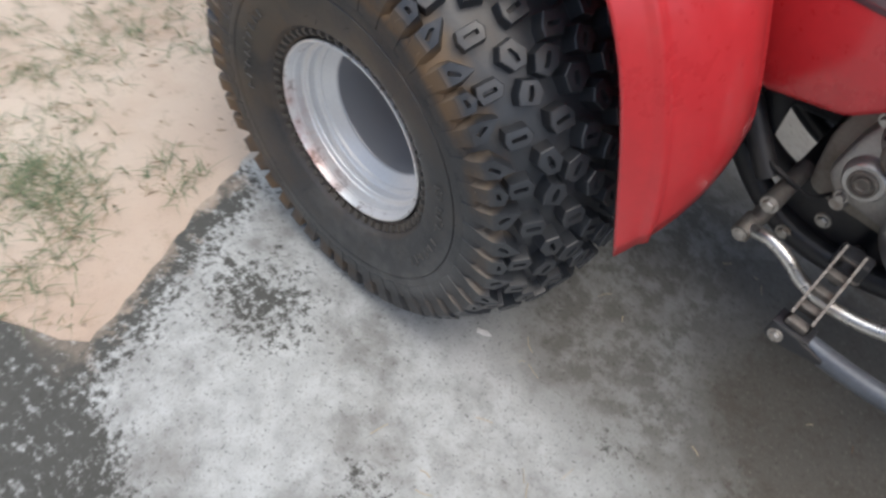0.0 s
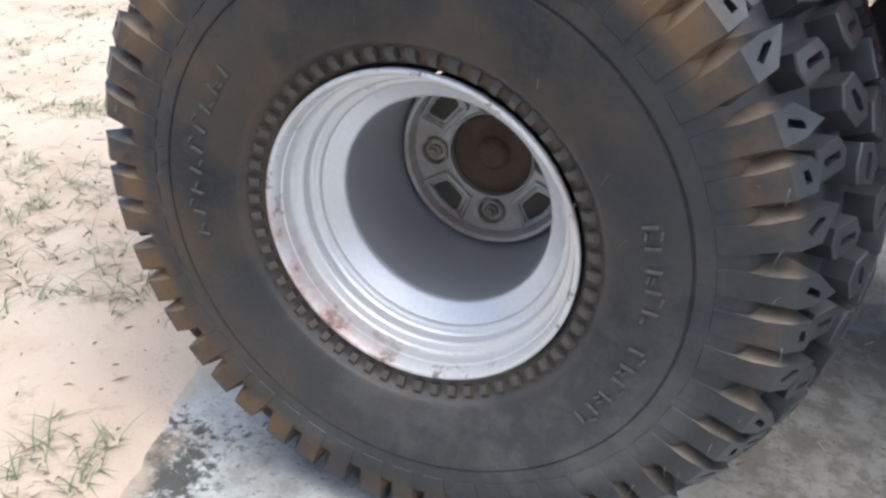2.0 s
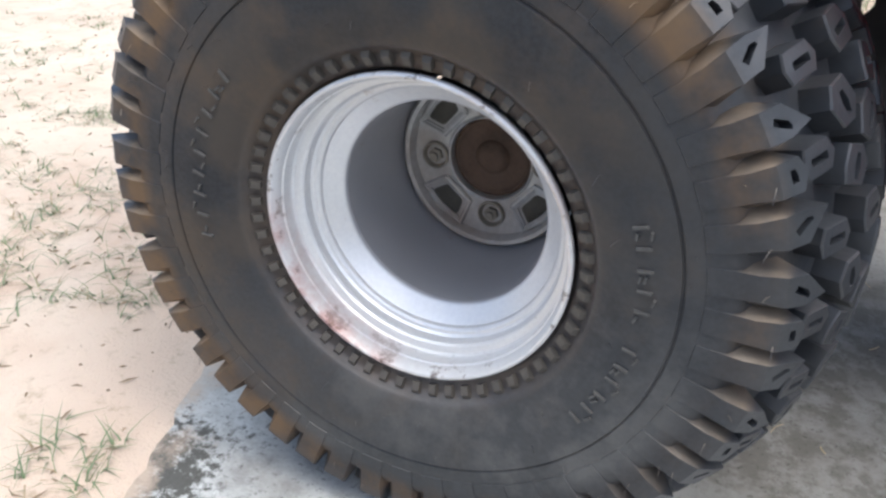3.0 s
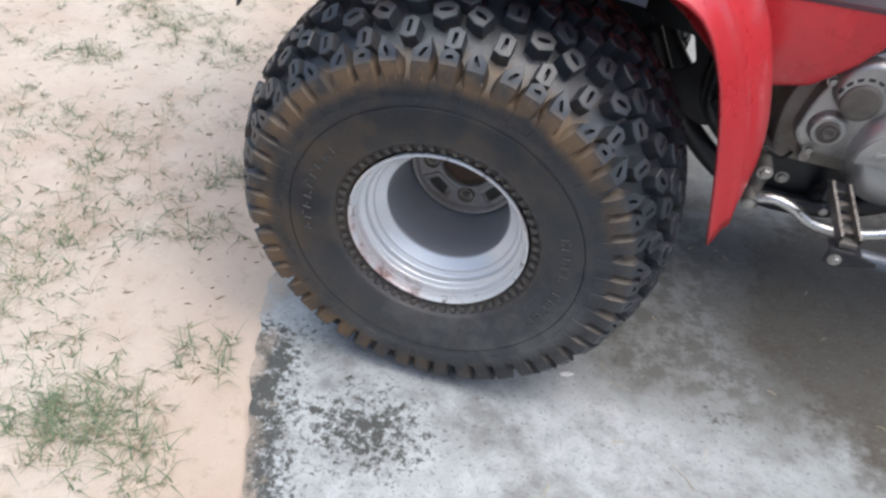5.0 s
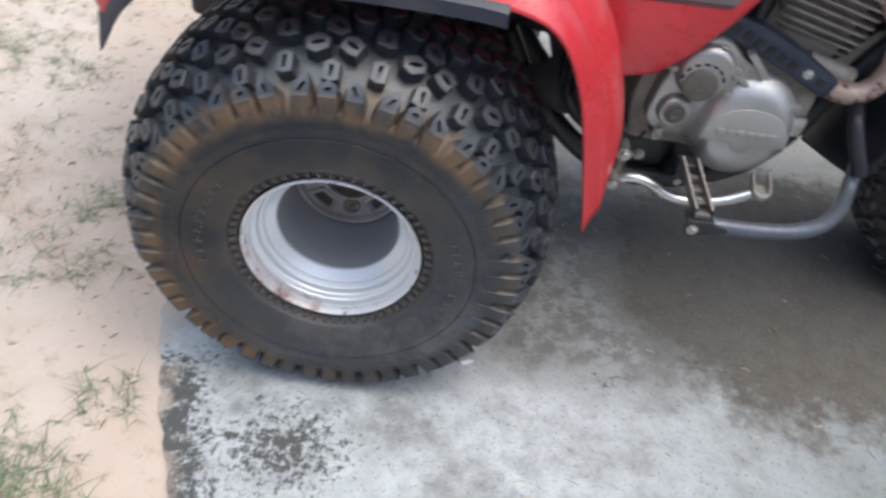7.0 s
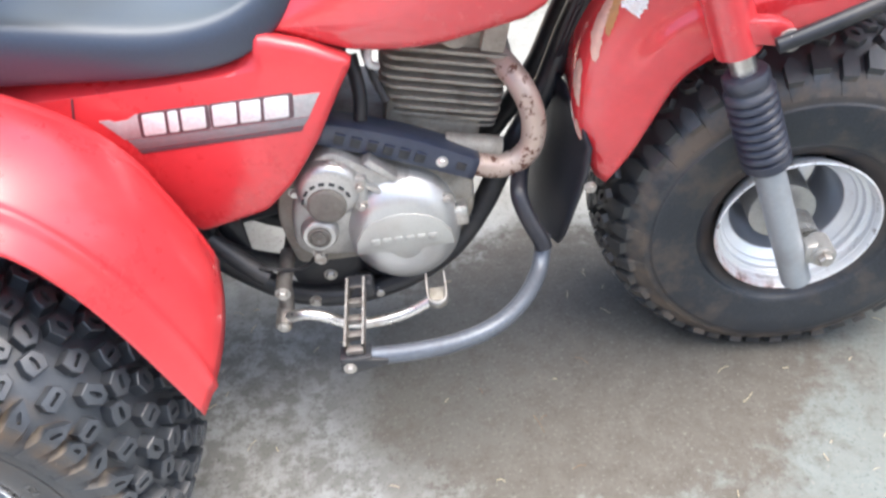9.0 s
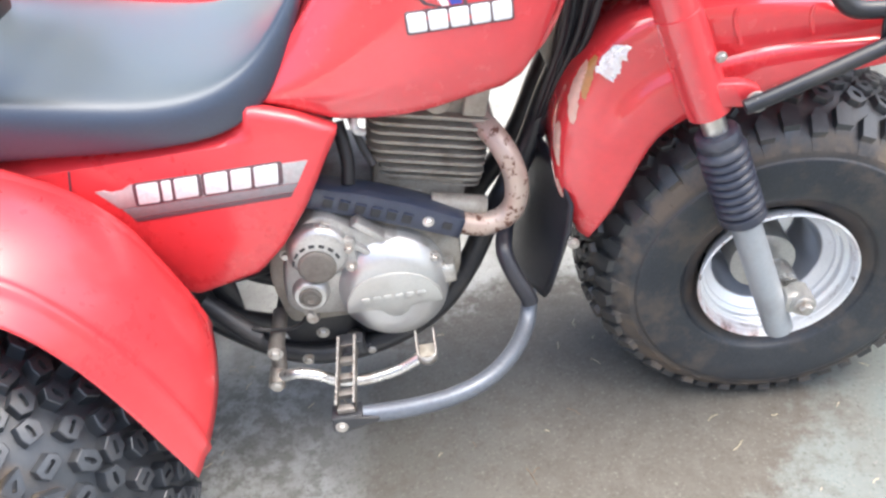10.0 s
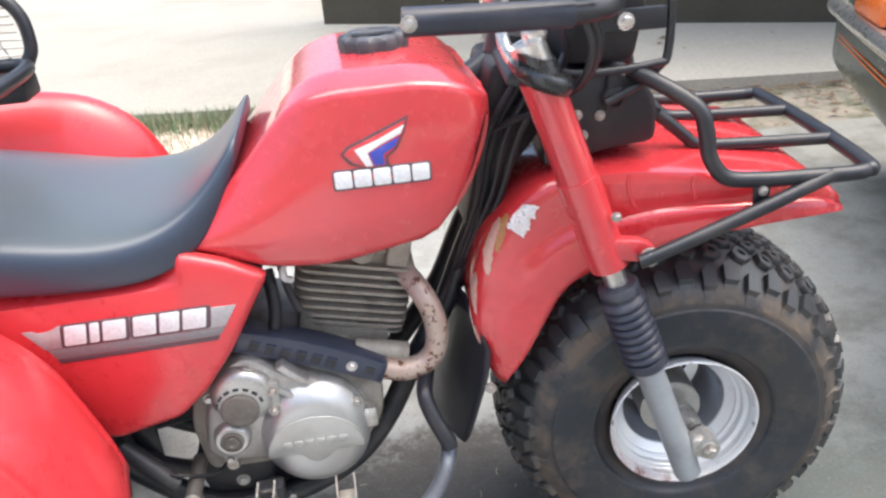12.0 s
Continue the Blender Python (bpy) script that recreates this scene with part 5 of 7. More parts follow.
def build_panel(sign):
    bm = bmesh.new()
    prism(bm, round_poly(PANEL, 0.010, 2), -0.192, -0.160, 0.010)
    # shoulder: above a crease the panel leans in under the seat
    for co, no in (((0, 0, 0.670), (0, 0, 1)), ((0.470, 0, 0), (1, 0, 0)), ((0.505, 0, 0), (1, 0, 0))):
        bmesh.ops.bisect_plane(bm, geom=bm.verts[:] + bm.edges[:] + bm.faces[:], plane_co=co, plane_no=no)
    for v in bm.verts:
        if v.co.z > 0.6701 and v.co.x < 0.504:
            v.co.y += min(1.0, (v.co.z - 0.670) / 0.024) * 0.036 * min(1.0, (0.505 - v.co.x) / 0.035)
    if sign > 0:
        mirror_y(bm)
    p = part("side_panel", bm, RED, trike, "red plastic side panel with silver stripe decal", 40)
    if sign > 0:
        return
    # upper band joint towards the fender
    bm = bmesh.new()
    prism(bm, [(0.2615, 0.669), (0.2640, 0.669), (0.2545, 0.640), (0.252, 0.640)], -0.1935, -0.19, 0.0004)
    part("panel_joint", bm, DECAL_DARK, p)
    y = -0.1925
    strips = [([(0.283, 0.634), (0.296, 0.634), (0.302, 0.630), (0.318, 0.631), (0.330, 0.637), (0.565, 0.633), (0.545, 0.602), (0.305, 0.603)], DECAL_GREY, 0.0006),
              ([(0.308, 0.602), (0.545, 0.601), (0.535, 0.589), (0.317, 0.586)], DECAL_MID, 0.0006),
              ([(0.316, 0.585), (0.535, 0.588), (0.531, 0.582), (0.320, 0.579)], DECAL_DARK, 0.0006)]
    for poly, mt, lift in strips:
        bm = bmesh.new()
        prism(bm, poly, y - lift, y + 0.001, 0.0002)
        part("stripe", bm, mt, p)
    # slanted white name blocks with a dark edge
    xs = [(0.333, 0.030), (0.366, 0.014), (0.383, 0.032), (0.423, 0.032), (0.458, 0.028), (0.489, 0.033)]
    bm = bmesh.new()
    for a, b in ((0.327, 0.418), (0.4185, 0.526)):
        prism(bm, round_poly([(a, 0.603), (b, 0.603), (b + 0.006, 0.638), (a + 0.006, 0.638)], 0.004, 2), y - 0.0010, y + 0.001, 0.0003)
    part("name_edge", bm, DECAL_DARK, p)
    for x0, w in xs:
        bm = bmesh.new()
        prism(bm, round_poly([(x0 - 0.001, 0.6055), (x0 + w - 0.0025, 0.6055), (x0 + w + 0.0035, 0.6355), (x0 + 0.005, 0.6355)], 0.0025, 2), y - 0.0016, y + 0.001, 0.0003)
        part("name_block", bm, WHITE, p)


build_panel(-1)
build_panel(1)


# ---- rear fenders ----
def resample(pts, n, stop=1.0):
    path = smooth_path([Vector((a, 0, b)) for a, b in pts], 10)
    acc = [0.0]
    for a, b in zip(path, path[1:]):
        acc.append(acc[-1] + (b - a).length)
    out = []
    for k in range(n):
        t = acc[-1] * stop * k / (n - 1)
        i = max(0, min(len(acc) - 2, int(np.searchsorted(acc, t)) - 1))
        f = (t - acc[i]) / max(acc[i + 1] - acc[i], 1e-9)
        out.append(path[i].lerp(path[i + 1], f))
    return out


EDGE = [(-0.285, 0.580), (-0.250, 0.625), (-0.18, 0.650), (-0.05, 0.662), (0.10, 0.662), (0.20, 0.654), (0.258, 0.630), (0.295, 0.567), (0.320, 0.487), (0.340, 0.400), (0.358, 0.318)]
MIDDLE = [(-0.36, 0.66), (-0.31, 0.725), (-0.22, 0.768), (-0.05, 0.788), (0.05, 0.780), (0.14, 0.750), (0.22, 0.714), (0.285, 0.668), (0.333, 0.606), (0.360, 0.550), (0.379, 0.495), (0.391, 0.440), (0.391, 0.385)]
INNER = [(-0.34, 0.66), (-0.29, 0.715), (-0.20, 0.750), (-0.05, 0.765), (0.05, 0.760), (0.14, 0.738), (0.213, 0.702), (0.275, 0.660), (0.325, 0.600), (0.347, 0.550), (0.366, 0.500), (0.380, 0.455), (0.385, 0.430)]
FAR_MIDDLE = [(-0.36, 0.66), (-0.31, 0.725), (-0.25, 0.785), (-0.05, 0.826), (0.15, 0.836), (0.25, 0.824), (0.310, 0.798), (0.362, 0.752), (0.400, 0.680), (0.417, 0.600), (0.420, 0.500), (0.405, 0.440), (0.391, 0.385)]


def build_fender(sign):
    bm = bmesh.new()
    n, m = 50, 72
    b, c = resample(EDGE, n), resample(INNER, n)
    a = resample(MIDDLE if sign < 0 else FAR_MIDDLE, n)
    cols = []
    for j in range(m + 1):
        v = j / m
        y = -0.190 - 0.260 * v
        col = []
        for k in range(n):
            if v < 0.23:
                t = v / 0.23
                d = Vector((-0.030, 0, -0.022)) * (1 - math.sin(t * math.pi / 2))
                q = c[k] + d
            else:
                t = (v - 0.23) / 0.77
                h = 0.45
                q = c[k] * ((t - h) * (t - 1) / h) + a[k] * (t * (t - 1) / (h * (h - 1))) + b[k] * (t * (t - h) / (1 - h))
            # raised crease along the rim
            e = (v - 0.865) / 0.020
            q = q + (q - Vector((0, 0, 0.3))).normalized() * 0.0050 * math.exp(-e * e)
            flap = max(0.0, min(1.0, (0.62 - q.z) / 0.3)) if q.x > 0.2 else 0
            yy = y + 0.028 * flap * v - 0.03 * flap * (1 - v)
            col.append(bm.verts.new((q.x, yy * (1 if sign < 0 else -1), q.z)))
        cols.append(col)
    skin(bm, cols, False)
    f = part("rear_fender", bm, RED, trike, "red plastic rear fender with scuffed flap", 60)
    s = f.modifiers.new("thick", "SOLIDIFY")
    s.thickness, s.offset = 0.004, 0
    # dark edging strip over the wheel
    bm = bmesh.new()
    e = resample(EDGE, 60, 1.0)
    seg = [p for p in e if p.x < 0.195]
    rings = []
    for i, p in enumerate(seg):
        drop = 0.026 * max(0.0, 1 - i / 5)
        out = []
        for dy, dz in ((-0.405, 0.018), (-0.440, 0.011), (-0.458, -0.001), (-0.462, -0.017), (-0.455, -0.019), (-0.448, -0.003), (-0.430, 0.003), (-0.405, 0.010)):
            out.append(bm.verts.new((p.x - 0.3 * drop, dy * (1 if sign < 0 else -1), p.z + dz - (drop if dy < -0.443 else -0.3 * drop))))
        rings.append(out)
    skin(bm, rings)
    bm.faces.new(rings[0])
    bm.faces.new(rings[-1])
    part("edge_strip", bm, GREY_PLASTIC, f, "dark grey plastic edging strip")


build_fender(-1)
build_fender(1)


# ---- frame ----
def build_frame():
    def bar(name, pts, r, mt=BLACK_PAINT, per=6, n=12):
        bm = bmesh.new()
        tube(bm, pts, r, n, per)
        return part(name, bm, mt, trike)
    for g, top in ((-1, 0.86), (1, 0.80)):
        bar("frame_tube", [(0.985, 0.0, top), (0.962, 0.028 * g, 0.712), (0.937, 0.030 * g, 0.652), (0.908, 0.032 * g, 0.593), (0.876, 0.036 * g, 0.519), (0.842, 0.044 * g, 0.462), (0.800, 0.058 * g, 0.400), (0.755, 0.078 * g, 0.330), (0.700, 0.096 * g, 0.272), (0.630, 0.106 * g, 0.234), (0.548, 0.108 * g, 0.212), (0.468, 0.104 * g, 0.212), (0.400, 0.092 * g, 0.236), (0.33, 0.08 * g, 0.29), (0.27, 0.08 * g, 0.36), (0.22, 0.08 * g, 0.45)], 0.019)
    bar("frame_tube", [(0.97, 0, 0.88), (0.84, 0, 0.80), (0.62, 0, 0.70), (0.40, 0, 0.66), (0.0, 0, 0.66)], 0.022)
    bar("frame_tube", [(0.44, -0.085, 0.272), (0.395, -0.10, 0.300), (0.355, -0.12, 0.345), (0.335, -0.12, 0.395), (0.345, -0.11, 0.54)], 0.015)
    bm = bmesh.new()
    tube(bm, [(0.945, 0, 0.74), (0.985, 0, 0.86), (1.0, 0, 0.92)], 0.032, 20, 3)
    part("steering_head", bm, BLACK_PAINT, trike)
    # added black blocks close off the dark hollow under the seat
    bm = bmesh.new()
    prism(bm, round_poly([(-0.30, 0.42), (-0.26, 0.70), (0.24, 0.69), (0.20, 0.60), (0.10, 0.44)], 0.02, 3), -0.13, 0.13, 0.01)
    part("rear_box", bm, BLACK, trike, "black box under the seat")
    bm = bmesh.new()
    prism(bm, round_poly([(0.26, 0.54), (0.28, 0.68), (0.52, 0.68), (0.60, 0.64), (0.56, 0.56), (0.40, 0.50)], 0.015, 3), -0.10, 0.10, 0.01)
    part("air_box", bm, BLACK, trike)
    bm = bmesh.new()
    tube(bm, [(0, -0.30, 0.29), (0, 0.30, 0.29)], 0.026, 20, 1, False)
    tube(bm, [(0, -0.16, 0.29), (0, 0.16, 0.29)], 0.048, 20, 1, False)
    tube(bm, [(0.06, 0.06, 0.275), (0.20, 0.08, 0.268), (0.45, 0.08, 0.30)], 0.030, 16, 4)
    part("rear_axle", bm, BLACK_PAINT, trike)
    # brake rod and boot behind the flap
    bm = bmesh.new()
    tube(bm, [(0.345, -0.150, 0.395), (0.385, -0.165, 0.355), (0.418, -0.175, 0.325)], 0.015, 12, 5)
    part("brake_boot", bm, BLACK, trike)
    bm = bmesh.new()
    tube(bm, [(0.395, -0.17, 0.345), (0.43, -0.18, 0.345), (0.47, -0.15, 0.315), (0.50, -0.11, 0.315), (0.55, -0.10, 0.305)], 0.0028, 8, 6)
    part("brake_cable", bm, BLACK, trike)
    for x, z in ((0.466, 0.214), (0.497, 0.250), (0.575, 0.218)):
        bm = bmesh.new()
        hexbolt(bm, (x, -0.121 if z < 0.23 else -0.099, z), (0, -1, 0), 0.008, 0.007)
        part("frame_bolt", bm, STEEL, trike)
    # belly plate on the lower rails
    bm = bmesh.new()
    prism(bm, round_poly([(0.425, 0.300), (0.440, 0.235), (0.480, 0.212), (0.548, 0.206), (0.630, 0.230), (0.700, 0.272), (0.745, 0.335), (0.728, 0.345), (0.690, 0.312), (0.450, 0.312)], 0.008, 2), -0.098, 0.098, 0.004)
    part("belly_plate", bm, BLACK_PAINT, trike)
    # added dark sheet where the gap behind the flap lies in shade
    bm = bmesh.new()
    prism(bm, round_poly([(0.15, 0.640), (0.16, 0.500), (0.245, 0.468), (0.287, 0.463), (0.302, 0.420), (0.285, 0.404), (0.250, 0.398), (0.250, 0.360), (0.336, 0.314), (0.385, 0.322), (0.385, 0.600)], 0.006, 2), -0.104, -0.098, 0.002)
    part("gap_sheet", bm, BLACK, trike)
    # dark clutter round the steering head
    bm = bmesh.new()
    prism(bm, round_poly([(0.905, 0.640), (0.935, 0.640), (0.985, 0.735), (1.040, 0.800), (1.030, 0.900), (0.955, 0.895), (0.940, 0.800)], 0.015, 3), -0.075, 0.075, 0.01)
    part("head_cover", bm, BLACK, trike)
    for dx, dy in ((0.0, 0.0), (0.014, -0.012), (-0.014, -0.006), (0.03, -0.02)):
        bm = bmesh.new()
        tube(bm, [(1.00 + dx, -0.10 + dy, 0.875), (0.955 + dx, -0.095 + dy, 0.80), (0.936 + dx * 0.7, -0.075 + dy, 0.70), (0.906 + dx * 0.5, -0.058, 0.61), (0.890 + dx * 0.3, -0.045, 0.56)], 0.0055, 8, 6)
        part("wiring", bm, BLACK, trike)


build_frame()


# ---- engine ----
def build_engine():
    bm = bmesh.new()
    case = [(0.455, 0.300), (0.70, 0.295), (0.745, 0.36), (0.750, 0.43), (0.700, 0.490), (0.60, 0.505), (0.52, 0.510), (0.462, 0.470), (0.445, 0.39)]
    prism(bm, round_poly(case, 0.02, 3), -0.125, 0.13, 0.008)
    engine = part("engine", bm, DIRTY_ALLOY, trike, "dusty air-cooled single-cylinder engine with polished covers")
    # right-hand cover
    bm = bmesh.new()
    cov = [(0.468, 0.362), (0.490, 0.339), (0.551, 0.334), (0.620, 0.318), (0.695, 0.332), (0.712, 0.385), (0.700, 0.438), (0.640, 0.470), (0.592, 0.492), (0.568, 0.514), (0.545, 0.521), (0.515, 0.506), (0.495, 0.474), (0.476, 0.425)]
    prism(bm, round_poly(cov, 0.018, 3), -0.156, -0.105, 0.008)
    disc_stack(bm, 0.540, 0.462, [(-0.14, 0.049), (-0.156, 0.0485), (-0.165, 0.046), (-0.171, 0.041), (-0.173, 0.036)], 40)
    disc_stack(bm, 0.511, 0.387, [(-0.14, 0.0300), (-0.158, 0.0290), (-0.168, 0.0265), (-0.171, 0.0235)], 32)
    prism(bm, round_poly([(0.560, 0.487), (0.597, 0.478), (0.590, 0.425), (0.570, 0.430)], 0.006, 2), -0.168, -0.140, 0.004)
    prism(bm, [(0.594, 0.500), (0.632, 0.462), (0.640, 0.470), (0.605, 0.506)], -0.164, -0.140, 0.003)
    prism(bm, [(0.580, 0.470), (0.612, 0.440), (0.618, 0.447), (0.586, 0.477)], -0.166, -0.140, 0.003)
    part("side_cover", bm, CAST, engine)
    bm = bmesh.new()
    R = 0.0852
    c = (0.635, 0.3675)
    tall = 1.12
    def dome(r):
        return -0.1780 + 0.026 * max(0.0, (r / R - 0.60) / 0.40) ** 2.2
    disc_stack(bm, c[0], c[1], [(-0.110, R + 0.002), (-0.150, R + 0.001)] + [(dome(R * f), R * f) for f in (1.0, 0.985, 0.96, 0.92, 0.87, 0.81, 0.74, 0.66, 0.5, 0.1)], 64)
    for v in bm.verts:
        v.co.z = c[1] + (v.co.z - c[1]) * tall
    part("clutch_cover", bm, POLISHED, engine, "round polished clutch cover")
    # raised field across the lower half with an arched top and a bulge below, and plain raised blocks for the maker's name
    field = [(-0.074, -0.018), (-0.031, -0.018), (-0.022, -0.021), (-0.015, -0.030), (-0.006, -0.036), (0.008, -0.036), (0.018, -0.030), (0.024, -0.021), (0.032, -0.018), (0.074, -0.018), (0.071, 0.004), (0.058, 0.026), (0.044, 0.038), (0.024, 0.046), (0.0, 0.049), (-0.024, 0.046), (-0.044, 0.038), (-0.058, 0.026), (-0.071, 0.004)]
    bm = bmesh.new()
    prism(bm, [(c[0] + px, c[1] + pz) for px, pz in field], -0.1795, -0.160, 0.0016)
    part("cover_field", bm, SATIN, engine, "satin raised field on the clutch cover")
    for k in range(6):
        bm = bmesh.new()
        x0 = c[0] - 0.050 + 0.0172 * k
        prism(bm, round_poly([(x0, c[1] - 0.003), (x0 + 0.0135, c[1] - 0.003), (x0 + 0.0145, c[1] + 0.008), (x0 + 0.001, c[1] + 0.008)], 0.002, 1), -0.1812, -0.1785, 0.0007)
        part("raised_block", bm, SATIN, engine)
    # inspection cap with notches
    bm = bmesh.new()
    disc_stack(bm, 0.534, 0.444, [(-0.165, 0.0290), (-0.176, 0.0285), (-0.178, 0.0265), (-0.1785, 0.0225)], 36)
    part("inspection_cap", bm, DULL_CAP, engine, "dull dark inspection cap")
    for k in range(7):
        a = radians(20 + 24 * k)
        bm = bmesh.new()
        box(bm, -0.0042, 0.0042, -0.1752, -0.168, -0.0018, 0.0018, Matrix.Translation((0.535 + 0.0345 * math.cos(a), 0, 0.447 + 0.0345 * math.sin(a))) @ Matrix.Rotation(-(a + math.pi / 2), 4, "Y"))
        part("notch", bm, BLACK, engine)
    bm = bmesh.new()
    disc_stack(bm, 0.511, 0.387, [(-0.168, 0.0180), (-0.1745, 0.0175), (-0.1755, 0.0150), (-0.1725, 0.0135), (-0.1725, 0.0105), (-0.1765, 0.0095), (-0.1765, 0.006), (-0.1745, 0.005)], 28)
    part("adjuster_plug", bm, DULL_CAP, engine)
    for at, w in (((0.553, -0.146, 0.503), (0, -0.8, 0.6)), ((0.585, -0.168, 0.466), (0, -1, 0)), ((0.583, -0.168, 0.432), (0, -1, 0)), ((0.490, -0.156, 0.462), (0, -1, 0)), ((0.500, -0.156, 0.345), (0, -1, 0)), ((0.706, -0.156, 0.418), (0, -1, 0))):
        bm = bmesh.new()
        hexbolt(bm, at, w, 0.0065, 0.008)
        part("case_bolt", bm, STEEL, engine)
    # cable clip on the top bolt
    bm = bmesh.new()
    tube(bm, [(0.540, -0.150, 0.500), (0.546, -0.160, 0.508), (0.556, -0.164, 0.508), (0.563, -0.158, 0.496), (0.560, -0.152, 0.484)], 0.0035, 8, 5)
    part("cable_clip", bm, STEEL, engine)
    bm = bmesh.new()
    box(bm, 0.714, 0.734, -0.158, -0.136, 0.364, 0.400, None, 0.003)
    part("cable_stay", bm, CHROME, engine)
    bm = bmesh.new()
    disc_stack(bm, 0.500, 0.328, [(-0.12, 0.011), (-0.150, 0.011), (-0.153, 0.009)], 14)
    part("drain_plug", bm, STEEL, engine)
    # finned barrel, leaning forwards
    lean = Matrix.Translation((0.690, 0, 0.470)) @ Matrix.Rotation(radians(14), 4, "Y")
    bm = bmesh.new()
    box(bm, -0.070, 0.075, -0.075, 0.075, -0.02, 0.20, lean, 0.01)
    part("barrel", bm, DIRTY_ALLOY, engine)
    for k in range(9):
        bm = bmesh.new()
        z = 0.030 + 0.0148 * k
        w = 0.092 if k > 1 else 0.084 - 0.008 * (1 - k)
        l0 = -0.082 if k > 2 else -0.062
        o = round_poly([(l0, -w), (0.098, -w), (0.098, w), (l0, w)], 0.02, 4)
        lo = [bm.verts.new(lean @ Vector((x, y, z))) for x, y in o]
        hi = [bm.verts.new(lean @ Vector((x, y, z + 0.0042))) for x, y in o]
        skin(bm, [lo, hi])
        bm.faces.new(lo)
        bm.faces.new(hi)
        part("cooling_fin", bm, DIRTY_ALLOY, engine)
    bm = bmesh.new()
    box(bm, -0.075, 0.085, -0.080, 0.080, 0.165, 0.225, lean, 0.012)
    disc_stack(bm, 0.745, 0.640, [(-0.07, 0.022), (-0.094, 0.021), (-0.097, 0.018)], 24)
    box(bm, 0.050, 0.085, -0.092, -0.06, 0.155, 0.225, lean, 0.005)
    box(bm, -0.055, -0.015, -0.088, -0.06, 0.180, 0.225, lean, 0.005)
    part("cylinder_head", bm, DIRTY_ALLOY, engine)
    bm = bmesh.new()
    tube(bm, [lean @ Vector((0.02, -0.10, 0.012)), lean @ Vector((0.105, -0.10, 0.012))], 0.017, 16, 1, False)
    part("barrel_boss", bm, DIRTY_ALLOY, engine)
    bm = bmesh.new()
    tube(bm, [(0.640, -0.10, 0.665), (0.628, -0.112, 0.645), (0.626, -0.118, 0.628), (0.634, -0.10, 0.612)], 0.0055, 10, 5)
    part("breather_hose", bm, WHITE, engine, "whitish breather hose")
    bm = bmesh.new()
    tube(bm, [(0.60, -0.09, 0.63), (0.605, -0.11, 0.58), (0.60, -0.12, 0.545)], 0.010, 10, 5)
    tube(bm, [(0.615, -0.06, 0.66), (0.625, -0.09, 0.60), (0.64, -0.105, 0.56)], 0.006, 8, 5)
    part("intake_hose", bm, BLACK, engine)


build_engine()


# ---- exhaust ----
def build_exhaust():
    bm = bmesh.new()
    tube(bm, [(0.780, -0.028, 0.594), (0.805, -0.073, 0.584), (0.828, -0.106, 0.558), (0.842, -0.116, 0.516), (0.840, -0.116, 0.471), (0.822, -0.116, 0.444), (0.790, -0.118, 0.436), (0.750, -0.120, 0.448), (0.690, -0.116, 0.474), (0.590, -0.104, 0.520), (0.490, -0.096, 0.556), (0.290, -0.088, 0.590)], 0.0180, 16, 7)
    pipe = part("exhaust_pipe", bm, EXHAUST, trike, "bent exhaust pipe with flaking rust spots")
    # shield: a channel with square vents
    a, b = Vector((0.538, -0.136, 0.547)), Vector((0.754, -0.136, 0.451))
    d = (b - a).normalized()
    up = Vector((-d.z, 0, d.x))
    L = (b - a).length
    m = Matrix(((d.x, 0, up.x, a.x), (0, 1, 0, a.y), (d.z, 0, up.z, a.z), (0, 0, 0, 1)))
    bm = bmesh.new()
    half = [(0.040, 0.015), (0.034, 0.015), (0.016, 0.018), (0.0, 0.019), (-0.006, 0.017), (-0.008, 0.011), (-0.008, -0.016), (-0.005, -0.023), (0.003, -0.026), (0.030, -0.026)]
    nx = 20
    rings = [[bm.verts.new(m @ Vector((L * k / nx, y, z * (0.86 + 0.14 * math.sin(math.pi * k / nx)) + 0.006 * math.sin(math.pi * k / nx)))) for y, z in half] for k in range(nx + 1)]
    skin(bm, rings, False)
    sh = part("heat_shield", bm, SHIELD, pipe, "dark slotted heat shield")
    so = sh.modifiers.new("thick", "SOLIDIFY")
    so.thickness = 0.003
    for k in range(6):
        bm = bmesh.new()
        x = 0.026 + 0.0235 * k
        prism(bm, [(x, -0.008), (x + 0.014, -0.008), (x + 0.014, 0.007), (x, 0.007)], -0.0105, -0.006, 0.0006, m)
        part("vent", bm, BLACK_PAINT, pipe)
        bm = bmesh.new()
        prism(bm, [(x, 0.007), (x + 0.015, 0.007), (x + 0.015, 0.0085), (x, 0.0085)], -0.0125, -0.006, 0.0003, m)
        part("vent_rim", bm, SHIELD, pipe)
    bm = bmesh.new()
    prism(bm, [(0.205, -0.005), (0.219, -0.005), (0.219, 0.006), (0.205, 0.006)], -0.0105, -0.006, 0.0006, m)
    part("vent", bm, BLACK_PAINT, pipe)
    bm = bmesh.new()
    hexbolt(bm, m @ Vector((0.183, -0.008, 0.001)), (0, -1, 0), 0.0062, 0.006)
    part("shield_screw", bm, CHROME, pipe)


build_exhaust()


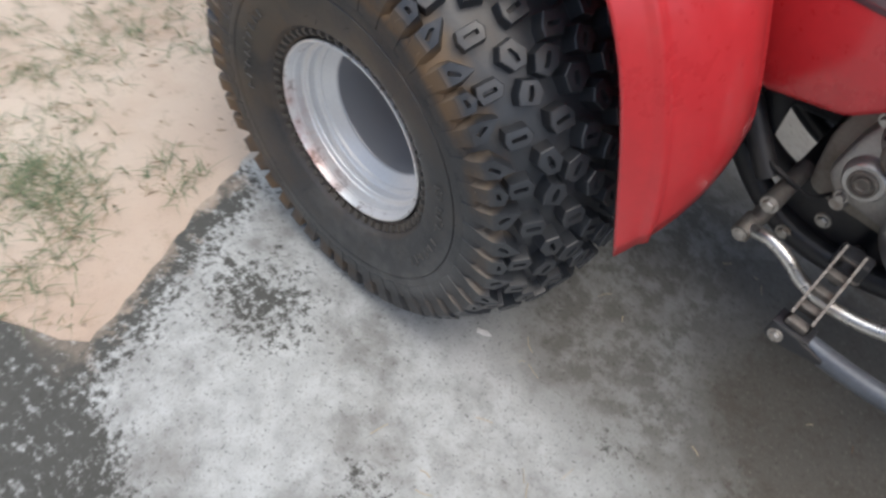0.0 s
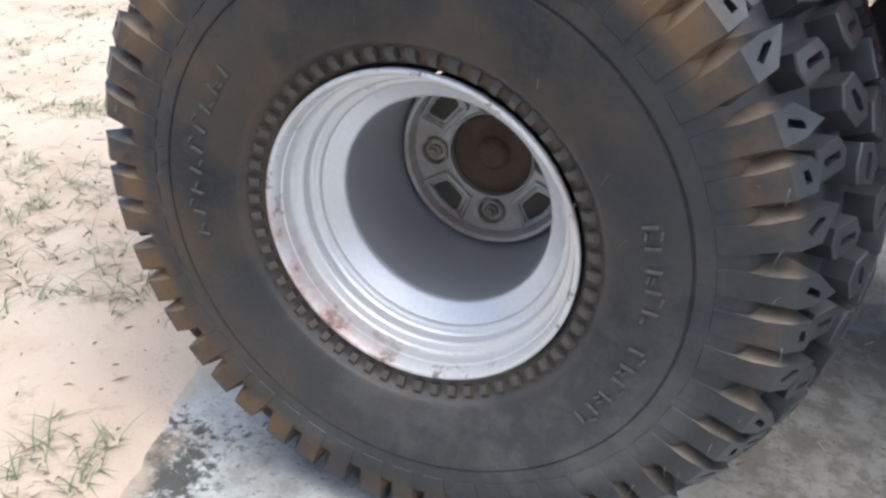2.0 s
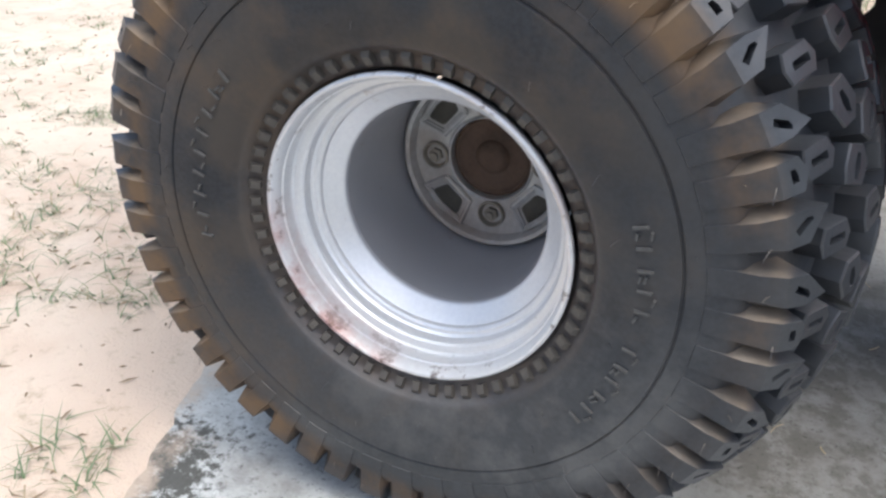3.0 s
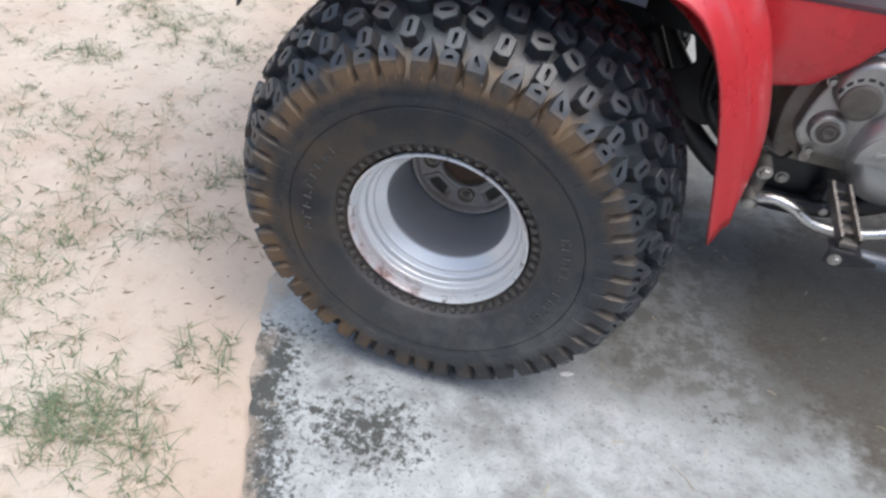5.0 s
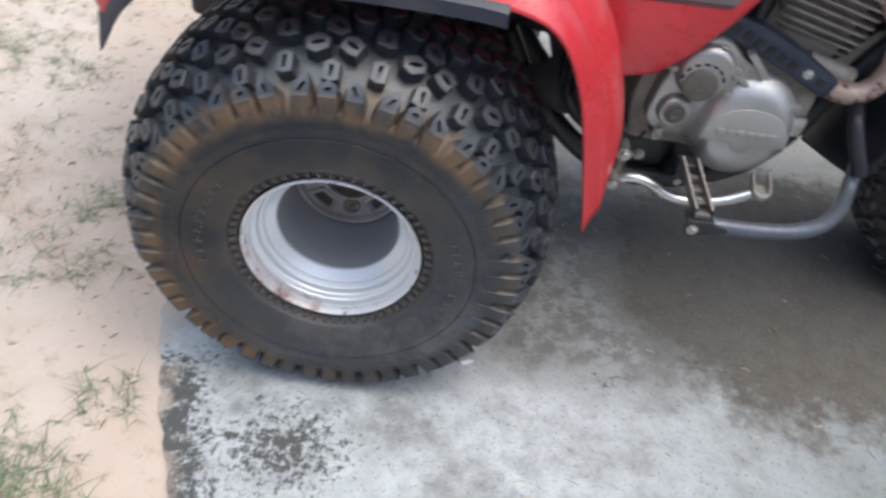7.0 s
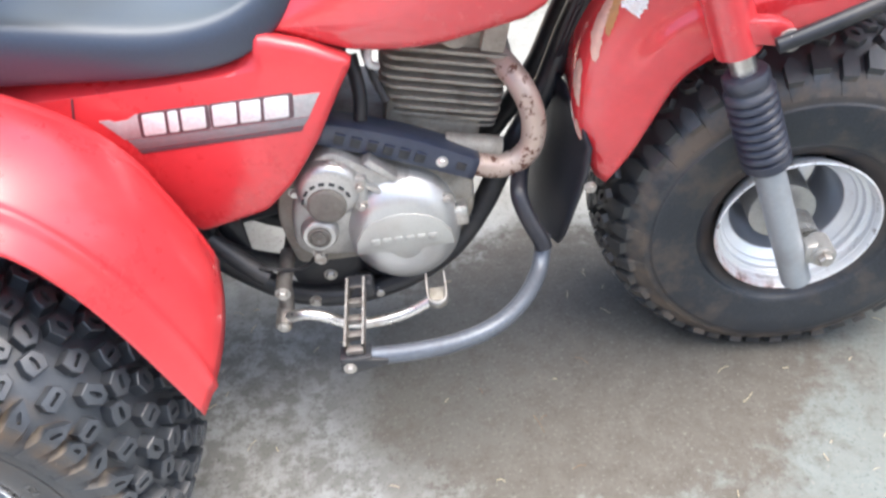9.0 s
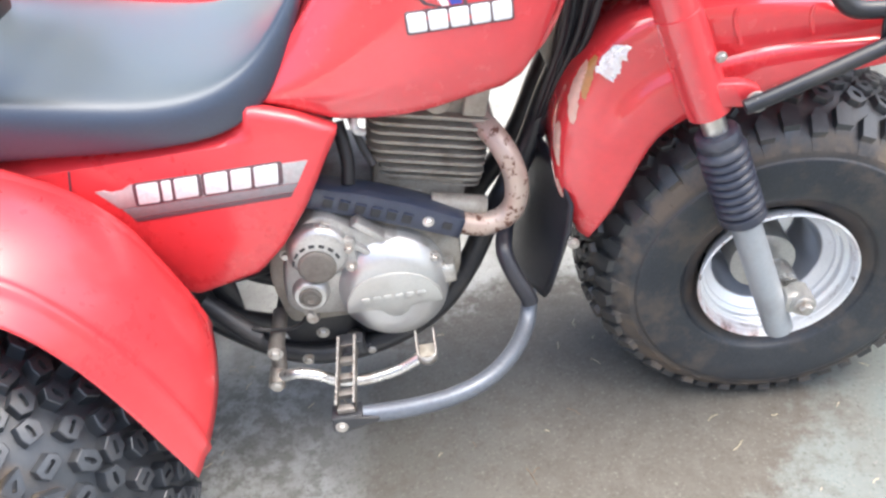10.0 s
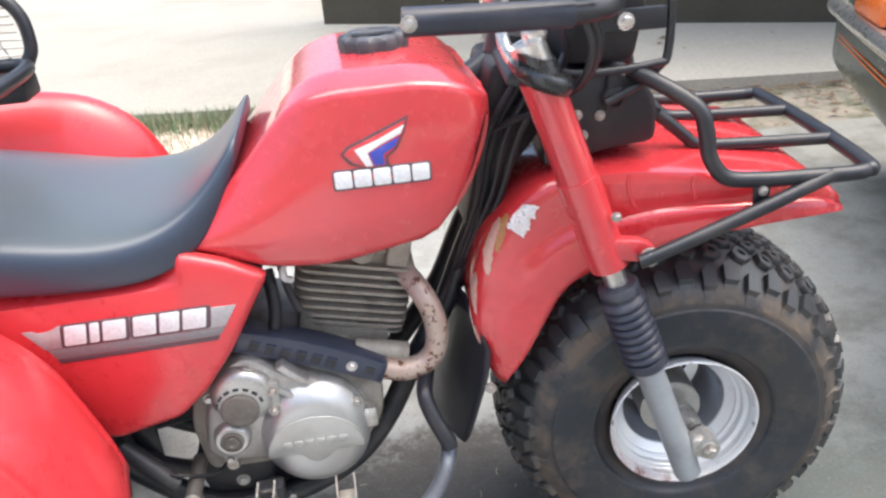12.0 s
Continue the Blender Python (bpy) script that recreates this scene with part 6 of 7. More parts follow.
# ---- foot rest and bar ----
def build_footrest():
    bm = bmesh.new()
    tube(bm, [(0.546, -0.345, 0.298), (0.590, -0.348, 0.298), (0.640, -0.349, 0.299), (0.700, -0.342, 0.300), (0.755, -0.318, 0.300), (0.798, -0.275, 0.300), (0.826, -0.228, 0.303), (0.838, -0.200, 0.320), (0.840, -0.190, 0.345)], 0.0128, 14, 7)
    bar = part("foot_bar", bm, BAR_GREY, trike, "bent grey tube bar with worn paint")
    bm = bmesh.new()
    prism(bm, round_poly([(0.529, 0.286), (0.552, 0.284), (0.598, 0.296), (0.598, 0.303), (0.560, 0.311), (0.531, 0.309)], 0.006, 2), -0.363, -0.357, 0.0015)
    box(bm, 0.531, 0.575, -0.362, -0.335, 0.308, 0.312, None, 0.0015)
    part("end_bracket", bm, BLACK_PAINT, bar)
    bm = bmesh.new()
    hexbolt(bm, (0.543, -0.363, 0.296), (0, -1, 0), 0.0065, 0.006)
    part("bracket_bolt", bm, STEEL, bar)
    # peg: two toothed rails with cross pieces
    for x in (0.541, 0.566):
        bm = bmesh.new()
        n = 26
        lo0, lo1, hi0, hi1 = [], [], [], []
        for k in range(n + 1):
            y = -0.352 + 0.140 * k / n
            z = 0.330 + (0.0035 if k % 2 else 0)
            lo0.append(bm.verts.new((x - 0.0016, y, 0.312)))
            lo1.append(bm.verts.new((x + 0.0016, y, 0.312)))
            hi0.append(bm.verts.new((x - 0.0016, y, z)))
            hi1.append(bm.verts.new((x + 0.0016, y, z)))
        skin(bm, [lo0, hi0, hi1, lo1], False, True)
        part("peg_rail", bm, PEG, bar, "toothed foot peg rail")
    for y in (-0.350, -0.322, -0.290, -0.255, -0.22):
        bm = bmesh.new()
        box(bm, 0.541, 0.566, y - 0.006, y + 0.006, 0.312, 0.322, None, 0.0015)
        part("peg_rung", bm, PEG, bar)
    bm = bmesh.new()
    tube(bm, [(0.555, -0.25, 0.314), (0.555, -0.17, 0.285), (0.555, -0.100, 0.222)], 0.012, 12, 4)
    box(bm, 0.535, 0.578, -0.225, -0.20, 0.296, 0.324, None, 0.004)
    part("peg_arm", bm, BLACK_PAINT, bar)
    bar.location = (0.0, 0.014, -0.005)
    # brake pedal
    bm = bmesh.new()
    tube(bm, [(0.437, -0.222, 0.280), (0.470, -0.230, 0.292), (0.500, -0.233, 0.285), (0.532, -0.235, 0.268), (0.575, -0.235, 0.262), (0.625, -0.235, 0.272), (0.668, -0.235, 0.294)], 0.0088, 12, 6)
    pedal = part("brake_pedal", bm, CHROME, trike, "bent plated brake pedal arm")
    bm = bmesh.new()
    tube(bm, [(0.436, -0.235, 0.276), (0.437, -0.205, 0.283)], 0.013, 16, 1, False)
    tube(bm, [(0.440, -0.205, 0.285), (0.444, -0.195, 0.318)], 0.012, 12, 1, False)
    tube(bm, [(0.444, -0.215, 0.325), (0.444, -0.12, 0.325)], 0.0125, 14, 1, False)
    part("pedal_pivot", bm, PEG, pedal)
    bm = bmesh.new()
    hexbolt(bm, (0.444, -0.215, 0.325), (0, -1, 0), 0.0085, 0.008)
    part("pivot_bolt", bm, STEEL, pedal)
    bm = bmesh.new()
    hexbolt(bm, (0.436, -0.236, 0.276), (0, -1, 0), 0.007, 0.004)
    part("pivot_bolt", bm, STEEL, pedal)
    bm = bmesh.new()
    path = [(0.660, -0.217, 0.332), (0.660, -0.250, 0.316), (0.664, -0.258, 0.312), (0.675, -0.262, 0.310), (0.686, -0.258, 0.312), (0.690, -0.250, 0.316), (0.690, -0.217, 0.332)]
    pp = smooth_path(path, 7)
    lo = [bm.verts.new((p.x, p.y, p.z - 0.011)) for p in pp]
    hi = [bm.verts.new((p.x, p.y, p.z + (0.0035 if i % 2 else 0.0))) for i, p in enumerate(pp)]
    skin(bm, [lo, hi], False)
    pad = part("pedal_pad", bm, STEEL, pedal, "toothed U-shaped pedal pad")
    so = pad.modifiers.new("thick", "SOLIDIFY")
    so.thickness = 0.0028
    bm = bmesh.new()
    box(bm, 0.663, 0.687, -0.252, -0.225, 0.300, 0.308, pose(0, 0, 0.0), 0.001)
    part("pad_plate", bm, DIRTY_ALLOY, pedal)
    pedal.location = (-0.002, 0.008, -0.008)


build_footrest()


# ---- black guard before the engine ----
def build_guard():
    """Rubber mud flap across the machine under the front fender's tail, bowed back in the middle."""
    bm = bmesh.new()
    rows = []
    for z, w in ((0.540, 0.100), (0.505, 0.138), (0.468, 0.162), (0.432, 0.172), (0.395, 0.171), (0.350, 0.168), (0.312, 0.163), (0.292, 0.152), (0.281, 0.122), (0.275, 0.070), (0.273, 0.030)):
        u = (0.47 - z) / 0.24
        xc = 0.885 - 0.070 * max(u, 0.06 + 0.25 * u)
        bow = 0.040 + 0.10 * min(u, 0.0)
        rows.append([bm.verts.new((xc + bow * abs(v) ** 1.6, 0.010 + v * w, z - 0.012 * (1 - v * v) * max(0.0, u))) for v in (-1, -0.92, -0.8, -0.6, -0.35, 0, 0.35, 0.6, 0.8, 0.92, 1)])
    skin(bm, rows, False)
    g = part("mud_flap", bm, GUARD, trike, "black rubber mud flap under the front fender", 60)
    so = g.modifiers.new("thick", "SOLIDIFY")
    so.thickness = 0.004
    bm = bmesh.new()
    hexbolt(bm, (0.914, -0.169, 0.412), (-0.25, -1, 0), 0.0065, 0.005)
    part("flap_screw", bm, STEEL, g)
    bm = bmesh.new()
    tube(bm, [(0.842, -0.055, 0.436), (0.824, -0.100, 0.424), (0.812, -0.150, 0.411), (0.815, -0.168, 0.392), (0.826, -0.181, 0.365), (0.837, -0.190, 0.342), (0.8395, -0.194, 0.330)], 0.0132, 12, 5)
    part("bar_stay", bm, GUARD, trike, "black upper end of the foot bar")


build_guard()


# ---- front fork ----
def fp(x, y, z):
    """A point of the steered front end in the machine's place."""
    return FRONT @ Vector((x, y, z))


def fork_x(z):
    return -0.018 + (0.279 - z) * 0.342


def build_fork(sign):
    y = 0.197 * sign
    bm = bmesh.new()
    tube(bm, [fp(fork_x(0.900), y, 0.900), fp(fork_x(0.632), y, 0.632)], 0.0275, 22, 1, False)
    leg = part("fork_leg", bm, RED_PAINT, trike, "front fork leg with red sleeve and ribbed rubber boot")
    bm = bmesh.new()
    tube(bm, [fp(fork_x(0.760), y, 0.760), fp(fork_x(0.623), y, 0.623)], 0.0295, 22, 1, False)
    part("sleeve_collar", bm, RED_PAINT, leg)
    bm = bmesh.new()
    tube(bm, [fp(fork_x(0.640), y, 0.640), fp(fork_x(0.560), y, 0.560)], 0.0165, 18, 1, False)
    part("stanchion", bm, CHROME, leg)
    # bellows
    bm = bmesh.new()
    rings = []
    steps = [(0.592, 0.019), (0.590, 0.0275), (0.586, 0.0300), (0.577, 0.0300), (0.574, 0.0275), (0.569, 0.0275)]
    z = 0.566
    for k in range(8):
        steps += [(z, 0.0315), (z - 0.0030, 0.0335), (z - 0.0062, 0.0335), (z - 0.0094, 0.0280), (z - 0.0112, 0.0275)]
        z -= 0.0132
    steps += [(z, 0.0335), (z - 0.012, 0.0335), (z - 0.016, 0.0300)]
    ax = Vector((1, 0, 0.34)).normalized()
    for zz, r in steps:
        c = Vector((fork_x(zz), y, zz))
        rings.append([bm.verts.new(FRONT @ (c + ax * r * math.cos(2 * math.pi * k / 24) + Vector((0, 1, 0)) * r * math.sin(2 * math.pi * k / 24))) for k in range(24)])
    skin(bm, rings)
    bm.faces.new(rings[0])
    part("fork_boot", bm, BOOT, leg, "ribbed black rubber fork boot")
    bm = bmesh.new()
    tube(bm, [fp(fork_x(0.452), y, 0.452), fp(fork_x(0.43), y, 0.43), fp(fork_x(0.26), y, 0.26), fp(fork_x(0.222), y, 0.222)], 0.0218, 22, 1, False)
    part("slider", bm, SLATE, leg, "grey-painted fork slider")
    bm = bmesh.new()
    tube(bm, [fp(0.026, y - 0.018, 0.281), fp(0.026, y + 0.018, 0.281)], 0.0185, 24, 1, False)
    tube(bm, [fp(0.026, y - 0.022, 0.281), fp(0.026, y + 0.022, 0.281)], 0.0150, 24, 1, False)
    box(bm, 0.0, 0.026, y - 0.014, y + 0.014, 0.262, 0.298, FRONT, 0.006)
    part("axle_clamp", bm, CAST, leg)
    bm = bmesh.new()
    hexbolt(bm, fp(0.026, y + 0.022 * sign, 0.281), FRONT.to_3x3() @ Vector((0, sign, 0)), 0.0105, 0.010)
    part("axle_nut", bm, STEEL, leg)
    bm = bmesh.new()
    hexbolt(bm, fp(-0.090, y + 0.040 * sign, 0.649), FRONT.to_3x3() @ Vector((0, sign, 0)), 0.0100, 0.009)
    part("fork_bolt", bm, STEEL, leg)
    bm = bmesh.new()
    hexbolt(bm, fp(-0.134, y + 0.026 * sign, 0.707), FRONT.to_3x3() @ Vector((0, sign, 0)), 0.005, 0.004)
    part("fork_bolt", bm, STEEL, leg)
    bm = bmesh.new()
    prism(bm, round_poly([(-0.135, 0.640), (-0.092, 0.634), (-0.079, 0.645), (-0.080, 0.658), (-0.100, 0.668), (-0.138, 0.672)], 0.007, 3), y + 0.004 * sign, y + 0.026 * sign, 0.003, FRONT)
    part("rack_lug", bm, RED_PAINT, leg)


build_fork(-1)
build_fork(1)


def build_axle():
    bm = bmesh.new()
    tube(bm, [fp(0, -0.2, 0.279), fp(0, 0.2, 0.279)], 0.011, 14, 1, False)
    tube(bm, [fp(0, -0.10, 0.279), fp(0, 0.12, 0.279)], 0.052, 28, 1, False)
    part("front_axle", bm, CAST, trike)
    bm = bmesh.new()
    tube(bm, [fp(0.012, -0.172, 0.279), fp(0.012, -0.125, 0.279)], 0.024, 18, 1, False)
    part("axle_spacer", bm, CHROME, trike)


build_axle()


# ---- front fender ----
def build_front_fender():
    crest = [(-0.310, 0.416), (-0.334, 0.500), (-0.327, 0.590), (-0.290, 0.672), (-0.226, 0.727), (-0.13, 0.746), (-0.02, 0.743), (0.06, 0.734), (0.12, 0.726), (0.158, 0.718), (0.180, 0.702), (0.192, 0.690)]
    rim_c = [(-0.288, 0.398), (-0.262, 0.440), (-0.232, 0.500), (-0.196, 0.565), (-0.150, 0.597), (-0.10, 0.610), (-0.03, 0.644), (0.06, 0.662), (0.14, 0.670), (0.192, 0.674)]
    n = 46
    a, b = resample(crest, n), resample(rim_c, n)
    bm = bmesh.new()
    side = [(-1.045, 1.02), (-1.04, 0.95), (-1.03, 0.64), (-1.012, 0.585), (-0.972, 0.55), (-0.960, 0.44), (-0.945, 0.18), (-0.925, 0.10), (-0.89, 0.05), (-0.80, 0.02), (-0.60, 0.0), (-0.30, -0.02)]
    # ahead of the fork the band stands upright under a crisp edge
    crisp = [(-1.045, 1.02), (-1.04, 0.95), (-1.03, 0.66), (-1.012, 0.61), (-0.972, 0.58), (-0.968, 0.46), (-0.963, 0.20), (-0.956, 0.10), (-0.938, 0.035), (-0.86, 0.01), (-0.60, 0.0), (-0.30, -0.01)]
    # the tail behind the wheel is a plain rounded sheet
    plain = [(-1.045, 1.02), (-1.042, 0.95), (-1.038, 0.72), (-1.032, 0.60), (-1.022, 0.48), (-1.008, 0.35), (-0.985, 0.22), (-0.955, 0.125), (-0.905, 0.06), (-0.80, 0.02), (-0.60, 0.0), (-0.30, -0.02)]
    rings = []
    for k in range(n):
        w = 0.150 + 0.038 * min(1, max(0, (k / n - 0.45) / 0.3))
        w *= 0.93 + 0.07 * min(1, k / 6)
        ring = []
        e = min(1.0, max(0.0, (k - 18) / 7))
        g = min(1.0, max(0.0, (17 - k) / 6))
        now = [(v0 + (v1 - v0) * e + (v2 - v0) * g, f0 + (f1 - f0) * e + (f2 - f0) * g) for (v0, f0), (v1, f1), (v2, f2) in zip(side, crisp, plain)]
        for v, f in now + [(0, -0.025)] + [(-v, f) for v, f in now[::-1]]:
            q = a[k].lerp(b[k], f)
            ring.append(bm.verts.new(FRONT @ Vector((q.x, v * w, q.z))))
        rings.append(ring)
    rings_co = [[v.co.copy() for v in r] for r in rings]
    skin(bm, rings, False)
    f = part("front_fender", bm, RED_GLOSS, trike, "glossy red plastic front fender", 50)
    s = f.modifiers.new("thick", "SOLIDIFY")
    s.thickness, s.offset = 0.004, 0
    def lay(k, q, lift=0.0, flank=-1):
        """A place on the fender, k along its length and q across from the rim."""
        k0, q0 = min(int(k), n - 2), int(q)
        one, two = rings_co[k0], rings_co[k0 + 1]
        if flank > 0:
            one, two = one[::-1], two[::-1]
        lo = one[q0].lerp(two[q0], k - k0)
        hi = one[q0 + 1].lerp(two[q0 + 1], k - k0)
        out = (two[q0] - one[q0]).cross(one[q0 + 1] - one[q0]).normalized()
        out = out if out.dot(lo - fp(0.0, 0.0, 0.284)) > 0 else -out
        return lo.lerp(hi, q - q0) + out * lift
    # upright steps pressed into the upper band of both sides
    for k, ahead in ((26.1, 1.2), (31.5, 0.9), (37.2, 0.5)):
        for flank in (-1, 1):
            bm = bmesh.new()
            lines = []
            for e, lift in ((-0.12, 0.0012), (-0.04, 0.0048), (0.04, 0.0050), (0.30, 0.0014)):
                lines.append([bm.verts.new(lay(k + e + ahead * (q - 5) / 2.6, q, lift, flank)) for q in (4.95, 5.3, 5.8, 6.3, 6.8, 7.2, 7.6)])
            skin(bm, lines, False)
            part("fender_step", bm, RED_GLOSS, f)
    # silvery foil patch, pale and olive streaks beside it; lower pale runs are painted sky sheen
    bm = bmesh.new()
    patch = []
    for i in range(15):
        row = []
        for j in range(9):
            u, w = i / 14, j / 8
            k = 15.9 + 2.4 * u + (0.25 + 0.75 * u) * (1 - w) + 0.35 * noise.noise((j * 0.9, i * 0.4, 8))
            q = 5.5 + 0.6 * u + 1.45 * w + 0.25 * noise.noise((i * 0.6, j * 0.3, 5))
            row.append(bm.verts.new(lay(k, q, 0.0055 + 0.0030 * noise.noise((i * 1.3, j * 1.7, 3)))))
        patch.append(row)
    skin(bm, patch, False)
    part("foil_patch", bm, FOIL, f, "crinkled silvery foil patch", 10)
    for run, wide, mt in ((((16.0, 8.45), (14.6, 8.0), (13.1, 7.6), (12.2, 7.15), (11.3, 6.75)), 1.5, PALE_STREAK), (((16.8, 8.0), (15.6, 7.45), (14.6, 7.0), (13.6, 6.5)), 1.15, OLIVE_STREAK),
                          (((10.6, 8.3), (9.4, 8.2), (8.2, 7.9), (7.0, 7.3)), 1.3, PALE_STREAK), (((5.6, 7.6), (4.6, 7.3), (3.8, 7.0)), 0.9, PALE_STREAK)):
        bm = bmesh.new()
        m = len(run) - 1
        rows = []
        for i in range(4 * m + 1):
            e = i / 4
            k = float(np.interp(e, range(m + 1), [v[0] for v in run]))
            q = float(np.interp(e, range(m + 1), [v[1] for v in run]))
            half = wide * (0.12 + 0.88 * math.sin(math.pi * (i + 0.4) / (4 * m + 0.8)) ** 0.6) * (1 + 0.35 * noise.noise((i * 0.7, wide * 30, 2)))
            rows.append([bm.verts.new(lay(k, q + g * half, 0.0032)) for g in (-0.5, -0.25, 0.0, 0.25, 0.5)])
        skin(bm, rows, False)
        part("fender_streak", bm, mt, f, "thin coloured streak on the fender")
    return f


build_front_fender()


# ---- front rack ----
def build_front_rack():
    def bar(pts, r=0.0105, per=6, name="rack_tube"):
        bm = bmesh.new()
        tube(bm, [fp(*p) for p in pts], r, 12, per)
        return part(name, bm, BLACK_PAINT, rack)
    bm = bmesh.new()
    half = [(-0.095, -0.125, 0.880), (-0.062, -0.155, 0.866), (-0.020, -0.188, 0.838), (-0.010, -0.197, 0.807), (-0.004, -0.200, 0.773), (0.019, -0.202, 0.742), (0.062, -0.203, 0.735), (0.115, -0.203, 0.733), (0.190, -0.203, 0.732), (0.215, -0.198, 0.733), (0.226, -0.178, 0.735)]
    loop = half + [(0.230, 0.0, 0.737)] + [(x, -y, z) for x, y, z in half[::-1]]
    tube(bm, [fp(*p) for p in loop], 0.0112, 12, 6)
    rack = part("front_rack", bm, BLACK_PAINT, trike, "black tubular front carrier rack")
    bar([(-0.04, -0.075, 0.80), (0.0, -0.075, 0.765), (0.02, -0.075, 0.748), (0.05, -0.075, 0.743), (0.12, -0.075, 0.740), (0.228, -0.075, 0.737)], 0.0095)
    bar([(-0.04, 0.075, 0.80), (0.0, 0.075, 0.765), (0.02, 0.075, 0.748), (0.05, 0.075, 0.743), (0.12, 0.075, 0.740), (0.228, 0.075, 0.737)], 0.0095)
    for s in (-1, 1):
        bm = bmesh.new()
        tube(bm, [fp(-0.105, 0.240 * s, 0.645), fp(-0.06, 0.238 * s, 0.660), fp(0.05, 0.225 * s, 0.696), fp(0.13, 0.212 * s, 0.722), fp(0.165, 0.206 * s, 0.734)], 0.0100, 12, 5)
        part("rack_strut", bm, BLACK_PAINT, rack)
        bm = bmesh.new()
        prism(bm, round_poly([(0.055, 0.736), (0.080, 0.736), (0.078, 0.700), (0.058, 0.694)], 0.004, 2), 0.206 * s, 0.211 * s, 0.001, FRONT)
        part("rack_plate", bm, BLACK_PAINT, rack)
    bm = bmesh.new()
    hexbolt(bm, fp(0.068, -0.213, 0.722), (0, -1, 0), 0.005, 0.003)
    part("plate_bolt", bm, STEEL, rack)


build_front_rack()


# ---- headlight, bars ----
def build_head():
    bm = bmesh.new()
    prism(bm, round_poly([(-0.215, 0.745), (-0.215, 0.880), (-0.13, 0.878), (-0.075, 0.868), (-0.052, 0.830), (-0.052, 0.772), (-0.12, 0.765)], 0.014, 3), -0.118, 0.118, 0.008, FRONT)
    cowl = part("steering_cowl", bm, BLACK, trike, "black cowl round the steering head")
    for x, z in ((-0.166, 0.821), (-0.134, 0.818), (-0.158, 0.791)):
        bm = bmesh.new()
        hexbolt(bm, fp(x, -0.120, z), (0, -1, 0), 0.0054, 0.005)
        part("cowl_screw", bm, STEEL, cowl)
    bm = bmesh.new()
    box(bm, -0.126, -0.106, -0.128, -0.112, 0.830, 0.880, FRONT, 0.004)
    lathe(bm, [(-0.003, 0.018), (-0.010, 0.017), (-0.012, 0.010)], 18, fp(-0.116, -0.120, 0.842))
    part("cowl_catch", bm, BLACK, cowl)
    # clamp under the bars
    bm = bmesh.new()
    prism(bm, round_poly([(-0.275, 0.892), (-0.265, 0.910), (-0.205, 0.904), (-0.200, 0.888), (-0.240, 0.880)], 0.008, 3), -0.190, 0.190, 0.005, FRONT)
    clamp = part("fork_clamp", bm, BLACK_PAINT, trike)
    for s in (-1, 1):
        bm = bmesh.new()
        prof = [(0.882, 0.026), (0.886, 0.033), (0.897, 0.040), (0.906, 0.041), (0.912, 0.038), (0.914, 0.030), (0.930, 0.029)]
        cols = [[bm.verts.new(fp(fork_x(z) + 0.004 + r * math.cos(6.2832 * k / 28), 0.197 * s + r * math.sin(6.2832 * k / 28), z - 0.3 * r * math.cos(6.2832 * k / 28))) for k in range(28)] for z, r in prof]
        skin(bm, cols)
        bm.faces.new(cols[-1])
        part("clamp_cup", bm, GLOSS_BLACK, clamp, "shiny black collar round the fork top")
        bm = bmesh.new()
        tube(bm, [fp(fork_x(0.912), 0.197 * s, 0.912), fp(fork_x(0.945), 0.197 * s, 0.945)], 0.0235, 22, 1, False)
        part("fork_crown", bm, CHROME, clamp)
        bm = bmesh.new()
        c = fp(fork_x(0.95) + 0.012, 0.197 * s, 0.955)
        bmesh.ops.create_uvsphere(bm, u_segments=18, v_segments=10, radius=0.0165, matrix=Matrix.Translation(c))
        part("fork_cap", bm, CHROME, clamp)
    bm = bmesh.new()
    tube(bm, [fp(-0.268, -0.165, 0.975), fp(-0.272, -0.175, 0.945), fp(-0.258, -0.190, 0.918), fp(-0.236, -0.190, 0.918), fp(-0.230, -0.178, 0.945)], 0.009, 10, 6)
    part("lever_bracket", bm, CHROME, clamp)
    # bars sweep back on both sides
    bm = bmesh.new()
    tube(bm, [fp(-0.385, -0.300, 1.000), fp(-0.30, -0.292, 0.995), fp(-0.20, -0.278, 0.990), fp(-0.15, -0.235, 0.988), fp(-0.135, -0.15, 0.985), fp(-0.135, 0.15, 0.985), fp(-0.15, 0.235, 0.988), fp(-0.20, 0.278, 0.990), fp(-0.30, 0.292, 0.995), fp(-0.385, 0.300, 1.000)], 0.0135, 14, 6)
    bars = part("handlebar", bm, BLACK_PAINT, trike, "black handlebar with rubber grips")
    for s in (-1, 1):
        bm = bmesh.new()
        tube(bm, [fp(-0.395, 0.301 * s, 1.000), fp(-0.30, 0.292 * s, 0.995), fp(-0.205, 0.280 * s, 0.990)], 0.0165, 16, 5)
        part("grip", bm, GREY_PLASTIC, bars)
        bm = bmesh.new()
        tube(bm, [fp(-0.165, 0.28 * s, 1.012), fp(-0.21, 0.30 * s, 1.022), fp(-0.35, 0.33 * s, 1.030)], 0.007, 10, 5)
        part("brake_lever", bm, BLACK_PAINT, bars)
    bm = bmesh.new()
    hexbolt(bm, fp(-0.388, -0.317, 1.000), (-0.1, -1, 0), 0.0065, 0.004)
    part("grip_screw", bm, STEEL, bars)
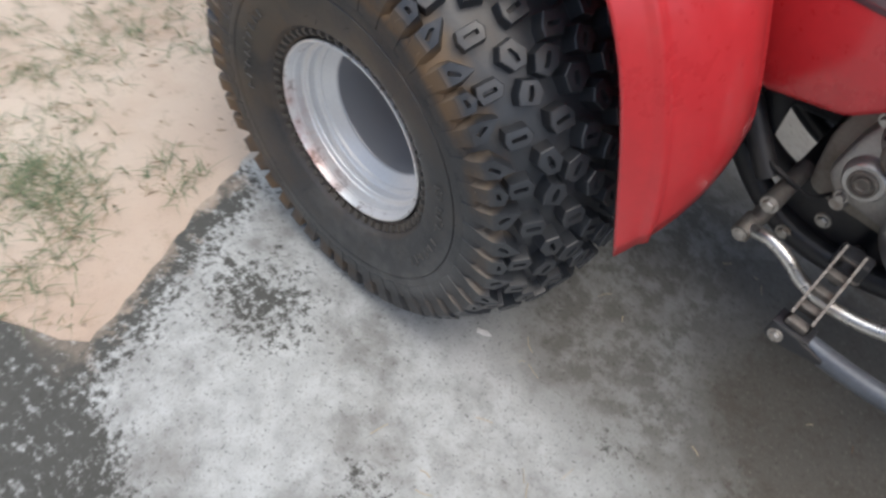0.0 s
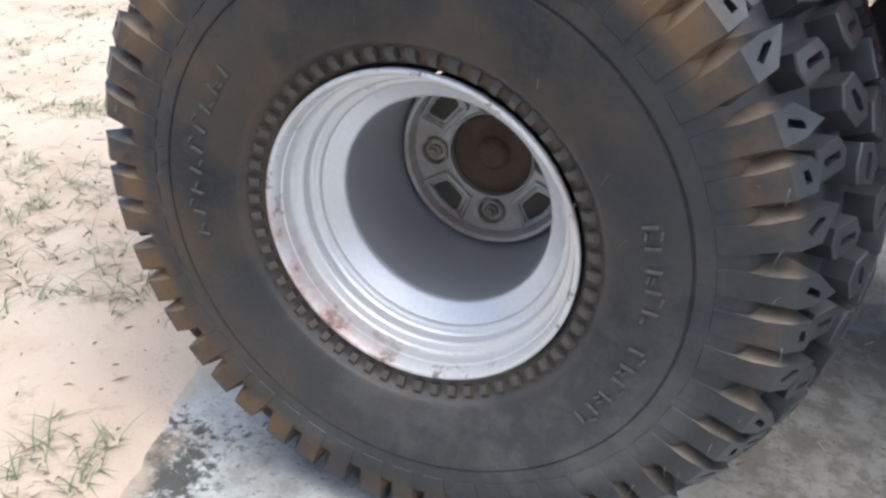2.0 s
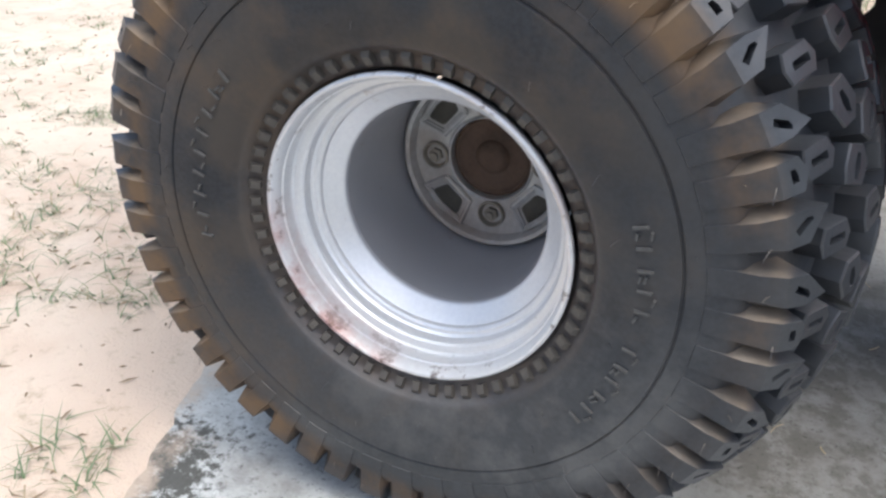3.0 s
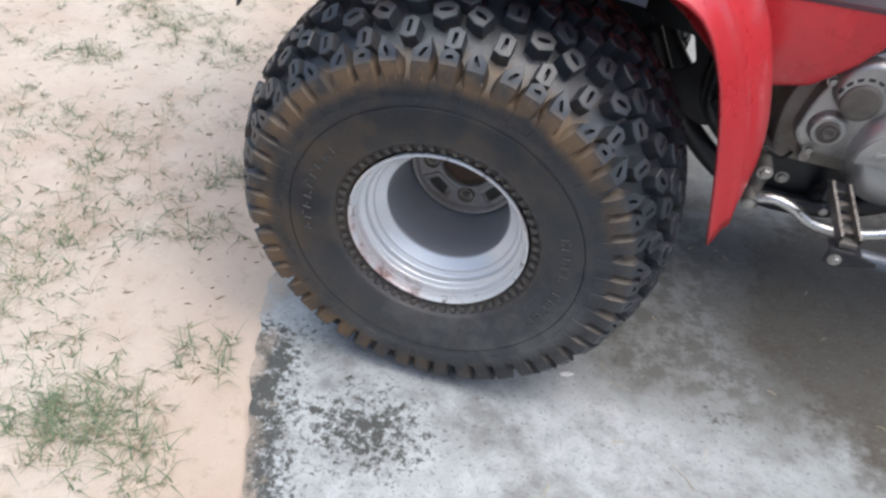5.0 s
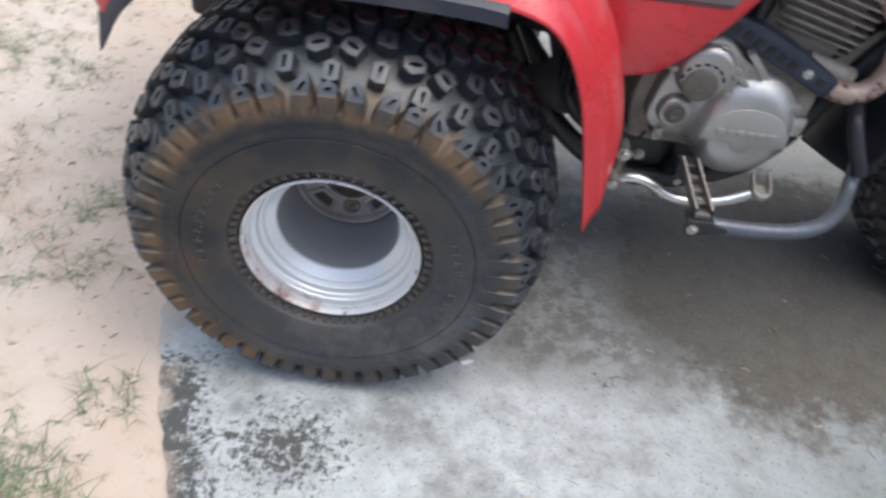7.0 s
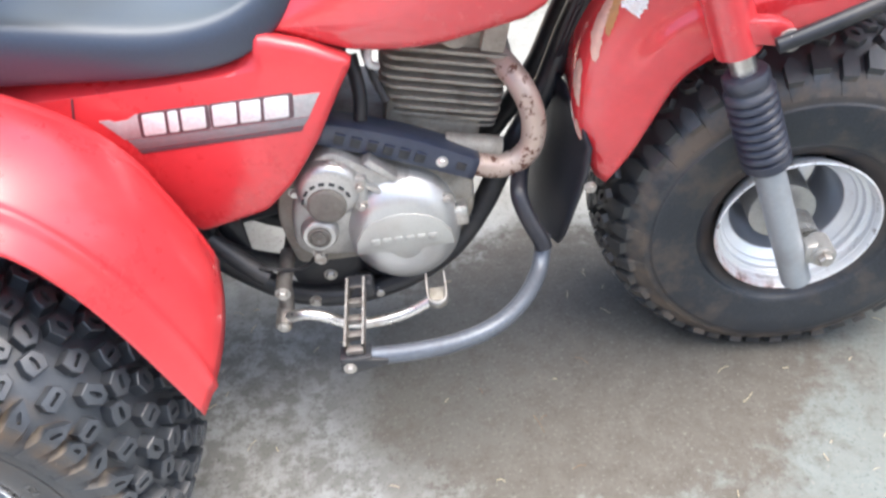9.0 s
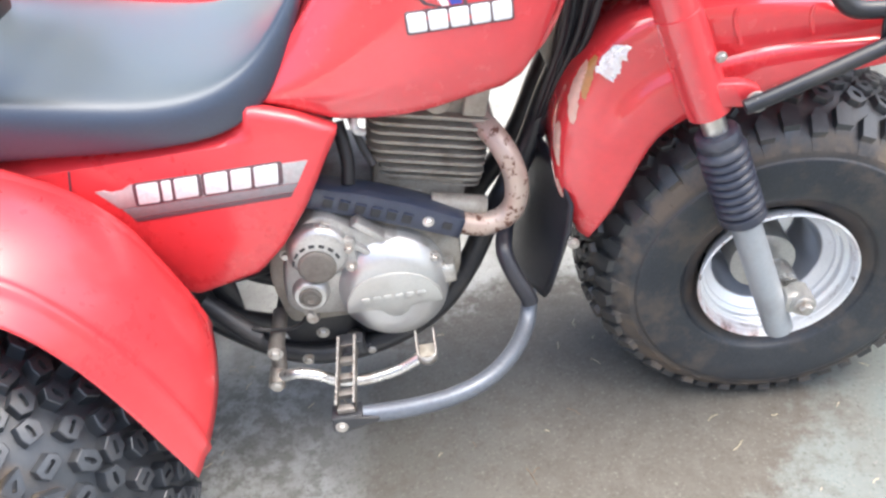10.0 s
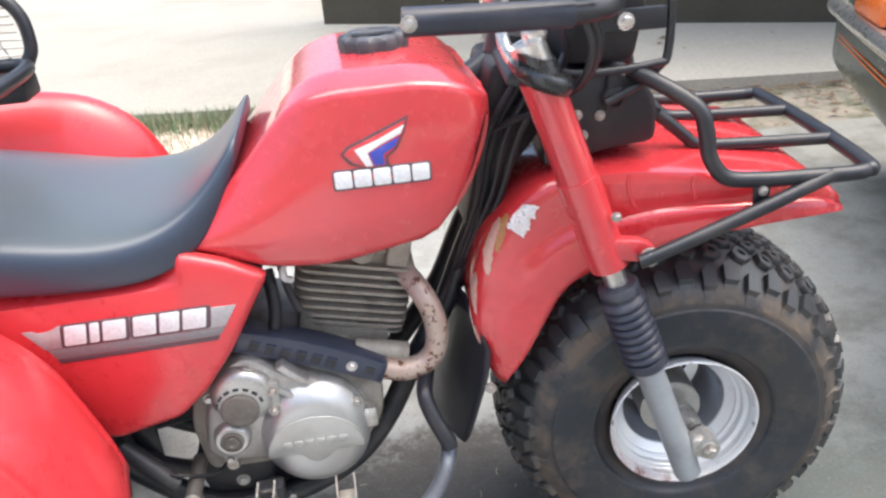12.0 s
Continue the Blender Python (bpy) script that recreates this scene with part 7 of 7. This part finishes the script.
    for dy, dx in ((0, 0), (0.018, 0.012), (0.036, 0.02), (0.05, -0.02)):
        bm = bmesh.new()
        tube(bm, [fp(-0.185 + dx, -0.215 + dy, 0.985), fp(-0.165 + dx, -0.205 + dy, 0.93), fp(-0.185 + dx, -0.175 + dy, 0.87), fp(-0.26 + dx, -0.12 + dy, 0.82), fp(-0.34 + dx, -0.06 + dy, 0.77)], 0.0045, 8, 6)
        part("control_cable", bm, BLACK, bars)
    # lamp box with wire guard
    bm = bmesh.new()
    prism(bm, round_poly([(-0.185, 0.890), (-0.185, 1.02), (-0.085, 1.02), (-0.068, 0.97), (-0.085, 0.885)], 0.016, 3), -0.11, 0.11, 0.010, FRONT)
    lamp = part("headlight", bm, BLACK, trike, "black boxed headlight behind a wire guard")
    bm = bmesh.new()
    tube(bm, [fp(-0.185, -0.135, 0.912), fp(-0.190, -0.14, 0.890), fp(-0.15, -0.14, 0.884), fp(-0.065, -0.135, 0.888), fp(-0.045, -0.13, 0.902), fp(-0.045, -0.13, 1.0), fp(-0.06, -0.135, 1.015), fp(-0.19, -0.14, 1.015)], 0.006, 10, 5)
    part("lamp_guard", bm, BLACK_PAINT, lamp)
    bm = bmesh.new()
    tube(bm, [fp(-0.050, -0.125, 0.886), fp(-0.08, -0.13, 0.862), fp(-0.13, -0.135, 0.84)], 0.006, 10, 5)
    part("guard_stay", bm, BLACK_PAINT, lamp)
    bm = bmesh.new()
    box(bm, -0.155, -0.05, -0.137, -0.128, 0.934, 0.964, FRONT, 0.003)
    part("guard_band", bm, BLACK_PAINT, lamp)
    bm = bmesh.new()
    hexbolt(bm, fp(-0.106, -0.139, 0.948), (0, -1, 0), 0.0085, 0.006)
    part("lamp_bolt", bm, CHROME, lamp)


build_head()


# ---- rear rack ----
def build_rear_rack():
    bm = bmesh.new()
    tube(bm, [(-0.45, -0.21, 0.892), (0.10, -0.21, 0.892), (0.22, -0.205, 0.892), (0.262, -0.17, 0.892), (0.272, 0.0, 0.892), (0.268, 0.17, 0.892), (0.22, 0.205, 0.892), (0.10, 0.21, 0.892), (-0.45, 0.21, 0.892)], 0.0115, 12, 6)
    rack = part("rear_rack", bm, BLACK_PAINT, trike, "black tubular rear carrier with wire mesh sides")
    for s in (-1, 1):
        bm = bmesh.new()
        tube(bm, [(0.262, 0.195 * s, 0.895), (0.272, 0.20 * s, 0.92), (0.268, 0.205 * s, 0.965), (0.245, 0.208 * s, 0.995), (0.20, 0.21 * s, 1.004), (-0.2, 0.21 * s, 1.01), (-0.45, 0.21 * s, 1.01)], 0.0105, 12, 6)
        part("side_hoop", bm, BLACK_PAINT, rack)
        for k in range(8):
            bm = bmesh.new()
            z = 0.905 + 0.0125 * k
            tube(bm, [(0.262 - 0.002 * k, 0.205 * s, z), (0.20, 0.209 * s, z + 0.003), (-0.4, 0.21 * s, z + 0.005)], 0.0014, 6, 1, False)
            part("mesh_wire", bm, STEEL, rack)
        for k in range(14):
            bm = bmesh.new()
            x = 0.235 - 0.045 * k
            tube(bm, [(x, 0.2095 * s, 0.895), (x - 0.02, 0.2095 * s, 0.95), (x, 0.2095 * s, 1.002)], 0.0013, 6, 1, False)
            part("mesh_wire", bm, STEEL, rack)
        bm = bmesh.new()
        box(bm, 0.10, 0.27, 0.13 * s, 0.20 * s, 0.845, 0.884, None, 0.008)
        part("rack_bracket", bm, BLACK, rack)
        bm = bmesh.new()
        tube(bm, [(0.12, 0.16 * s, 0.86), (0.11, 0.17 * s, 0.80), (0.10, 0.18 * s, 0.72)], 0.011, 10, 4)
        part("rack_leg", bm, BLACK_PAINT, rack)
    rack.location = (-0.008, 0, 0.018)


build_rear_rack()


# ---- parked car ----
def build_car():
    # local x runs along its end face from the far corner, local y into the car
    car = thing("parked_car", "dark green parked car with chrome strip and orange lamp", "car", Matrix.Translation((2.47, 1.46, 0)) @ Matrix.Rotation(math.atan2(-0.944, -0.330), 4, "Z"))
    # end profile (into the car, height)
    prof = [(0.05, 0.365), (0.0, 0.42), (0.0, 0.60), (0.03, 0.665), (0.30, 0.74), (1.1, 0.84), (3.2, 0.86), (4.0, 0.80), (4.05, 0.45), (3.9, 0.24), (0.35, 0.24)]
    bm = bmesh.new()
    rings = []
    for x, f in ((0.0, 0.09), (0.015, 0.04), (0.06, 0.01), (0.16, 0.0), (0.85, -0.02), (1.50, 0.0), (1.62, 0.03), (1.65, 0.10)):
        rings.append([bm.verts.new((x, q, z)) for q, z in offset_poly(round_poly(prof, 0.05, 3), f)])
    skin(bm, rings)
    bm.faces.new(rings[0])
    bm.faces.new(rings[-1])
    part("body", bm, DARK_GREEN, car)
    bm = bmesh.new()
    rings = [[bm.verts.new((x, q, z)) for q, z in offset_poly([(1.2, 0.83), (1.7, 1.32), (2.9, 1.33), (3.4, 0.84)], f)] for x, f in ((0.14, 0.05), (0.18, 0.0), (1.47, 0.0), (1.51, 0.05))]
    skin(bm, rings)
    bm.faces.new(rings[0])
    bm.faces.new(rings[-1])
    part("cabin", bm, DARK_GREEN, car)
    bm = bmesh.new()
    tube(bm, [(0.05, 0.30, 0.615), (0.03, 0.10, 0.615), (0.06, 0.015, 0.615), (0.16, -0.004, 0.612), (0.85, -0.02, 0.61), (1.6, 0.0, 0.61)], 0.030, 14, 6)
    part("chrome_strip", bm, CHROME, car)
    for z in (0.512, 0.528):
        bm = bmesh.new()
        tube(bm, [(0.14, 0.002, z), (0.3, -0.004, z), (0.85, -0.021, z), (1.55, -0.002, z)], 0.0024, 6, 4)
        part("pin_stripe", bm, ORANGE, car)
    bm = bmesh.new()
    box(bm, 0.34, 0.62, -0.02, 0.10, 0.642, 0.720, None, 0.008)
    part("end_lamp", bm, ORANGE, car)
    for x in (0.0, 1.65):
        for q in (0.75, 3.3):
            bm = bmesh.new()
            s = 1 if x < 1 else -1
            cols = [[bm.verts.new((x + s * w, q + r * math.cos(6.2832 * k / 36), 0.30 + r * math.sin(6.2832 * k / 36))) for k in range(36)] for w, r in ((0.04, 0.18), (0.02, 0.27), (0.04, 0.30), (0.2, 0.30), (0.2, 0.18))]
            skin(bm, cols, True, True)
            part("tyre", bm, RUBBER_FRONT, car)


build_car()
